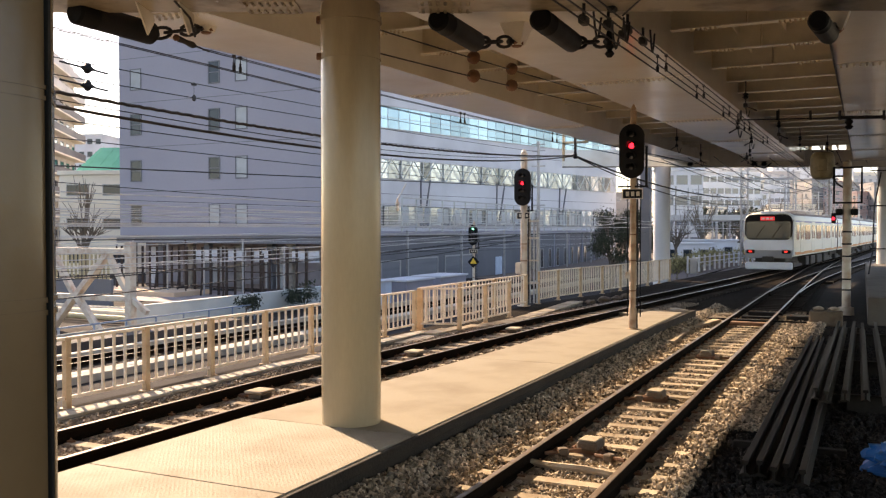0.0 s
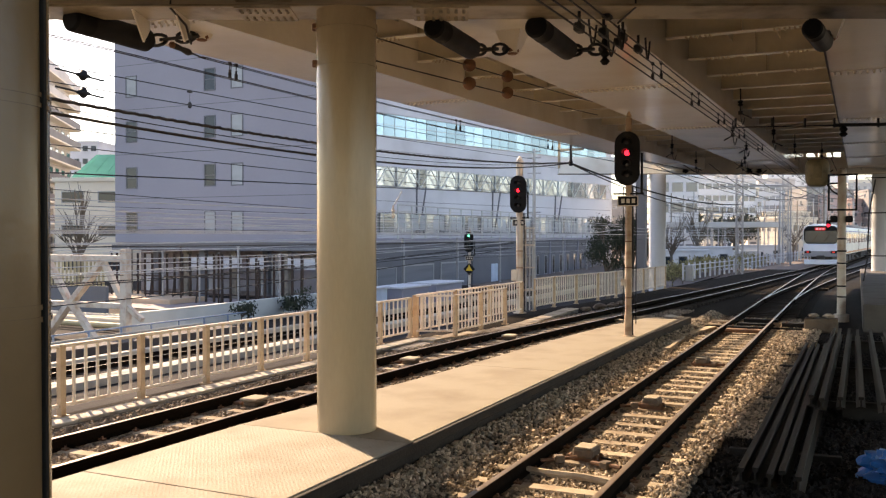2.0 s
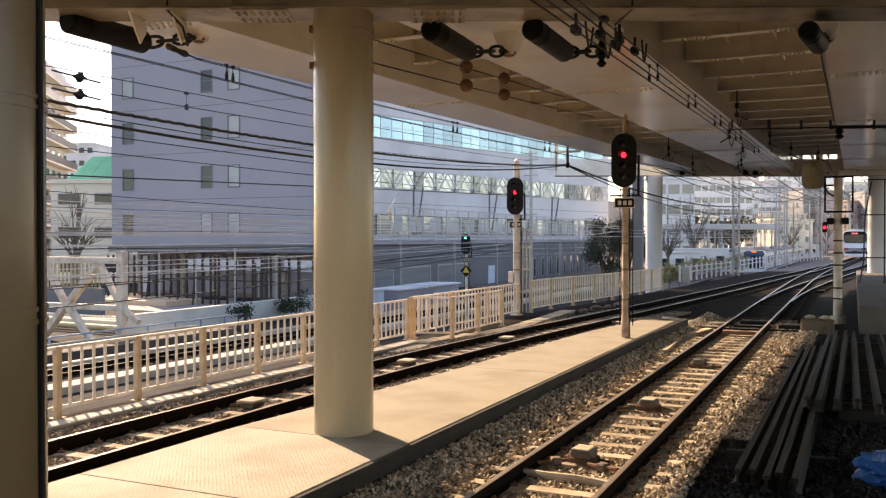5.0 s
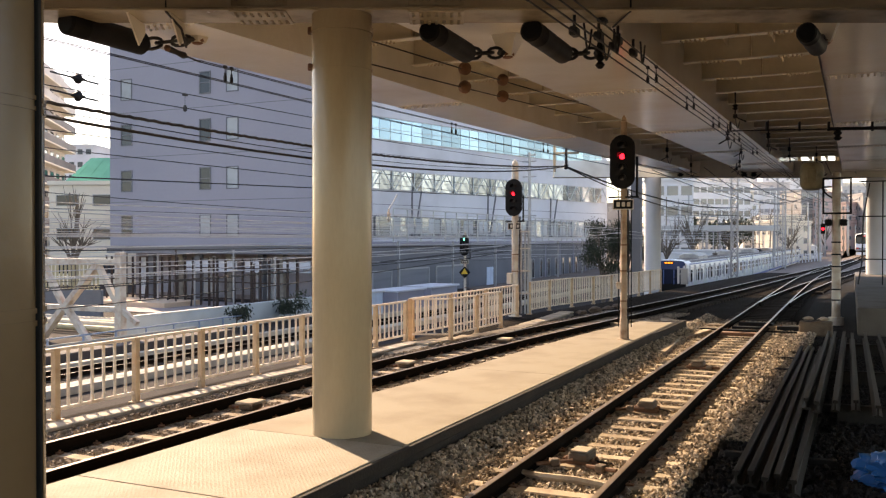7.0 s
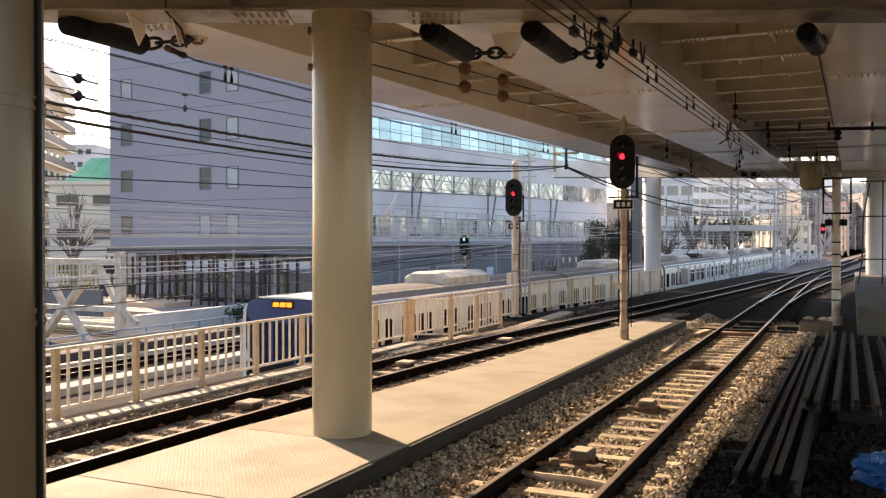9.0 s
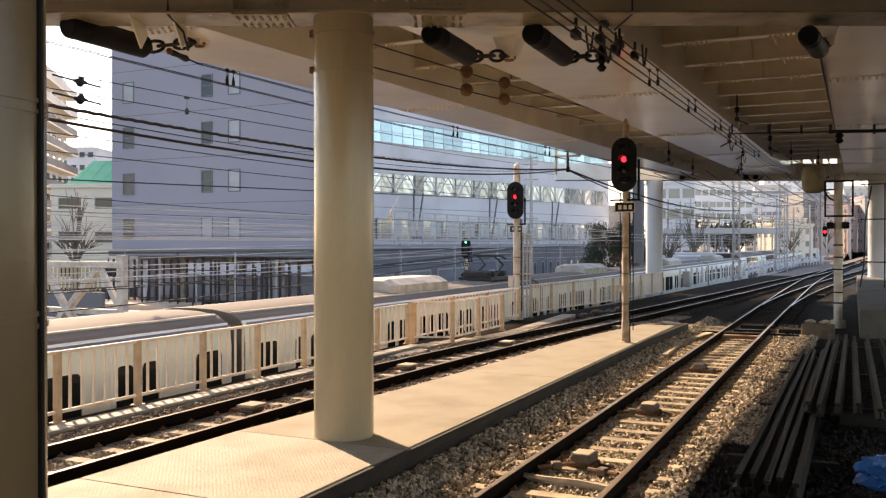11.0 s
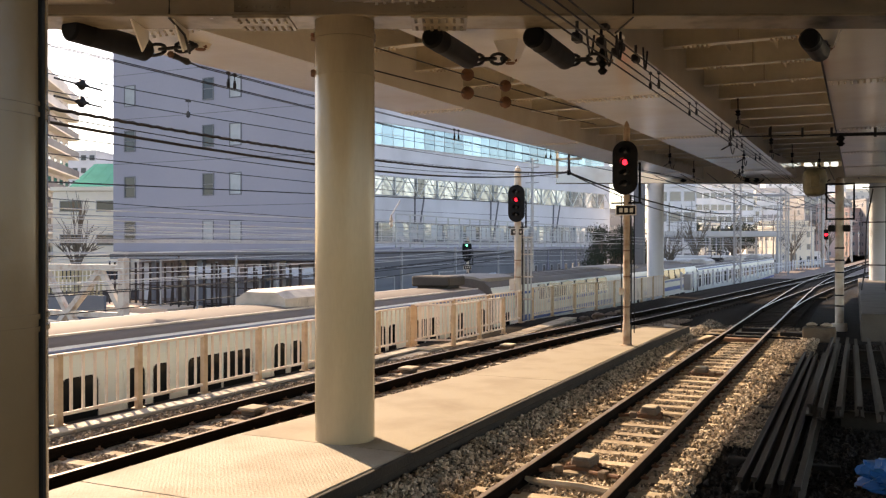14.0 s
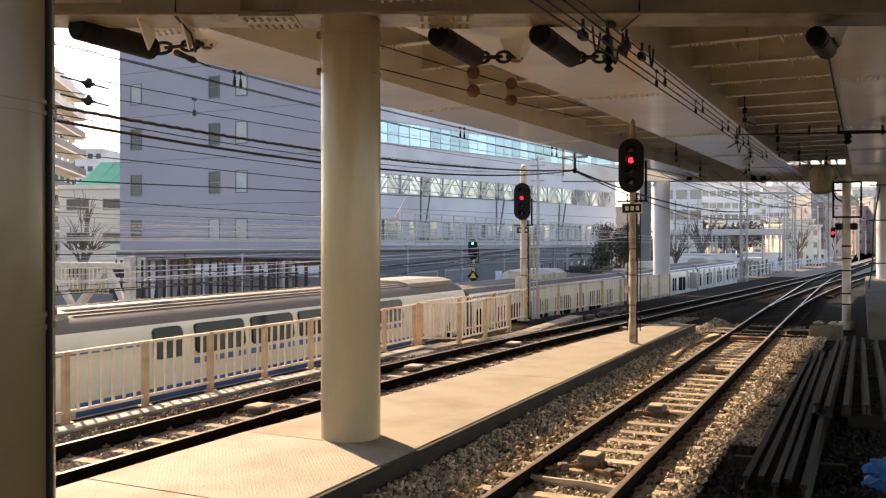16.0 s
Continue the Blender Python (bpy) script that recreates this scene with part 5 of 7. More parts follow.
def make_jr():
    t = thing("commuter_train", pose(0, 0, JR_Z), "silver and blue commuter train with grey roofs", "train")
    cars = []
    w, top, fl = 2.95, 3.6, 0.72
    for i in range(11):
        dd = i in (6, 7)
        if i == 0:
            rings = [(0.0, car_profile(w, top, fl, 0.955, 0.02)), (0.12, car_profile(w, top, fl, 0.97, 0.01)), (0.45, car_profile(w, top, fl, 0.985)), (1.0, car_profile(w, top, fl, 0.995, 0.02)), (1.6, car_profile(w, top, fl)), (1.9, car_profile(w, top, fl)), (19.75, car_profile(w, top, fl))]
            car = part("car", hull(rings, ROOF_MI), [m_trainwhite, m_roof, m_roofdark], t, "leading car with a blue windscreen", smooth=True)
            part("windscreen", rounded(2.5, 1.75, 0.42, 0.05, 6), m_screen, car, "large dark blue windscreen", m=pose(0, 0.0, 2.65, 0, 0, 90))
            part("screen_top", rounded(2.44, 0.62, 0.28, 0.05, 6), m_screen_top, car, "blue top of the windscreen for reflected sky", m=pose(0, -0.008, 3.19, 0, 0, 90))
            part("wiper", tube(B(), [(0.2, -0.07, 1.85), (0.75, -0.075, 2.75)], 0.02, 5), m_black, car)
            part("screen_pillar", box(B(), -0.42, -0.36, -0.065, 0.0, 1.75, 2.85, 0.008), m_trainblue, car)
            part("screen_pillar", box(B(), 0.36, 0.42, -0.065, 0.0, 1.75, 2.85, 0.008), m_trainblue, car)
            sign = part("destination_sign", box(B(), -0.36, 0.36, -0.085, -0.045, 3.27, 3.47, 0.01), m_black, car, "black destination sign with lit orange bars")
            for xa, xb in ((-0.3, -0.12), (-0.08, 0.1), (0.14, 0.3)):
                part("lit_bar", box(B(), xa, xb, -0.092, -0.085, 3.31, 3.43), m_sign_o, sign)
            part("front_band", box(B(), -1.28, 1.28, -0.03, 0.1, 1.2, 1.78, 0.02), m_black, car, "black front band")
            part("front_skirt", box(B(), -1.25, 1.25, -0.05, 0.5, 0.2, 0.75, 0.06), m_traingrey, car)
            for s in (-0.95, 0.95):
                part("head_lamp", box(B(), s - 0.2, s + 0.2, -0.05, 0.0, 1.28, 1.45, 0.03), m_trainwhite, car)
        elif dd:
            dtop = 3.88
            rings = [(0.25, car_profile(w, dtop, 0.35, sh=1)), (19.75, car_profile(w, dtop, 0.35, sh=1))]
            car = part("car", hull(rings, DD_MI), [m_stainless, m_roofdark], t, "double-deck car with curved upper windows", smooth=True)
        else:
            car = part("car", hull([(0.25, car_profile(w, top, fl)), (19.75, car_profile(w, top, fl))], ROOF_MI), [m_stainless, m_roof, m_roofdark], t, smooth=True)
        cars.append(car)
        part("underframe", box(B(), -1.15, 1.15, 0.6, 19.4, 0.2, 0.75), m_under, car)
        for y in (2.8, 17.2):
            shared("bogie", "bogie", lambda: box(box(B(), -1.1, 1.1, -1.1, 1.1, 0.25, 0.6, 0.04), -1.2, 1.2, -1.6, 1.6, 0.3, 0.45), m_under, car, pose(0, y, 0))
        if i < 10:
            part("gangway", box(B(), -0.6, 0.6, 19.7, 20.3, 0.9, 3.0, 0.05), m_under, car)
        if dd:
            h = w / 2
            for side in (-1, 1):
                for y in (1.6, 18.4):
                    shared("ddoor", "door", lambda: rounded(0.95, 1.85, 0.08, 0.012), m_stainless, car, pose(side * (h + 0.004), y, 1.85))
                    shared("ddoorg", "door_glass", lambda: rounded(0.4, 0.9, 0.1, 0.02), m_tglass, car, pose(side * (h + 0.004), y, 2.1))
                shared("uwin0", "window", lambda: rounded(0.8, 0.62, 0.14, 0.05), m_tglass, car, pose(side * (h - 0.005), 5.45, 3.17, 0, -side * 8, 0))
                for k in range(5):
                    y = 7.0 + 1.83 * k
                    q = pose(side * (h - 0.005), y, 3.17, 0, -side * 8, 0)
                    shared("uwin", "window", lambda: rounded(1.56, 0.62, 0.14, 0.05), m_tglass, car, q)
                    shared("lwin", "window", lambda: rounded(1.56, 0.62, 0.14, 0.015), m_tglass, car, pose(side * (h + 0.004), y, 1.45))
                    for s in range(5):
                        shared("dash", "stripe_block", lambda: rounded(0.24, 0.12, 0.01, 0.008), m_trainblue, car, pose(side * (h + 0.004), y - 0.73 + 0.366 * s, 2.72))
                shared("ddlow", "stripe", lambda: box(B(), -0.006, 0.006, 3.2, 16.8, -0.12, 0.12), m_trainblue, car, pose(side * (h + 0.003), 0, 2.2))
                shared("ddtop", "stripe", lambda: box(B(), -0.006, 0.006, 0.3, 4.7, -0.05, 0.05), m_trainblue, car, pose(side * (h + 0.003), 0, 3.22))
            for x in (-0.95, -0.75, -0.55, -0.35, 0.35, 0.55, 0.75, 0.95):
                z = dtop - 0.02 - 0.11 * max(0, (abs(x) - 0.59) / 0.5)
                shared("ribr%.2f" % x, "roof_rib", lambda: box(B(), x - 0.02, x + 0.02, 3.6, 16.4, z - 0.03, z + 0.025), m_roofdark, car, Matrix())
            for y in (1.9, 18.1):
                roof_unit(car, y, dtop - 0.1, 2.2, 3.2, 0.2, "ddunit", m_ddunit)
        else:
            single_deck(car, w, "jr", False, stripe=((3.27, 0.10, m_upperstripe, "s1"), (1.0, 0.22, m_trainblue, "s2")))
            roof_unit(car, 10.2, top, 1.8, 4.1, 0.37)
            # Gutter ridge, coloured pale for the highlight along the shoulder.
            for s in (-1, 1):
                shared("gutter", "roof_gutter", lambda: box(B(), -0.045, 0.045, 0.3, 19.7, -0.02, 0.03, 0.008), m_unit, car, pose(s * (w / 2 - 0.42), 0, top - 0.09))
            if i == 5:
                shared("gear", "roof_box", lambda: box(box(B(), -0.75, 0.75, -0.7, 0.7, 0.06, 0.42, 0.05), -0.6, 0.6, -0.5, 0.5, -0.05, 0.06), m_under, car, pose(0, 18.6, top))
            if i in (1, 3, 4, 9):
                shared("vent", "roof_vent", vent_box, m_roofdark, car, pose(0, 1.7, top))
            if i in (2, 8):
                pantograph(car, 17.6, top)
    return t, cars


def make_near_train():
    t = thing("commuter_train", pose(0, 0, 0), "white-fronted silver commuter train with red tail lights", "train")
    cars = []
    w, top, fl = 2.9, 3.62, 0.95
    for i in range(10):
        if i == 0:
            rings = [(0.0, car_profile(w, top - 0.16, fl, 0.94)), (0.2, car_profile(w, top, fl, 0.975, 0.06)), (0.6, car_profile(w, top, fl, 1.0, 0.02)), (19.75, car_profile(w, top, fl))]
            car = part("car", hull(rings, ROOF_MI), [m_stainless, m_roof], t, "end car with a white and black face", smooth=True)
            part("face_surround", rounded(2.66, 1.5, 0.42, 0.03, 6), m_black, car, "black windscreen surround", m=pose(0, -0.03, 2.66, 0, 0, 90))
            part("windscreen", rounded(2.5, 1.0, 0.12, 0.03), m_screen_dark, car, m=pose(0, -0.06, 2.5, 0, 0, 90))
            sign = part("destination_sign", box(B(), -0.45, 0.35, -0.1, -0.04, 3.06, 3.28, 0.01), m_sign_r, car, "lit red destination sign")
            for xa, xb in ((-0.38, -0.2), (-0.14, 0.04), (0.1, 0.26)):
                part("pale_bar", box(B(), xa, xb, -0.106, -0.1, 3.11, 3.23), m_trainwhite, sign)
            for s in (-0.7, 0.2):
                part("wiper", tube(B(), [(s, -0.1, 2.04), (s + 0.5, -0.1, 2.75)], 0.018, 5), m_black, car)
            part("side_edge", box(B(), 1.30, 1.40, -0.04, 0.12, 1.0, 3.1, 0.02), m_palestripe, car, "pale blue corner strip")
            part("face_panel", rounded(2.68, 0.62, 0.06, 0.03), m_facewhite, car, "white front panel", m=pose(0, -0.03, 1.62, 0, 0, 90))
            part("face_panel", rounded(2.6, 0.5, 0.06, 0.03), m_traingrey, car, "grey lower front panel", m=pose(0, -0.025, 1.1, 0, 0, 90))
            for s in (-1.0, 1.0):
                part("lamp_cluster", box(B(), s - 0.24, s + 0.24, -0.09, -0.03, 1.12, 1.34, 0.04), m_black, car)
                part("tail_lamp", box(B(), s - 0.1, s + 0.08, -0.11, -0.085, 1.18, 1.28, 0.02), m_tail, car, "red tail lamp")
            part("coupler", box(B(), -0.3, 0.3, -0.35, 0.2, 0.65, 0.95, 0.04), m_under, car)
            part("front_skirt", box(B(), -1.3, 1.3, -0.08, 0.4, 0.18, 0.6, 0.06), m_facewhite, car, "white front skirt")
        else:
            car = part("car", hull([(0.25, car_profile(w, top, fl)), (19.75, car_profile(w, top, fl))], ROOF_MI), [m_stainless, m_roof, m_roofdark], t, smooth=True)
        cars.append(car)
        part("underframe", box(B(), -0.85, 0.85, 0.6, 19.4, 0.3, 0.96), m_under, car)
        single_deck(car, w, "st", False, stripe=((1.12, 0.16, m_orange, "o1"), (3.0, 0.10, m_trainblue, "o2")))
        roof_unit(car, 10.2, top, 1.9, 3.4, 0.2, "stu")
        for y in (2.8, 17.2):
            shared("bogie", "bogie", lambda: box(box(B(), -1.1, 1.1, -1.1, 1.1, 0.25, 0.6, 0.04), -1.2, 1.2, -1.6, 1.6, 0.3, 0.45), m_under, car, pose(0, y, 0))
        for y, l in ((5.6, 1.2), (8.0, 1.8), (11.0, 2.2), (13.8, 1.0)):
            shared("gearbox%.1f" % l, "equipment_box", lambda: box(B(), -1.36, 1.36, -l / 2, l / 2, 0.28, 0.86, 0.05), m_under, car, pose(0, y, 0))
    return t, cars


jr_train, jr_cars = make_jr()
near_train, near_cars = make_near_train()


# ---- houses beyond ----
m_tower = mat("pale_tower_wall", (0.60, 0.58, 0.55), 0.8, vary=0.05, size=4, grain=4, bump=0.05)
m_creamwall = mat("cream_house_wall", (0.78, 0.72, 0.60), 0.8, vary=0.05, size=4, grain=4, bump=0.05, dirt=(0.5, 0.44, 0.36))
m_brownwall = mat("brown_brick_wall", (0.36, 0.22, 0.18), 0.8, vary=0.06, size=4, grain=4, bump=0.05)
m_greenroof = mat("green_copper_roof", (0.10, 0.40, 0.30), 0.6, vary=0.06, size=3, grain=6, bump=0.1)
m_pinkwall = mat("pinkish_tiled_wall", (0.55, 0.40, 0.36), 0.8, vary=0.06, size=4, grain=4, bump=0.05)
m_darkrail = mat("dark_balcony_rail", (0.13, 0.11, 0.11), 0.6, vary=0.1, size=2, grain=6, bump=0.05)


# Wall colour lightened to stand for the haze over the city.
m_haze = mat("haze_pale_wall", (0.80, 0.80, 0.80), 0.8, vary=0.04, size=4, grain=4, bump=0.05)


m_dun = mat("dun_house_wall", (0.30, 0.285, 0.27), 0.8, vary=0.06, size=4, grain=4, bump=0.05)


def make_tower():
    ang = math.degrees(math.atan2(0.615, 0.817))
    t = thing("apartment_tower", pose(-115.0, 103.2, -3, 0, 0, ang), "pale apartment tower with dark balconies", "building")
    part("wall", box(B(), -14, 0, -32, 0, 0, 31.5, 0.05), m_tower, t)
    part("roof_house", box(B(), -12, -2, -28, -6, 31.5, 33.5, 0.05), m_tower, t)
    for k in range(10):
        z = 1.2 + 3.02 * k
        b = part("balcony", box(B(), 0, 1.6, -31.5, 0.3, z, z + 0.22), m_creamwall, t)
        part("balcony_rail", box(B(), 1.5, 1.6, -31.4, 0.3, z + 0.22, z + 1.25), m_darkrail if k < 8 else m_tower, b)
        part("balcony_end", box(B(), 0.05, 1.5, 0.2, 0.3, z + 0.22, z + 1.25), m_darkrail if k < 8 else m_tower, b)
        for i in range(8):
            pane_window(t, pose(0.02, -29.5 + 4 * i, z + 1.5, 0, 0, 90), 2.2, 1.9, m_glass, m_steel)
    return t


make_tower()


def block(name, label, x, y, z0, w, d, h, ang, wall, rows, cols, win_w=1.3, win_h=1.3, glass=None, roof=None, sides=0):
    """A plain block whose face looks along its -y side, with its windows."""
    t = thing(name, pose(x, y, z0, 0, 0, ang), label, "building", "city blocks")
    part("wall", box(B(), -w / 2, w / 2, 0, d, 0, h, 0.04), wall, t)
    part("roof_edge", box(B(), -w / 2 - 0.2, w / 2 + 0.2, -0.2, d + 0.2, h, h + 0.5, 0.03), roof or wall, t)
    first = None
    for r in range(rows):
        for c in range(cols):
            m = pose(-w / 2 + w * (c + 0.5) / cols, 0, h * (r + 0.55) / rows)
            if first is None:
                first = pane_window(t, m, win_w, win_h, glass or m_glass, m_steel)
            else:
                o = again(first, m)
                again(first.children[0], Matrix(), o)
        for s, turn in ((-1, -90), (1, 90)):
            for k in range(sides):
                o = again(first, pose(s * w / 2, d * (k + 0.5) / sides, h * (r + 0.55) / rows, 0, 0, turn))
                again(first.children[0], Matrix(), o)
    return t


def at(x, y, d):
    """A place at depth d on the bearing x, counted across the far view."""
    u = (x - 784) / 1560.0
    c, s = math.cos(radians(24.896)), math.sin(radians(24.896))
    return d * (u * c - s), d * (u * s + c)


def city(label, x, d, z0, w, h, wall, rows, cols, dep=12, turn=24.9, **k):
    X, Y = at(x, 0, d)
    return block("city_block", label, X, Y, z0, w, dep, h, turn, wall, rows, cols, **k)


# beyond the truss
city("white-blue slab block far behind", 135, 230, -3, 9, 30, m_white, 9, 4, turn=22)
city("cream low block with a long window", 152, 104, -3, 9.0, 12.0, m_creamwall, 3, 2, turn=20, win_w=2.6, win_h=1.2)
city("cream apartment house behind the truss", 122, 120, -3, 6, 6.0, m_creamwall, 2, 3)
X, Y = at(172, 0, 150)
t = thing("green_roofed_house", pose(X, Y, -0.6, 0, 0, 20), "house with a large green roof", "building")
part("wall", box(B(), -5, 6, 0, 10, 0, 12.5, 0.03), m_creamwall, t)
bm = B()
pts = [(-6, -0.6, 12.5), (6.6, -0.6, 12.5), (6.6, 10.6, 12.5), (-6, 10.6, 12.5), (-2.78, 3.5, 17.4), (6.6, 3.5, 17.4), (6.6, 7, 17.4), (-2.78, 7, 17.4)]
vs = [bm.verts.new(p) for p in pts]
for f in ((0, 1, 5, 4), (1, 2, 6, 5), (2, 3, 7, 6), (3, 0, 4, 7), (4, 5, 6, 7), (3, 2, 1, 0)):
    bm.faces.new([vs[i] for i in f])
part("roof", bm, m_greenroof, t)
for i in range(5):
    part("roof_rib", tube(B(), [(-4.6 + 2.4 * i, -0.55, 12.6), (-2.2 + 2 * i, 3.5, 17.45)], 0.05), m_greenroof, t)
for i in range(4):
    pane_window(t, pose(-3.5 + 2.5 * i, 0, 10.6), 1.3, 1.4, m_glass, m_steel)

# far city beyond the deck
# City glass grows paler with distance, a painted haze.
m_cityglass, m_cityglass2 = glass_mat("haze_city_glass", (0.16, 0.17, 0.18), 0.1), glass_mat("haze_pale_glass", (0.34, 0.35, 0.37), 0.12)
for x, d, w, h, mm, r, c in ((1352, 165, 5.5, 7.2, m_creamwall, 2, 3), (1384, 180, 5, 7.4, m_creamwall, 3, 3), (1300, 240, 7, 14, m_haze, 5, 3), (1438, 260, 9, 16, m_pinkwall, 5, 4), (1478, 270, 10, 15, m_pinkwall, 5, 4), (1225, 215, 6, 9, m_creamwall, 3, 3)):
    city("sunlit city house turned towards the light", x, d, -1.5, w, h, mm, r, c, turn=-52, win_w=0.9, win_h=1.0, glass=m_cityglass, sides=2, dep=5)
far_blocks = [
    (1190, 150, 7, 12.5, m_haze, 4, 2), (1245, 230, 26, 17, m_haze, 5, 9), (1232, 330, 20, 22, m_tower, 6, 6), (1290, 260, 14, 16.5, m_creamwall, 5, 4),
    (1330, 320, 22, 21, m_haze, 6, 7), (1352, 190, 9, 6.5, m_creamwall, 2, 3), (1385, 210, 10, 8, m_creamwall, 3, 3), (1415, 340, 18, 21, m_brownwall, 6, 5), (1440, 260, 8, 17, m_dun, 5, 3),
    (1462, 330, 14, 20, m_brownwall, 6, 4), (1500, 300, 14, 18, m_dun, 5, 4), (1545, 330, 24, 22, m_tower, 6, 6), (1590, 260, 20, 16, m_dun, 5, 6), (1372, 420, 30, 24, m_haze, 7, 8),
    (1280, 420, 34, 25, m_haze, 7, 9), (1475, 440, 40, 27, m_tower, 7, 10), (1160, 300, 20, 15, m_dun, 5, 5), (1125, 260, 18, 13, m_dun, 4, 5),
    (1180, 500, 46, 36, m_haze, 9, 12), (1300, 540, 52, 41, m_tower, 10, 13), (1420, 500, 44, 39, m_haze, 9, 11), (1535, 540, 50, 37, m_creamwall, 9, 12), (1365, 380, 16, 27, m_tower, 8, 4), (1505, 400, 18, 25, m_haze, 7, 5), (1620, 420, 40, 26, m_tower, 7, 10)]
for x, d, w, h, mm, r, c in far_blocks:
    if d < 380:
        r, c = int(r * 1.2), int(c * 1.5)
    else:
        c = int(c * 0.8)
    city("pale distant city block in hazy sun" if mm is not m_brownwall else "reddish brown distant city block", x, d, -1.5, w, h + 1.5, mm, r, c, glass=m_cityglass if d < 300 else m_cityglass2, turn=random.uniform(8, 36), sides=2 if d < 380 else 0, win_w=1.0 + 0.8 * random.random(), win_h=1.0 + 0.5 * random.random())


# ---- lattice masts, white fence, far small things ----
def lattice_mast(x, y, z0, h, w):
    t = thing("lattice_mast", pose(x, y, z0), "grey steel lattice mast carrying wires", "mast", "lattice masts")
    for sx in (-1, 1):
        for sy in (-1, 1):
            part("leg", box(B(), sx * w / 2 - 0.04, sx * w / 2 + 0.04, sy * w / 2 - 0.04, sy * w / 2 + 0.04, 0, h), m_steel, t)
    n = int(h / 0.55)
    for i in range(n):
        s = 1 if i % 2 else -1
        for k in range(4):
            shared("lace%.2f%.2f%d" % (h, w, s), "lacing_bar", lambda: tube(B(), [(-s * w / 2, w / 2, 0), (s * w / 2, w / 2, h / n)], 0.03, 4), m_steel, t, pose(0, 0, h * i / n, 0, 0, 90 * k))
    part("arm", box(B(), -1.6, 3.4, -0.05, 0.05, h - 1.1, h - 0.98), m_steel, t)
    part("arm_stay", tube(B(), [(0, 0, h - 0.2), (3.2, 0, h - 1.0)], 0.025, 5), m_steel, t)
    return t


lattice_mast(-7.95, 68.7, -0.3, 7.6, 0.45)
lattice_mast(-7.0, 101, -0.3, 9.2, 0.55)
lattice_mast(-4.6, 140, -0.3, 10, 0.6)
for x, d, h in ((1222, 190, 8), (1430, 170, 9), (1460, 200, 9), (1452, 130, 7), (1500, 180, 9), (1250, 150, 6)):
    X, Y = at(x, 0, d)
    t = thing("pole", pose(X, Y, -1.2), "thin grey line pole", "pole", "line poles")
    part("shaft", turned(B(), [(0.17, 0), (0.11, h + 2)], 10), m_steel, t)
    part("arm", box(B(), -1.2, 1.2, -0.05, 0.05, h + 1.2, h + 1.32), m_steel, t)


def white_fence(pts, z, h, gap=0.8):
    t = thing("white_fence", pose(pts[0][0], pts[0][1], z), "white concrete post fence along the bend", "fence", "white fences")
    x0, y0 = pts[0]
    first = None
    for (xa, ya), (xb, yb) in zip(pts, pts[1:]):
        L = math.hypot(xb - xa, yb - ya)
        n = max(2, int(L / gap))
        for i in range(n):
            m = pose(xa + (xb - xa) * i / n - x0, ya + (yb - ya) * i / n - y0, 0)
            if first is None:
                first = part("post", box(B(), -0.06, 0.06, -0.06, 0.06, 0, h, 0.01), m_white, t, m=m)
            else:
                again(first, m)
        for zz in (h - 0.16, h * 0.55):
            a, b = Vector((xa - x0, ya - y0, zz)), Vector((xb - x0, yb - y0, zz))
            part("rail", tube(B(), [a, b], 0.032), m_white, t)


white_fence([(-9.9, 56.5), (-9.0, 66), (-8.4, 72)], -0.22, 1.08, 1.3)
white_fence([(-8.3, 74.5), (-7.6, 90), (-6.2, 108), (-3.5, 128)], -0.22, 1.1, 2.0)
t = thing("cabinet", pose(-9.6, 57.0, -0.27), "pale trackside relay cabinet at the fence end", "cabinet")
part("body", box(B(), -0.22, 0.22, -0.2, 0.2, 0, 1.0, 0.02), m_steel, t)
part("door_panel", box(B(), -0.18, 0.18, -0.22, -0.2, 0.1, 0.92, 0.01), m_steel, t)
t = thing("dark_pillar", pose(-13.2, 59.5, -2.78), "dark square pillar behind the far column", "pillar")
part("shaft", box(B(), -0.32, 0.32, -0.32, 0.32, 0, 10, 0.02), m_darkwall, t)
part("cap", box(B(), -0.5, 0.5, -0.5, 0.5, 10, 10.3, 0.02), m_darkwall, t)


# ---- trees and bushes ----
m_leaf = mat("dark_leaves", (0.03, 0.042, 0.022), 0.7, vary=0.3, size=0.5, grain=8, bump=0, island=0.5)
m_bark = mat("grey_bark", (0.16, 0.13, 0.10), 0.9, vary=0.3, size=0.4, grain=20, bump=0.3)


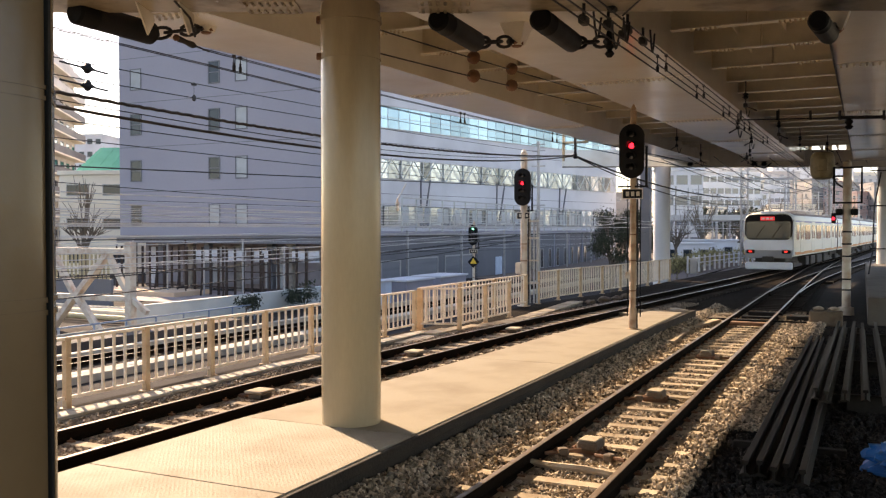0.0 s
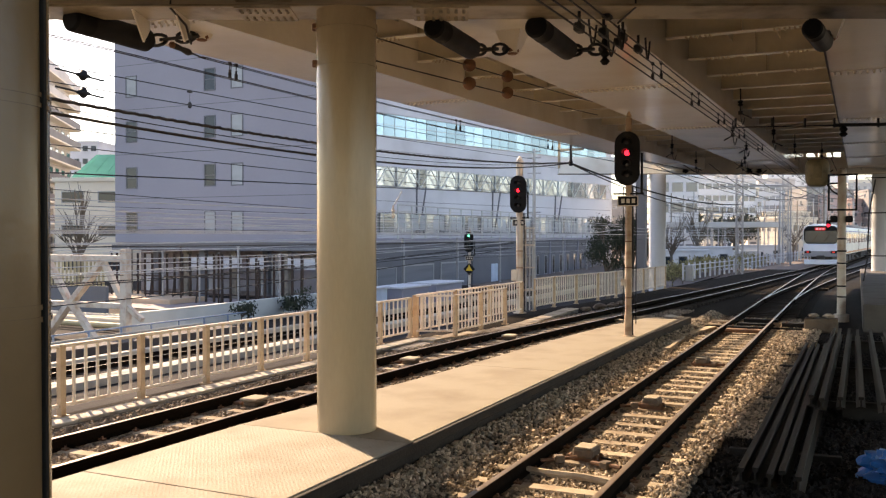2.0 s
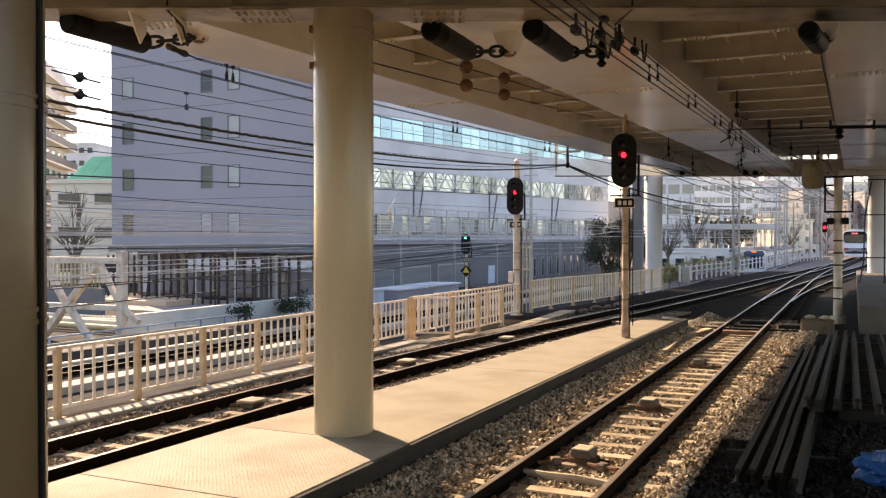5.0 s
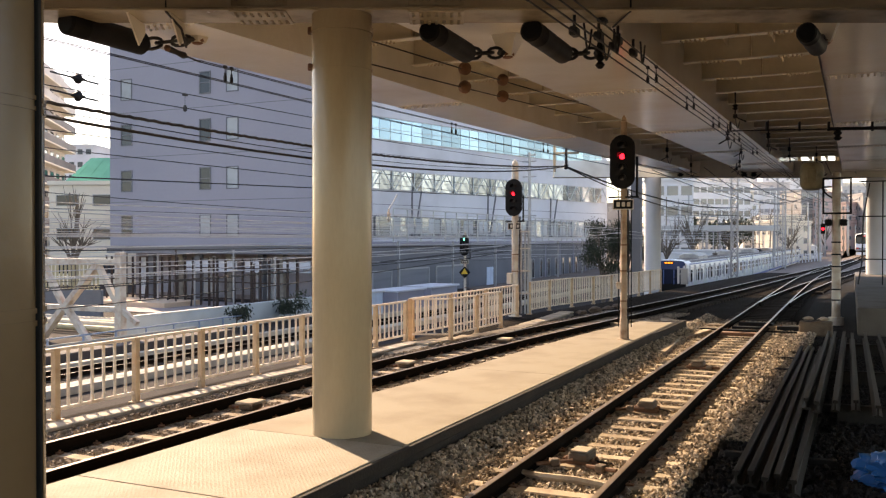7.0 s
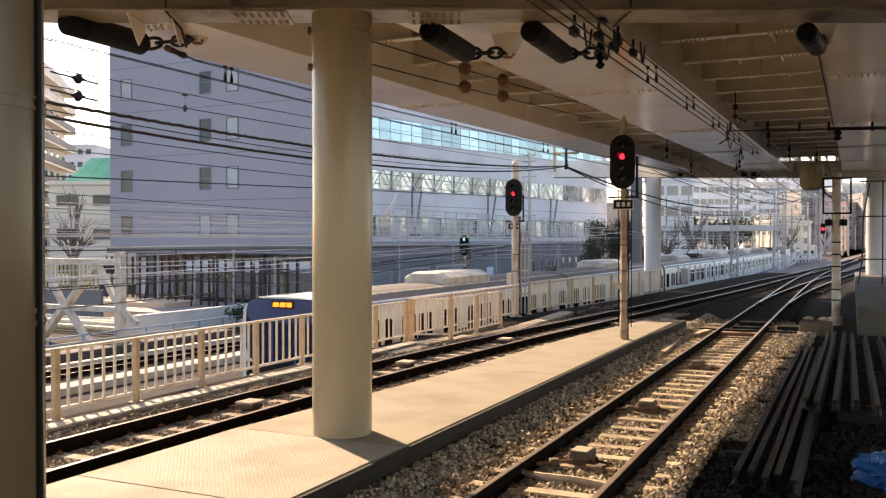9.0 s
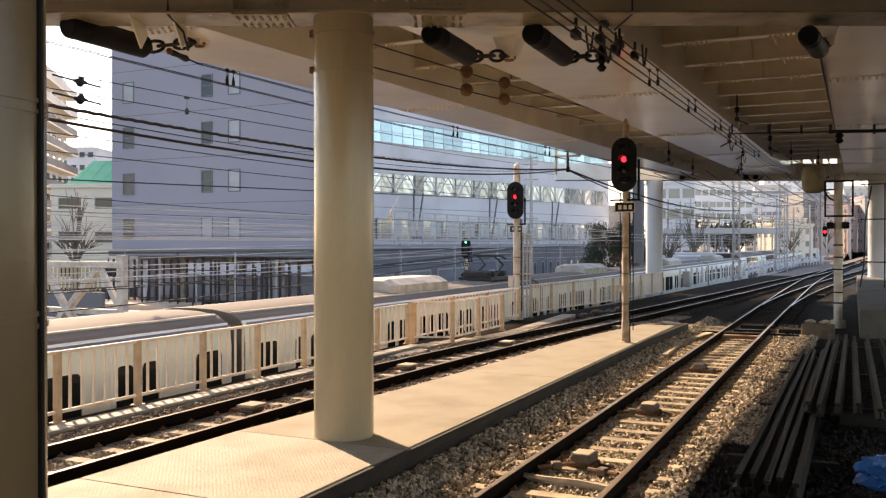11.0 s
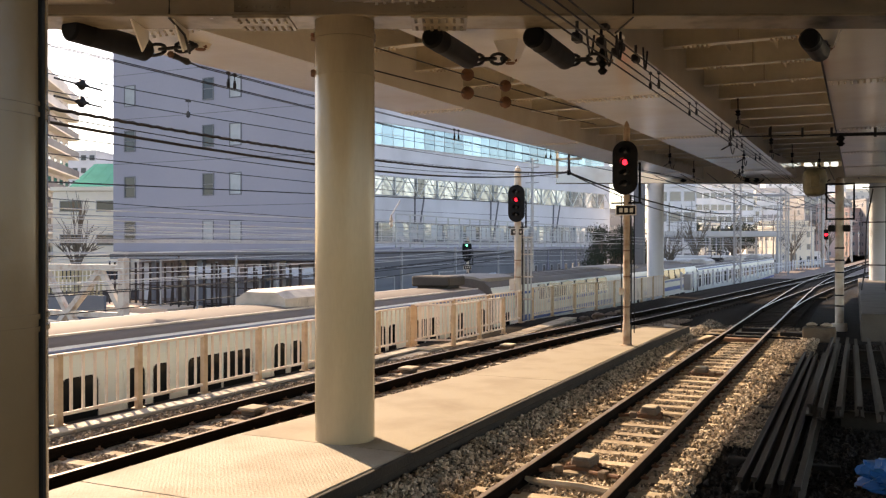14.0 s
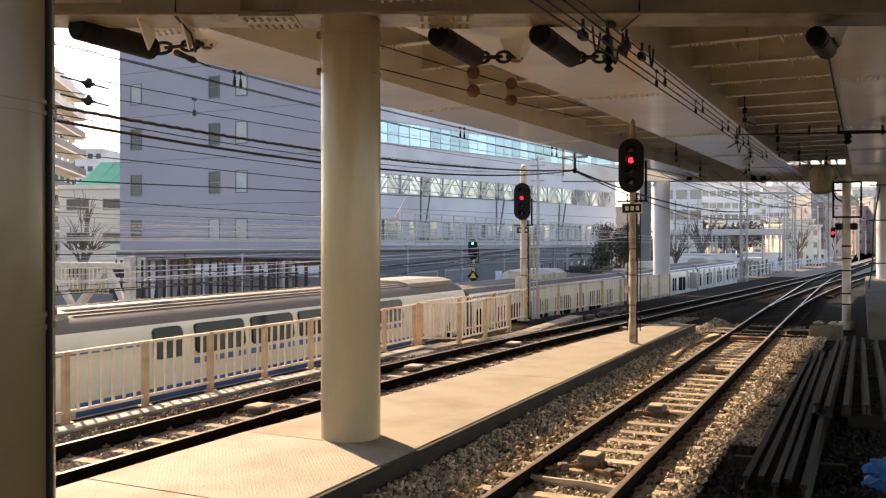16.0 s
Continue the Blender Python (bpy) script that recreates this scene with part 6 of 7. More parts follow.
def make_tree(label, x, y, z, h, spread, leaves, leaf, category="tree", bare=False, foliage=None):
    t = thing("tree" if category == "tree" else "bush", pose(x, y, z), label, category)
    b = B()
    cyl(b, (0, 0, 0), (0, 0, h * 0.45), h * 0.028, h * 0.018, 8)
    tips = []
    for i in range(9 if not bare else 16):
        a = random.uniform(0, 6.28)
        z0 = h * random.uniform(0.25, 0.5)
        tip = Vector((math.cos(a) * spread * random.uniform(0.3, 0.9), math.sin(a) * spread * random.uniform(0.3, 0.9), h * random.uniform(0.5, 0.95)))
        cyl(b, (0, 0, z0), tip, h * 0.012, h * 0.003, 5)
        tips.append(tip)
        for _ in range(3):
            t2 = tip + Vector((random.uniform(-1, 1), random.uniform(-1, 1), random.uniform(-0.2, 0.8))) * spread * 0.35
            cyl(b, tip.lerp(Vector((0, 0, z0)), 0.4), t2, h * 0.005, h * 0.002, 4)
            tips.append(t2)
    part("trunk", b, m_bark, t)
    if not bare:
        verts, faces = [], []
        for _ in range(leaves):
            c = random.choice(tips) + Vector((random.gauss(0, 1), random.gauss(0, 1), random.gauss(0, 0.8))) * spread * 0.2
            n = Euler((random.uniform(0, 6), random.uniform(0, 6), random.uniform(0, 6))).to_matrix()
            s = leaf * random.uniform(0.6, 1.4)
            k = len(verts)
            verts += [tuple(c + n @ Vector(p)) for p in ((-s, 0, 0), (0, -s * 0.5, 0.1 * s), (s, 0, 0), (0, s * 0.5, 0.1 * s))]
            faces.append((k, k + 1, k + 2, k + 3))
        me = bpy.data.meshes.new("crown")
        me.from_pydata(verts, [], faces)
        me.materials.append(foliage or m_leaf)
        c = new("crown", me)
        c.parent = t
    return t


make_tree("dark leafy tree behind the bar fence", -15.6, 60, -2.78, 6.6, 1.5, 9000, 0.06)
make_tree("dark evergreen tree beside the pillar", -14.4, 62, -2.78, 7.2, 1.4, 9000, 0.06)
make_tree("round dark bush in front of the white wall", -32.6, 41.6, -2.78, 1.5, 0.75, 800, 0.08, "bush")
make_tree("dark bush leaning over the white wall", -32.6, 47.6, -2.78, 1.6, 1.2, 1100, 0.09, "bush")
make_tree("bare winter tree beside the cream house", -68, 62, -2.78, 10.5, 3.2, 0, 0, "tree", True)
for x, d in ((1205, 165), (1265, 175), (1300, 185)):
    X, Y = at(x, 0, d)
    make_tree("dark trackside tree in the distance", X, Y, -1.8, 8, 3.2, 1500, 0.32)
for x, d, h in ((1225, 120, 9), (1290, 130, 9), (1180, 100, 7), (1345, 170, 11), (1425, 190, 11), (1460, 210, 11), (1395, 160, 8)):
    X, Y = at(x, 0, d)
    make_tree("bare winter tree in the hazy distance", X, Y, -1.8, h, 3.0, 0, 0, "tree", True)


m_dry = mat("dry_winter_grass", (0.30, 0.26, 0.12), 0.8, vary=0.3, size=0.5, grain=8, bump=0, island=0.5)
for x, d, h in ((1182, 76, 1.9), (1200, 84, 1.7), (1222, 92, 2.0), (1246, 100, 1.9), (1270, 104, 1.8), (1300, 112, 1.9), (1326, 118, 1.7)):
    X, Y = at(x, 0, d)
    make_tree("straw-coloured dry bush behind the white fence", X, Y, -2.0, h, 1.5, 1100, 0.11, "bush", foliage=m_dry)


# ---- parked cars far off, as small shapes of their own ----
m_carpaint = mat("car_paint", (0.5, 0.5, 0.52), 0.3, vary=0.03, size=2, grain=5, bump=0, per_object=0.5)
for k, (x, d) in enumerate(((1276, 140), (1400, 175), (1350, 165))):
    X, Y = at(x, 0, d)
    t = thing("parked_car", pose(X, Y, -1.2, 0, 0, 20), "pale car parked beyond the tracks", "car", "parked cars")
    part("body", box(B(), -2.1, 2.1, -0.85, 0.85, 0.3, 0.85, 0.15), m_carpaint, t)
    part("cabin", box(B(), -1.2, 1.3, -0.75, 0.75, 0.85, 1.4, 0.2), m_glass, t)
    for sx in (-1.3, 1.3):
        part("wheel", cyl(B(), (sx, -0.9, 0.32), (sx, 0.9, 0.32), 0.32, seg=14), m_under, t)


# ---- low roofs, canopy and poles in the far yard ----
X, Y = at(1262, 0, 125)
t = thing("canopy", pose(X, Y, -1.4, 0, 0, 14), "long pale station canopy on thin posts", "canopy")
part("roof", box(B(), -9, 9, 0, 5, 5.2, 6.0, 0.05), m_tower, t)
for i in range(7):
    part("post", cyl(B(), (-8 + 2.7 * i, 0.6, 0), (-8 + 2.7 * i, 0.6, 5.2), 0.1, seg=8), m_steel, t)
for x, d, w, h in ((1200, 110, 6, 2.6), (1240, 118, 7, 2.9), (1300, 128, 6, 2.2), (1336, 150, 8, 2.8), (1410, 190, 9, 3.0)):
    X, Y = at(x, 0, d)
    t = thing("yard_hut", pose(X, Y, -1.9, 0, 0, 16), "pale low yard hut with a flat roof", "hut", "yard huts")
    part("wall", box(B(), -w / 2, w / 2, 0, 3, 0, h, 0.03), m_haze, t)
    part("roof", box(B(), -w / 2 - 0.2, w / 2 + 0.2, -0.2, 3.2, h, h + 0.22, 0.02), m_haze, t)
    for i in range(3):
        pane_window(t, pose(-w / 3 + w / 3 * i, 0, h * 0.55), 0.9, 0.9, m_glass, m_steel)
for k in range(26):
    x, d = 1185 + 14.5 * k + random.uniform(-6, 6), random.uniform(110, 240)
    X, Y = at(x, 0, d)
    h = random.uniform(5.5, 9.5)
    t = thing("pole", pose(X, Y, -1.2), "thin grey line pole", "pole", "line poles")
    part("shaft", turned(B(), [(0.13, 0), (0.08, h + 2)], 8), m_steel if k % 3 else m_concdark, t)
    part("arm", box(B(), -1.0, 1.0, -0.05, 0.05, h + 1.2, h + 1.3), m_steel, t)
    part("insulator", turned(B(), [(0.05, h + 1.3), (0.1, h + 1.4), (0.05, h + 1.5)], 8, (0.7, 0, 0)), m_black, t)


# ---- wires ----
def sagged(p0, p1, sag, n=14):
    p0, p1 = Vector(p0), Vector(p1)
    return [p0.lerp(p1, i / n) - Vector((0, 0, sag * 4 * (i / n) * (1 - i / n))) for i in range(n + 1)]


def wire(label, pts, r, material=None, group="overhead wires", name="overhead_wire"):
    return tagged(part(name, tube(B(), pts, r, 6), material or m_cable, smooth=True), label, "wire", group)


def on_path(fx, z, ys, dx=0.0):
    return [(fx(y) + dx, y, z(y)) for y in ys]


def dropper(x, y, z0, z1):
    t = thing("dropper", pose(x, y, z0), "small black dropper clamp between two wires", "wire clamp", "droppers")
    part("rod", cyl(B(), (0, 0, 0), (0, 0, z1 - z0), 0.007, seg=5), m_cable, t)
    part("clamp", turned(B(), [(0.012, -0.03), (0.024, -0.015), (0.026, 0.05), (0.014, 0.075), (0.02, 0.1)], 8), m_cable, t)
    part("upper_clamp", box(B(), -0.022, 0.022, -0.03, 0.03, z1 - z0 - 0.025, z1 - z0 + 0.025, 0.008), m_cable, t)


ys_far = [4, 7, 10, 13, 16, 20, 24, 28, 33, 38, 44, 50, 58, 70, 90]
for dx in (-0.035, 0.035):
    wire("contact wire over the fence track", on_path(far_x, lambda y: 4.88 + 0.007 * (y - 7.5), ys_far, dx), 0.007)
    wire("carrier wire over the fence track", on_path(far_x, lambda y: 5.1 + 0.008 * (y - 9), ys_far[2:], dx), 0.007)
for y in (10.6, 10.75, 18.3, 18.5, 23.6, 23.9, 30.5, 31.0):
    dropper(far_x(y) + 0.04, y, 4.90 + 0.007 * (y - 7.5), 5.1 + 0.008 * (y - 9))
ys_near = [5.5, 8.5, 11, 14, 18, 22, 26, 32, 40, 52, 70, 90]
for dx in (-0.05, 0.09):
    wire("contact wire over the straight track", on_path(near_x, lambda y: 4.92 + 0.019 * (y - 10), ys_near, dx), 0.011)
    wire("carrier wire over the straight track", on_path(near_x, lambda y: 5.18 + 0.017 * (y - 12), ys_near, dx + 0.02), 0.011)
for y in (13.8, 17.4, 21.0, 25, 30):
    for dx in (-0.03, 0.10):
        dropper(near_x(y) + dx, y, 4.92 + 0.019 * (y - 10), 5.18 + 0.017 * (y - 12))
# feeder ropes slung along the deck edge
rope = sagged((-9.8, 5.5, 4.42), (-9.8, 32, 5.30), 0.36, 260)
wire("thick black lashed feeder cable", [p + Vector((0.006 * math.sin(i * 2.3), 0, 0.007 * math.cos(i * 2.3) + 0.006 * noise.noise(p * 3))) for i, p in enumerate(rope)], 0.026)
wire("second thick black feeder cable", sagged((-9.8, 5.5, 4.28), (-9.8, 32, 5.28), 0.52), 0.024)
wire("thin lashing wire above the feeder", sagged((-9.75, 5.5, 4.34), (-9.8, 32, 5.32), 0.46), 0.008)
wire("thick feeder running on past the bracket", sagged((-9.8, 32, 5.30), (-7.0, 62, 4.7), 0.5), 0.035)
wire("feeder running on past the bracket", sagged((-9.8, 32, 5.28), (-7.0, 62, 4.2), 0.6), 0.024)
t = thing("cable_bracket", pose(-9.75, 32, 5.2), "cream and black cable bracket under the deck edge", "bracket")
part("hanger", box(B(), -0.04, 0.04, -0.05, 0.05, 0.0, 1.2, 0.006), m_cable, t)
part("cross_arm", box(B(), -0.5, 0.5, -0.04, 0.04, 0.55, 0.63, 0.006), m_cream, t)
part("drop_arm", box(B(), -0.5, -0.42, -0.04, 0.04, -0.1, 1.2, 0.006), m_cream, t)
part("insulator", turned(B(), [(0.05, 0), (0.09, 0.05), (0.05, 0.1), (0.09, 0.15), (0.05, 0.2)], 12, (0, 0, -0.02)), m_black, t)
for z0, z1, sag, r in ((7.37, 8.57, 0.1, 0.016), (6.87, 8.07, 0.1, 0.016), (5.71, 6.07, 0.12, 0.018), (5.17, 5.57, 0.1, 0.016), (4.19, 5.57, 0.0, 0.024)):
    wire("thin line wire beyond the fence", sagged((-21, 12, z0), (-21, 60, z1), sag), r)
dropper(-21, 24.0, 7.1, 7.6)
t = thing("wire_clamp", pose(-21, 24.0, 7.12), "dark weight hung between two line wires", "wire clamp", "wire clamps")
part("body", turned(B(), [(0.03, -0.14), (0.07, -0.1), (0.07, 0.02), (0.03, 0.08)], 10), m_cable, t, smooth=True)
part("cap", box(B(), -0.06, 0.06, -0.09, 0.09, 0.4, 0.48, 0.015), m_cable, t)
for y in (12, 60):
    t = thing("line_pole", pose(-21, y, -2.78), "slim steel line pole by the lower tracks", "pole", "line poles")
    part("shaft", turned(B(), [(0.17, 0), (0.10, 11.6)], 10), m_steel, t)
    for z in (7.0, 8.3, 9.8, 10.9, 11.35):
        part("arm", box(B(), -0.5, 0.5, -0.05, 0.05, z, z + 0.08), m_steel, t)
# insulator strings in the gap of sky
for z in (7.35, 6.83):
    t = thing("insulator", pose(-21, 19.34, z), "brown disc insulator on a wire", "insulator", "insulators")
    part("disc", turned(B(), [(0.04, -0.24), (0.08, -0.1), (0.16, -0.02), (0.16, 0.03), (0.07, 0.1), (0.04, 0.26)], 16, q=Euler((radians(-90), 0, 0)).to_quaternion()), m_black, t, smooth=True)
    part("end_rod", cyl(B(), (0, -1.0, 0.04), (0, 0.8, -0.04), 0.03, seg=6), m_cable, t)
# two wires below the ribs with brown insulators
for z0, z1 in ((5.20, 5.92), (4.88, 5.62)):
    wire("line wire under the deck ribs", sagged((-6, 9.4, z0), (-6, 22, z1), 0.02), 0.011)
    for y in (13.8, 15.6):
        t = thing("insulator", pose(-6, y, z0 + (z1 - z0) * (y - 9.4) / 12.6), "brown ball insulator on a wire", "insulator", "insulators")
        part("disc", turned(B(), [(0.03, -0.16), (0.07, -0.1), (0.11, -0.02), (0.11, 0.04), (0.06, 0.1), (0.03, 0.16)], 16, q=Euler((radians(-90), 0, 0)).to_quaternion()), m_rust, t, smooth=True)
wire("line wire running on under the deck", sagged((-6, 22, 5.92), (-3.5, 40, 6.5), 0.05), 0.012)
# lower line wires, pale in the sun
for k in range(4):
    xo = (0, -3.9, -9.0, -14.0)[k]
    for z, r in ((2.65, 0.012), (3.25, 0.012), (3.05, 0.009)):
        wire("overhead wire of the lower line", [(jr_x(y) + xo, y, z - 0.25 * math.sin(math.pi * ((y + 11 * k) % 45) / 45) * (z > 3)) for y in range(5, 200, 9)], r, m_wire)
for (x0, y0, z0), (x1, y1, z1) in (((-22, 14, 1.0), (-15, 42, 2.3)), ((-24, 16, 1.5), (-17, 46, 2.6)), ((-20, 12, 0.6), (-15, 40, 2.0)), ((-26, 20, 0.8), (-18, 48, 2.2)), ((-22, 14, 1.3), (-14, 60, 3.1)), ((-30, 24, 0.6), (-20, 52, 1.8)), ((-30, 24, 1.8), (-20, 56, 3.0)), ((-32, 26, 2.2), (-22, 60, 3.2))):
    wire("feeder wire crossing the lower line", sagged((x0, y0, z0), (x1, y1, z1), 0.25), 0.018, m_cable if z0 < 1.2 else m_wire)
for k, (xo, z, r) in enumerate(((0, 2.38, 0.013), (-1.3, 3.6, 0.013), (-3.9, 2.36, 0.013), (-5.4, 3.9, 0.012), (-6.4, 1.9, 0.014), (-7.2, 3.3, 0.012), (-9.0, 2.2, 0.014), (-10.6, 1.5, 0.014),
                                (-11.8, 3.7, 0.012), (-12.6, 2.9, 0.012), (-14.0, 2.3, 0.014), (-15.6, 1.2, 0.015), (-16.4, 3.9, 0.012), (-17.2, 2.0, 0.014), (-18.4, 3.1, 0.013), (-19.0, 0.9, 0.015))):
    wire("thin overhead wire across the lower yard", [(jr_x(y) + xo + 0.3 * math.sin(y * 0.07 + k), y, z - (0.3 if k % 2 else 0.08) * math.sin(math.pi * ((y + 13 * k) % 50) / 50)) for y in range(6, 190, 8)], r, m_wire if k % 3 else m_cable)
    if k % 2:
        y = 26 + 1.7 * k
        t = thing("insulator", pose(jr_x(y) + xo + 0.3 * math.sin(y * 0.07 + k), y, z - 0.2), "small pale insulator on a yard wire", "insulator", "yard insulators")
        part("body", turned(B(), [(0.03, -0.22), (0.07, -0.12), (0.04, -0.04), (0.08, 0.05), (0.04, 0.12), (0.03, 0.24)], 10), m_postwhite, t, smooth=True)
        part("stem", cyl(B(), (0, 0, 0.2), (0.25, 0.2, 0.75), 0.025, seg=6), m_wire, t)
# gantries over the lower line
for y in (150.0,):
    t = thing("line_gantry", pose(0, y, -2.78), "steel wire gantry across the lower tracks", "gantry", "gantries")
    for x in (-36.5, -19.6):
        part("leg", box(B(), x - 0.14, x + 0.14, -0.14, 0.14, 0, 7.4, 0.01), m_steel, t)
    part("top_beam", box(B(), -36.5, -19.6, -0.1, 0.1, 7.3, 7.5), m_steel, t)
    part("low_beam", box(B(), -36.5, -19.6, -0.1, 0.1, 6.6, 6.72), m_steel, t)
    b = B()
    for i in range(14):
        x = -36.5 + 1.2 * i
        tube(b, [(x, 0, 6.65), (x + 0.6, 0, 7.4), (x + 1.2, 0, 6.65)], 0.04, 4)
    part("lacing", b, m_steel, t)
# long slack spans over the bend
for k in range(12):
    a, b = at(1170 + 22 * k, 0, 75 + 6 * k), at(1290 + 22 * k, 0, 170 + 5 * k)
    wire("slack line wire over the far bend", sagged((*a, 5.2 + 0.5 * (k % 4)), (*b, 7.0 + 0.9 * (k % 3)), 0.8), 0.02)
for k in range(7):
    a, b = at(1175, 0, 90 + 8 * k), at(1520, 0, 130 + 10 * k)
    wire("cross span wire over the far tracks", sagged((*a, 4.6 + 0.55 * k), (*b, 5.0 + 0.7 * k), 0.5), 0.018)
# far knot of wires under the deck end
for k in range(9):
    x0 = -9 + 1.1 * k
    wire("slack wire at the deck end", sagged((x0, 44 + k, 6.0 + 0.1 * k), (x0 + 4.5 - 0.8 * (k % 4), 95, 6.6 + 0.3 * (k % 3)), 0.9 + 0.3 * (k % 3)), 0.02)


wire("black cable clipped along the girder edge", [(-0.50, y, deck_z(y) - 0.03 + 0.015 * math.sin(y * 2.1)) for y in range(12, 50, 1)], 0.018)
for k, (x, y) in enumerate(((-2.6, 22.55), (-3.2, 26), (-2.4, 29.45), (-3.6, 33), (-2.2, 36.35), (-4.2, 38), (-1.4, 40.95), (-6.4, 34.05), (-7.0, 43.25), (-5.0, 44))):
    z = deck_z(y) + (0.0 if -5.55 < x < -3.05 else 0.43)
    t = thing("wire_hanger", pose(x, y, z), "dark wire hanger with an insulator under the deck", "wire hanger", "wire hangers")
    drop = 0.3 + 0.1 * (k % 3) + (0.3 if not -5.55 < x < -3.05 else 0)
    part("rod", tube(B(), [(0, 0, 0.02), (0, 0, -drop), (0.25 * (-1) ** k, 0.1, -drop - 0.12)], 0.022, 5), m_cable, t)
    part("insulator", turned(B(), [(0.03, -drop * 0.72), (0.075, -drop * 0.66), (0.035, -drop * 0.6), (0.075, -drop * 0.54), (0.03, -drop * 0.48)], 10), m_black, t, smooth=True)
    part("clamp", box(B(), -0.05, 0.05, -0.05, 0.05, -drop - 0.04, -drop + 0.06, 0.012), m_cable, t)
    part("jumper", tube(B(), [(0, 0.9 * i / 8, -drop - 0.22 * math.sin(math.pi * i / 8)) for i in range(9)], 0.014, 5), m_cable, t)


# ---- bolt plates and gussets on the near cross beam ----
def beam_fittings():
    t = thing("beam_fittings", pose(-5.5, 9.1, 5.2, 0, 0, 24.9), "bolted splice plates and gussets on the cross beam", "steel fittings")
    for x in (-1.0, 1.08):
        part("splice_plate", box(B(), x - 0.33, x + 0.33, -0.212, -0.198, 0.08, 0.5, 0.004), m_cream, t)
        part("flange_plate", box(B(), x - 0.33, x + 0.33, -0.31, 0.31, -0.018, -0.001, 0.004), m_cream, t)
        first = None
        for i in range(7):
            for k in range(4):
                m = pose(x - 0.27 + 0.09 * i, -0.212, 0.14 + 0.09 * k, 90)
                if first is None:
                    first = part("bolt", turned(B(), [(0.02, 0), (0.018, 0.022)], 6), m_cream, t, m=m)
                else:
                    again(first, m)
            for y in (-0.22, -0.12, 0.12, 0.22):
                again(first, pose(x - 0.27 + 0.09 * i, y, -0.018, 180))
    for x in (-2.55, -2.05):
        b = B()
        f = [b.verts.new((x + d, -0.2 + 0.5 * k, z)) for d in (-0.01, 0.01) for k, z in ((0, 0.0), (1.2, 0.0), (1.2, -0.12), (0.8, -0.3))]
        b.faces.new(f[:4])
        b.faces.new(f[4:][::-1])
        for i in range(4):
            b.faces.new((f[i], f[4 + i], f[4 + (i + 1) % 4], f[(i + 1) % 4]))
        part("gusset", b, m_deck, t)
    part("conduit", tube(B(), [(-3.2, -0.24, 0.35), (3.9, -0.24, 0.35)], 0.014), m_cable, t)
    part("conduit", tube(B(), [(-2.08, -0.24, 0.36), (-2.08, -0.25, 0.0), (-2.0, 0.1, -0.12), (-2.0, 0.3, -0.3)], 0.016), m_cable, t)
    part("conduit", tube(B(), [(3.35, -0.24, 0.9), (3.35, -0.25, 0.0), (3.25, 0.3, -0.05)], 0.014), m_cable, t)


beam_fittings()


# ---- spring tensioners hung behind the cross beam ----
def tensioner(p0, p1, r, hook):
    p0, p1, hook = Vector(p0), Vector(p1), Vector(hook)
    t = thing("spring_tensioner", Matrix.Translation(p0), "dark cylindrical spring tensioner slung under the girders", "tensioner", "spring tensioners")
    d = p1 - p0
    q = d.to_track_quat("Z", "Y")
    L = d.length
    part("barrel", turned(B(), [(r * 0.8, 0), (r, 0.03), (r, L * 0.2), (r * 1.03, L * 0.21), (r * 1.03, L * 0.23), (r, L * 0.24), (r, L - 0.05), (r * 0.75, L), (r * 0.3, L + 0.08)], 20, q=q), m_black, t, smooth=True)
    span = hook - p1
    up = Vector((0, 0, 1))
    for k in range(3):
        c = d + span * (0.14 + 0.27 * k)
        a = span * 0.19
        side = (up if k % 2 == 0 else span.normalized().cross(up)) * 0.075
        part("chain_link", tube(B(), [c + a * math.cos(2 * math.pi * i / 12) + side * math.sin(2 * math.pi * i / 12) for i in range(13)], 0.024), m_cable, t)
    part("hook_rod", tube(B(), [d + span * 0.78, hook - p0], 0.04), m_cable, t)
    part("shackle", turned(B(), [(0.06, -0.08), (0.10, -0.04), (0.10, 0.04), (0.06, 0.08)], 12, hook - p0), m_rust, t, smooth=True)
    b = B()
    h = hook - p0
    vs = [b.verts.new(h + Vector(v)) for v in ((-0.22, -0.2, 0.32), (0.22, -0.2, 0.32), (0.22, 0.2, 0.32), (-0.22, 0.2, 0.32), (-0.08, -0.08, -0.06), (0.08, -0.08, -0.06), (0.08, 0.08, -0.06), (-0.08, 0.08, -0.06))]
    for f in ((0, 3, 2, 1), (4, 5, 6, 7), (0, 1, 5, 4), (1, 2, 6, 5), (2, 3, 7, 6), (3, 0, 4, 7)):
        b.faces.new([vs[i] for i in f])
    part("bracket", b, m_deck, t)
    return t


tensioner((-8.55, 7.68, 5.14), (-8.55, 8.98, 5.13), 0.15, (-8.48, 9.95, 5.40))
tensioner((-4.72, 9.75, 5.10), (-4.78, 11.1, 5.08), 0.14, (-4.5, 11.9, 5.22))
tensioner((-3.58, 10.25, 5.10), (-3.60, 11.7, 5.08), 0.14, (-3.2, 12.3, 5.18))
tensioner((-0.50, 11.25, 4.98), (-0.41, 12.3, 5.0), 0.12, (-0.35, 13.0, 5.25))
t = thing("turnbuckle", pose(-8.53, 9.4, 5.16), "dark turnbuckle between a tensioner chain and its wire", "turnbuckle")
part("body", turned(B(), [(0.02, 0), (0.045, 0.06), (0.035, 0.2), (0.05, 0.36), (0.015, 0.44)], 12, q=Vector((-0.05, 0.62, -0.05)).to_track_quat("Z", "Y")), m_cable, t, smooth=True)
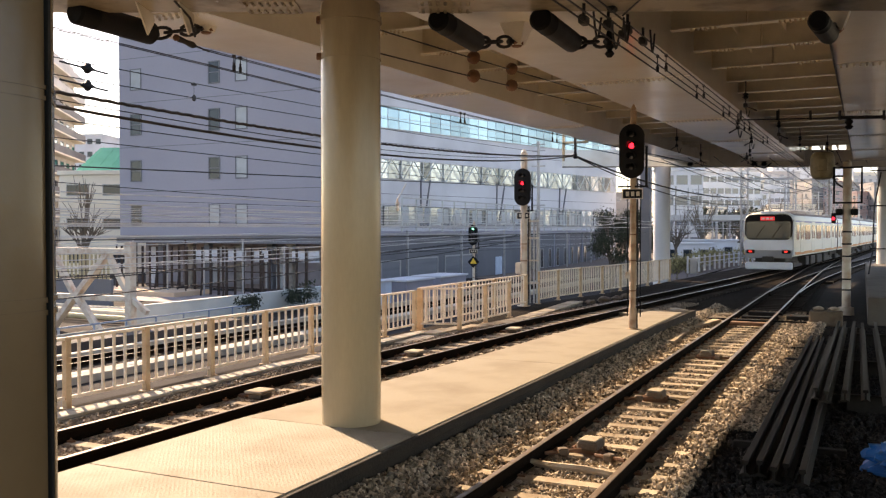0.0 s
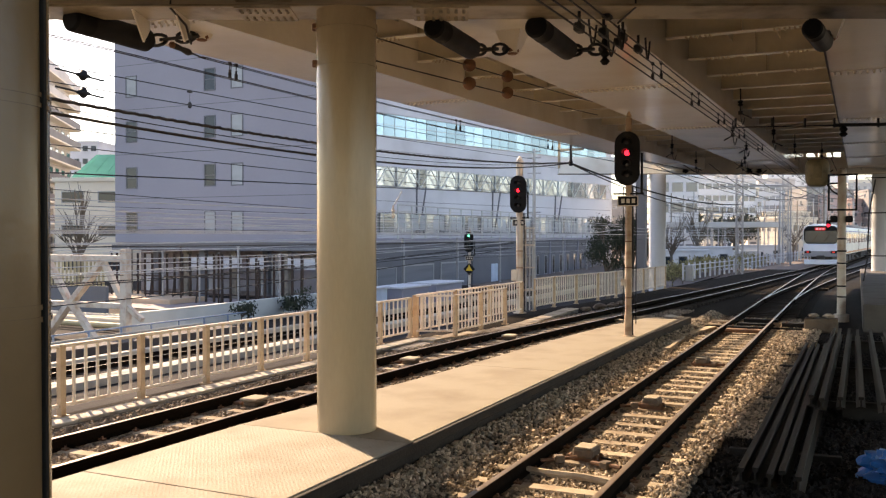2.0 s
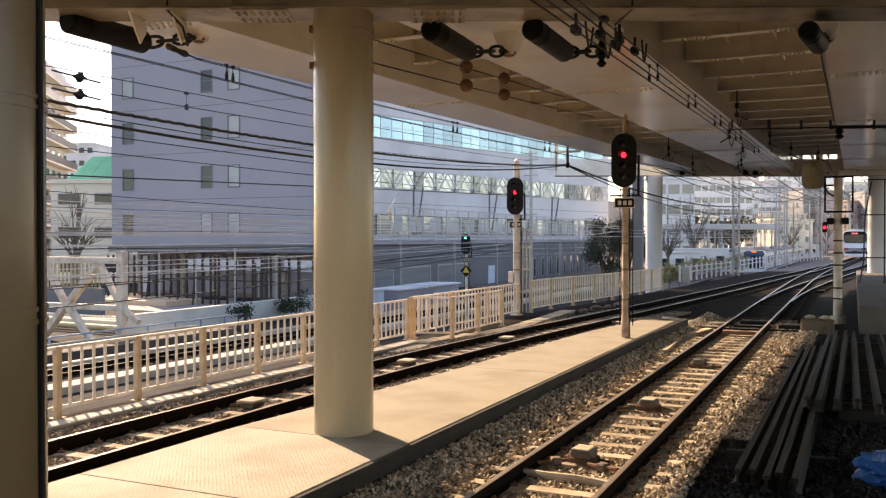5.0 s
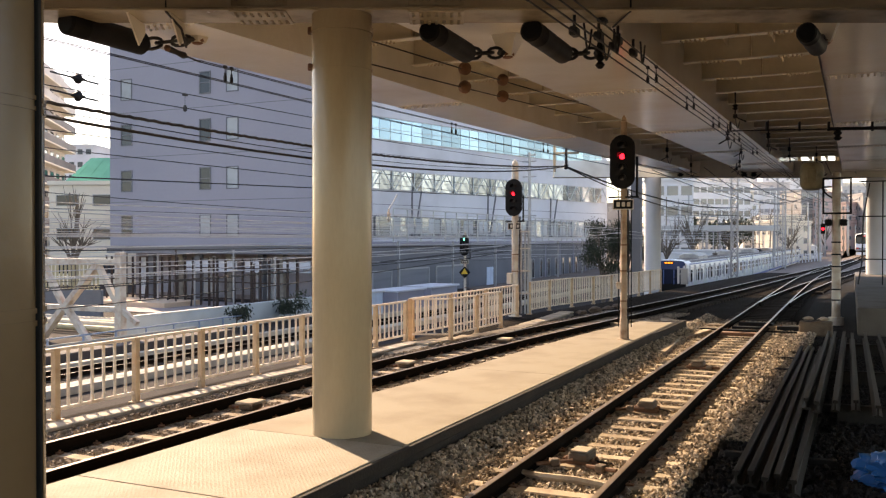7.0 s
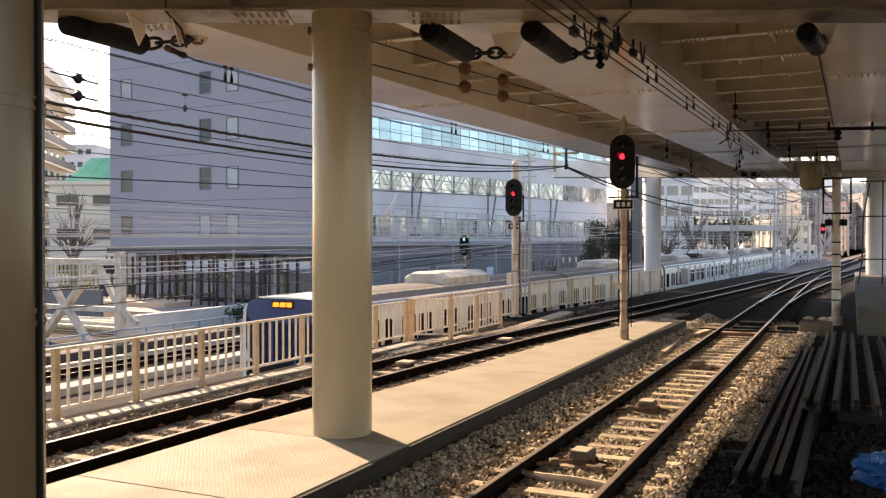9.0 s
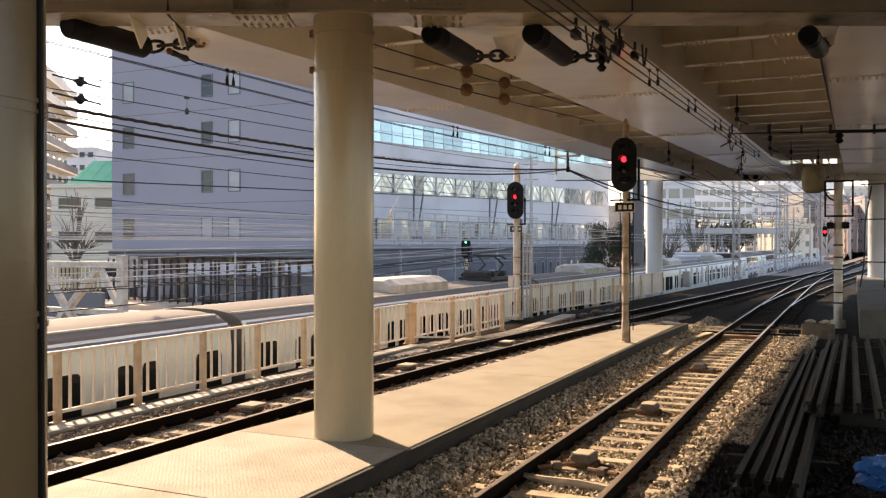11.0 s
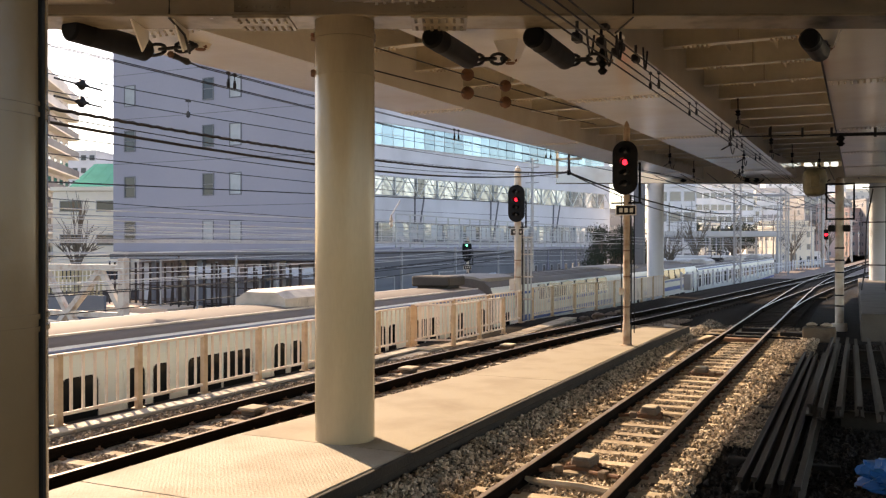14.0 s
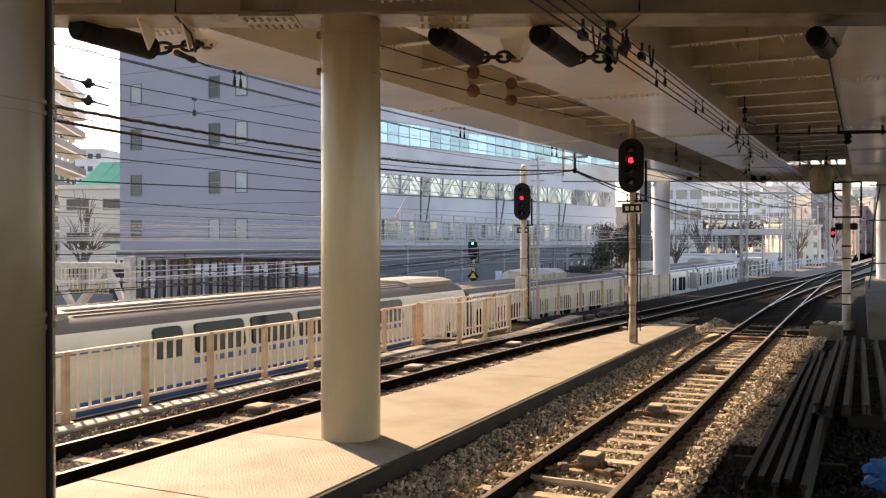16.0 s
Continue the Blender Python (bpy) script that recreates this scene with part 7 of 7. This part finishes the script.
part("rod", tube(B(), [(-0.03, 0.4, -0.03), (-0.06, 0.75, -0.05)], 0.012), m_cable, t)
part("eye", turned(B(), [(0.03, -0.04), (0.05, 0), (0.03, 0.04)], 12), m_rust, t, smooth=True)
# cross pipe and insulator under the girders
t = thing("cross_pipe", pose(-3.5, 25.1, 5.62, 0, 0, 24.9), "thin steel cross pipe clamped under the girders", "pipe")
part("pipe", tube(B(), [(0.4, 0, -0.1), (3.2, 0, -0.04)], 0.018, 8), m_cable, t)
part("pipe", tube(B(), [(3.2, 0, -0.04), (5.6, 0, 0.0)], 0.05, 10), m_cable, t)
for x in (0.5, 1.5, 2.4, 3.2, 4.4, 5.4):
    part("clamp", box(B(), x - 0.025, x + 0.025, -0.04, 0.04, -0.1, 0.16, 0.008), m_cable, t)
part("insulator", turned(B(), [(0.05, -0.36), (0.12, -0.29), (0.06, -0.23), (0.12, -0.16), (0.05, -0.06)], 12, (3.45, 0, 0)), m_black, t, smooth=True)
# hangers and clamps above the straight track
for k, (x, y, w) in enumerate(((-2.95, 10.4, 0.35), (-2.75, 11.0, 0.3), (-3.05, 11.5, 0.4), (-2.72, 12.2, 0.28))):
    arc = [(x + 0.02 * k, y + w * i / 10, 5.15 - 0.28 * math.sin(math.pi * i / 10) + 0.04 * k) for i in range(11)]
    wire("looped jumper cable below the beam", arc, 0.014)
for x, y, z in ((-2.98, 10.1, 4.98), (-2.9, 10.9, 5.08), (-2.78, 11.4, 5.12), (-2.95, 11.9, 5.16), (-2.85, 12.6, 5.2), (-2.75, 10.5, 5.2)):
    t = thing("wire_clamp", pose(x, y, z), "small dark cast clamp on the wires", "wire clamp", "wire clamps")
    part("body", box(B(), -0.05, 0.05, -0.09, 0.09, -0.05, 0.06, 0.02), m_cable, t)
    part("bolt", cyl(B(), (0, 0, 0), (0, 0, 0.2), 0.02, seg=8), m_cable, t)
for k, x in enumerate((-8.9, -5.6, -5.1, -2.2)):
    t = thing("beam_insulator", pose(x, 53.3 + 0.464 * (x + 4.7), 6.6), "dark insulator hanging from the far beam", "insulator", "far beam insulators")
    part("stem", cyl(B(), (0, 0, -0.1), (0, 0, 0.1), 0.05, seg=8), m_cable, t)
    part("disc", turned(B(), [(0.08, -0.45), (0.2, -0.36), (0.1, -0.28), (0.2, -0.2), (0.08, -0.08)], 12), m_black, t, smooth=True)
    if k % 2:
        part("arm", tube(B(), [(0, 0, -0.4), (0.5, 0.2, -0.6), (0.9, 0.3, -0.3)], 0.04), m_cable, t)
for x, y, z in ((-3.2, 12.1, 5.1),):
    t = thing("insulator", pose(x, y, z), "dark stacked insulator under the beam", "insulator", "insulators")
    part("disc", turned(B(), [(0.03, -0.18), (0.07, -0.13), (0.03, -0.08), (0.07, -0.03), (0.03, 0.02), (0.07, 0.07), (0.03, 0.2)], 14), m_black, t, smooth=True)
    part("stem", cyl(B(), (0, 0, 0.18), (0, 0, 0.4), 0.025, seg=8), m_cable, t)


# ---- what moves ----
def along(train, cars, fx, z, rows):
    """The train glides along y; each car follows the bend of its track."""
    walk(train, [(tt, pose(0, y, z)) for tt, y in rows])
    for i, car in enumerate(cars):
        keys = []
        for tt, y in rows:
            a, b = y + 20 * i, y + 20 * i + 20
            turn = -math.degrees(math.atan2(fx(b) - fx(a), 20))
            keys.append((tt, pose(fx(a), 20 * i, 0, 0, 0, turn)))
        walk(car, keys)


def motions():
    jr = [(0, 255), (1, 228), (2, 201), (3, 174.5), (4, 148), (5, 121), (6, 94.3), (6.5, 81), (7, 68), (7.5, 55.2), (8, 43), (8.5, 31.2), (9, 19.7), (9.2, 15.1), (10, -2.9),
          (11, -24.2), (12, -46.1), (13, -68), (14, -89.7), (14.8, -106.7), (15.2, -115.2), (15.6, -123.7), (16, -132.1)]
    along(jr_train, jr_cars, jr_x, JR_Z, jr)
    near = [(0, 55), (1, 67.5), (2, 80.3), (3, 93.6), (4, 108.5), (5, 123.5), (6.3, 142), (7, 152.5), (8, 167.5), (9, 182.5), (11, 212), (13, 240), (16, 276)]
    along(near_train, near_cars, far_x, 0, near)


motions()
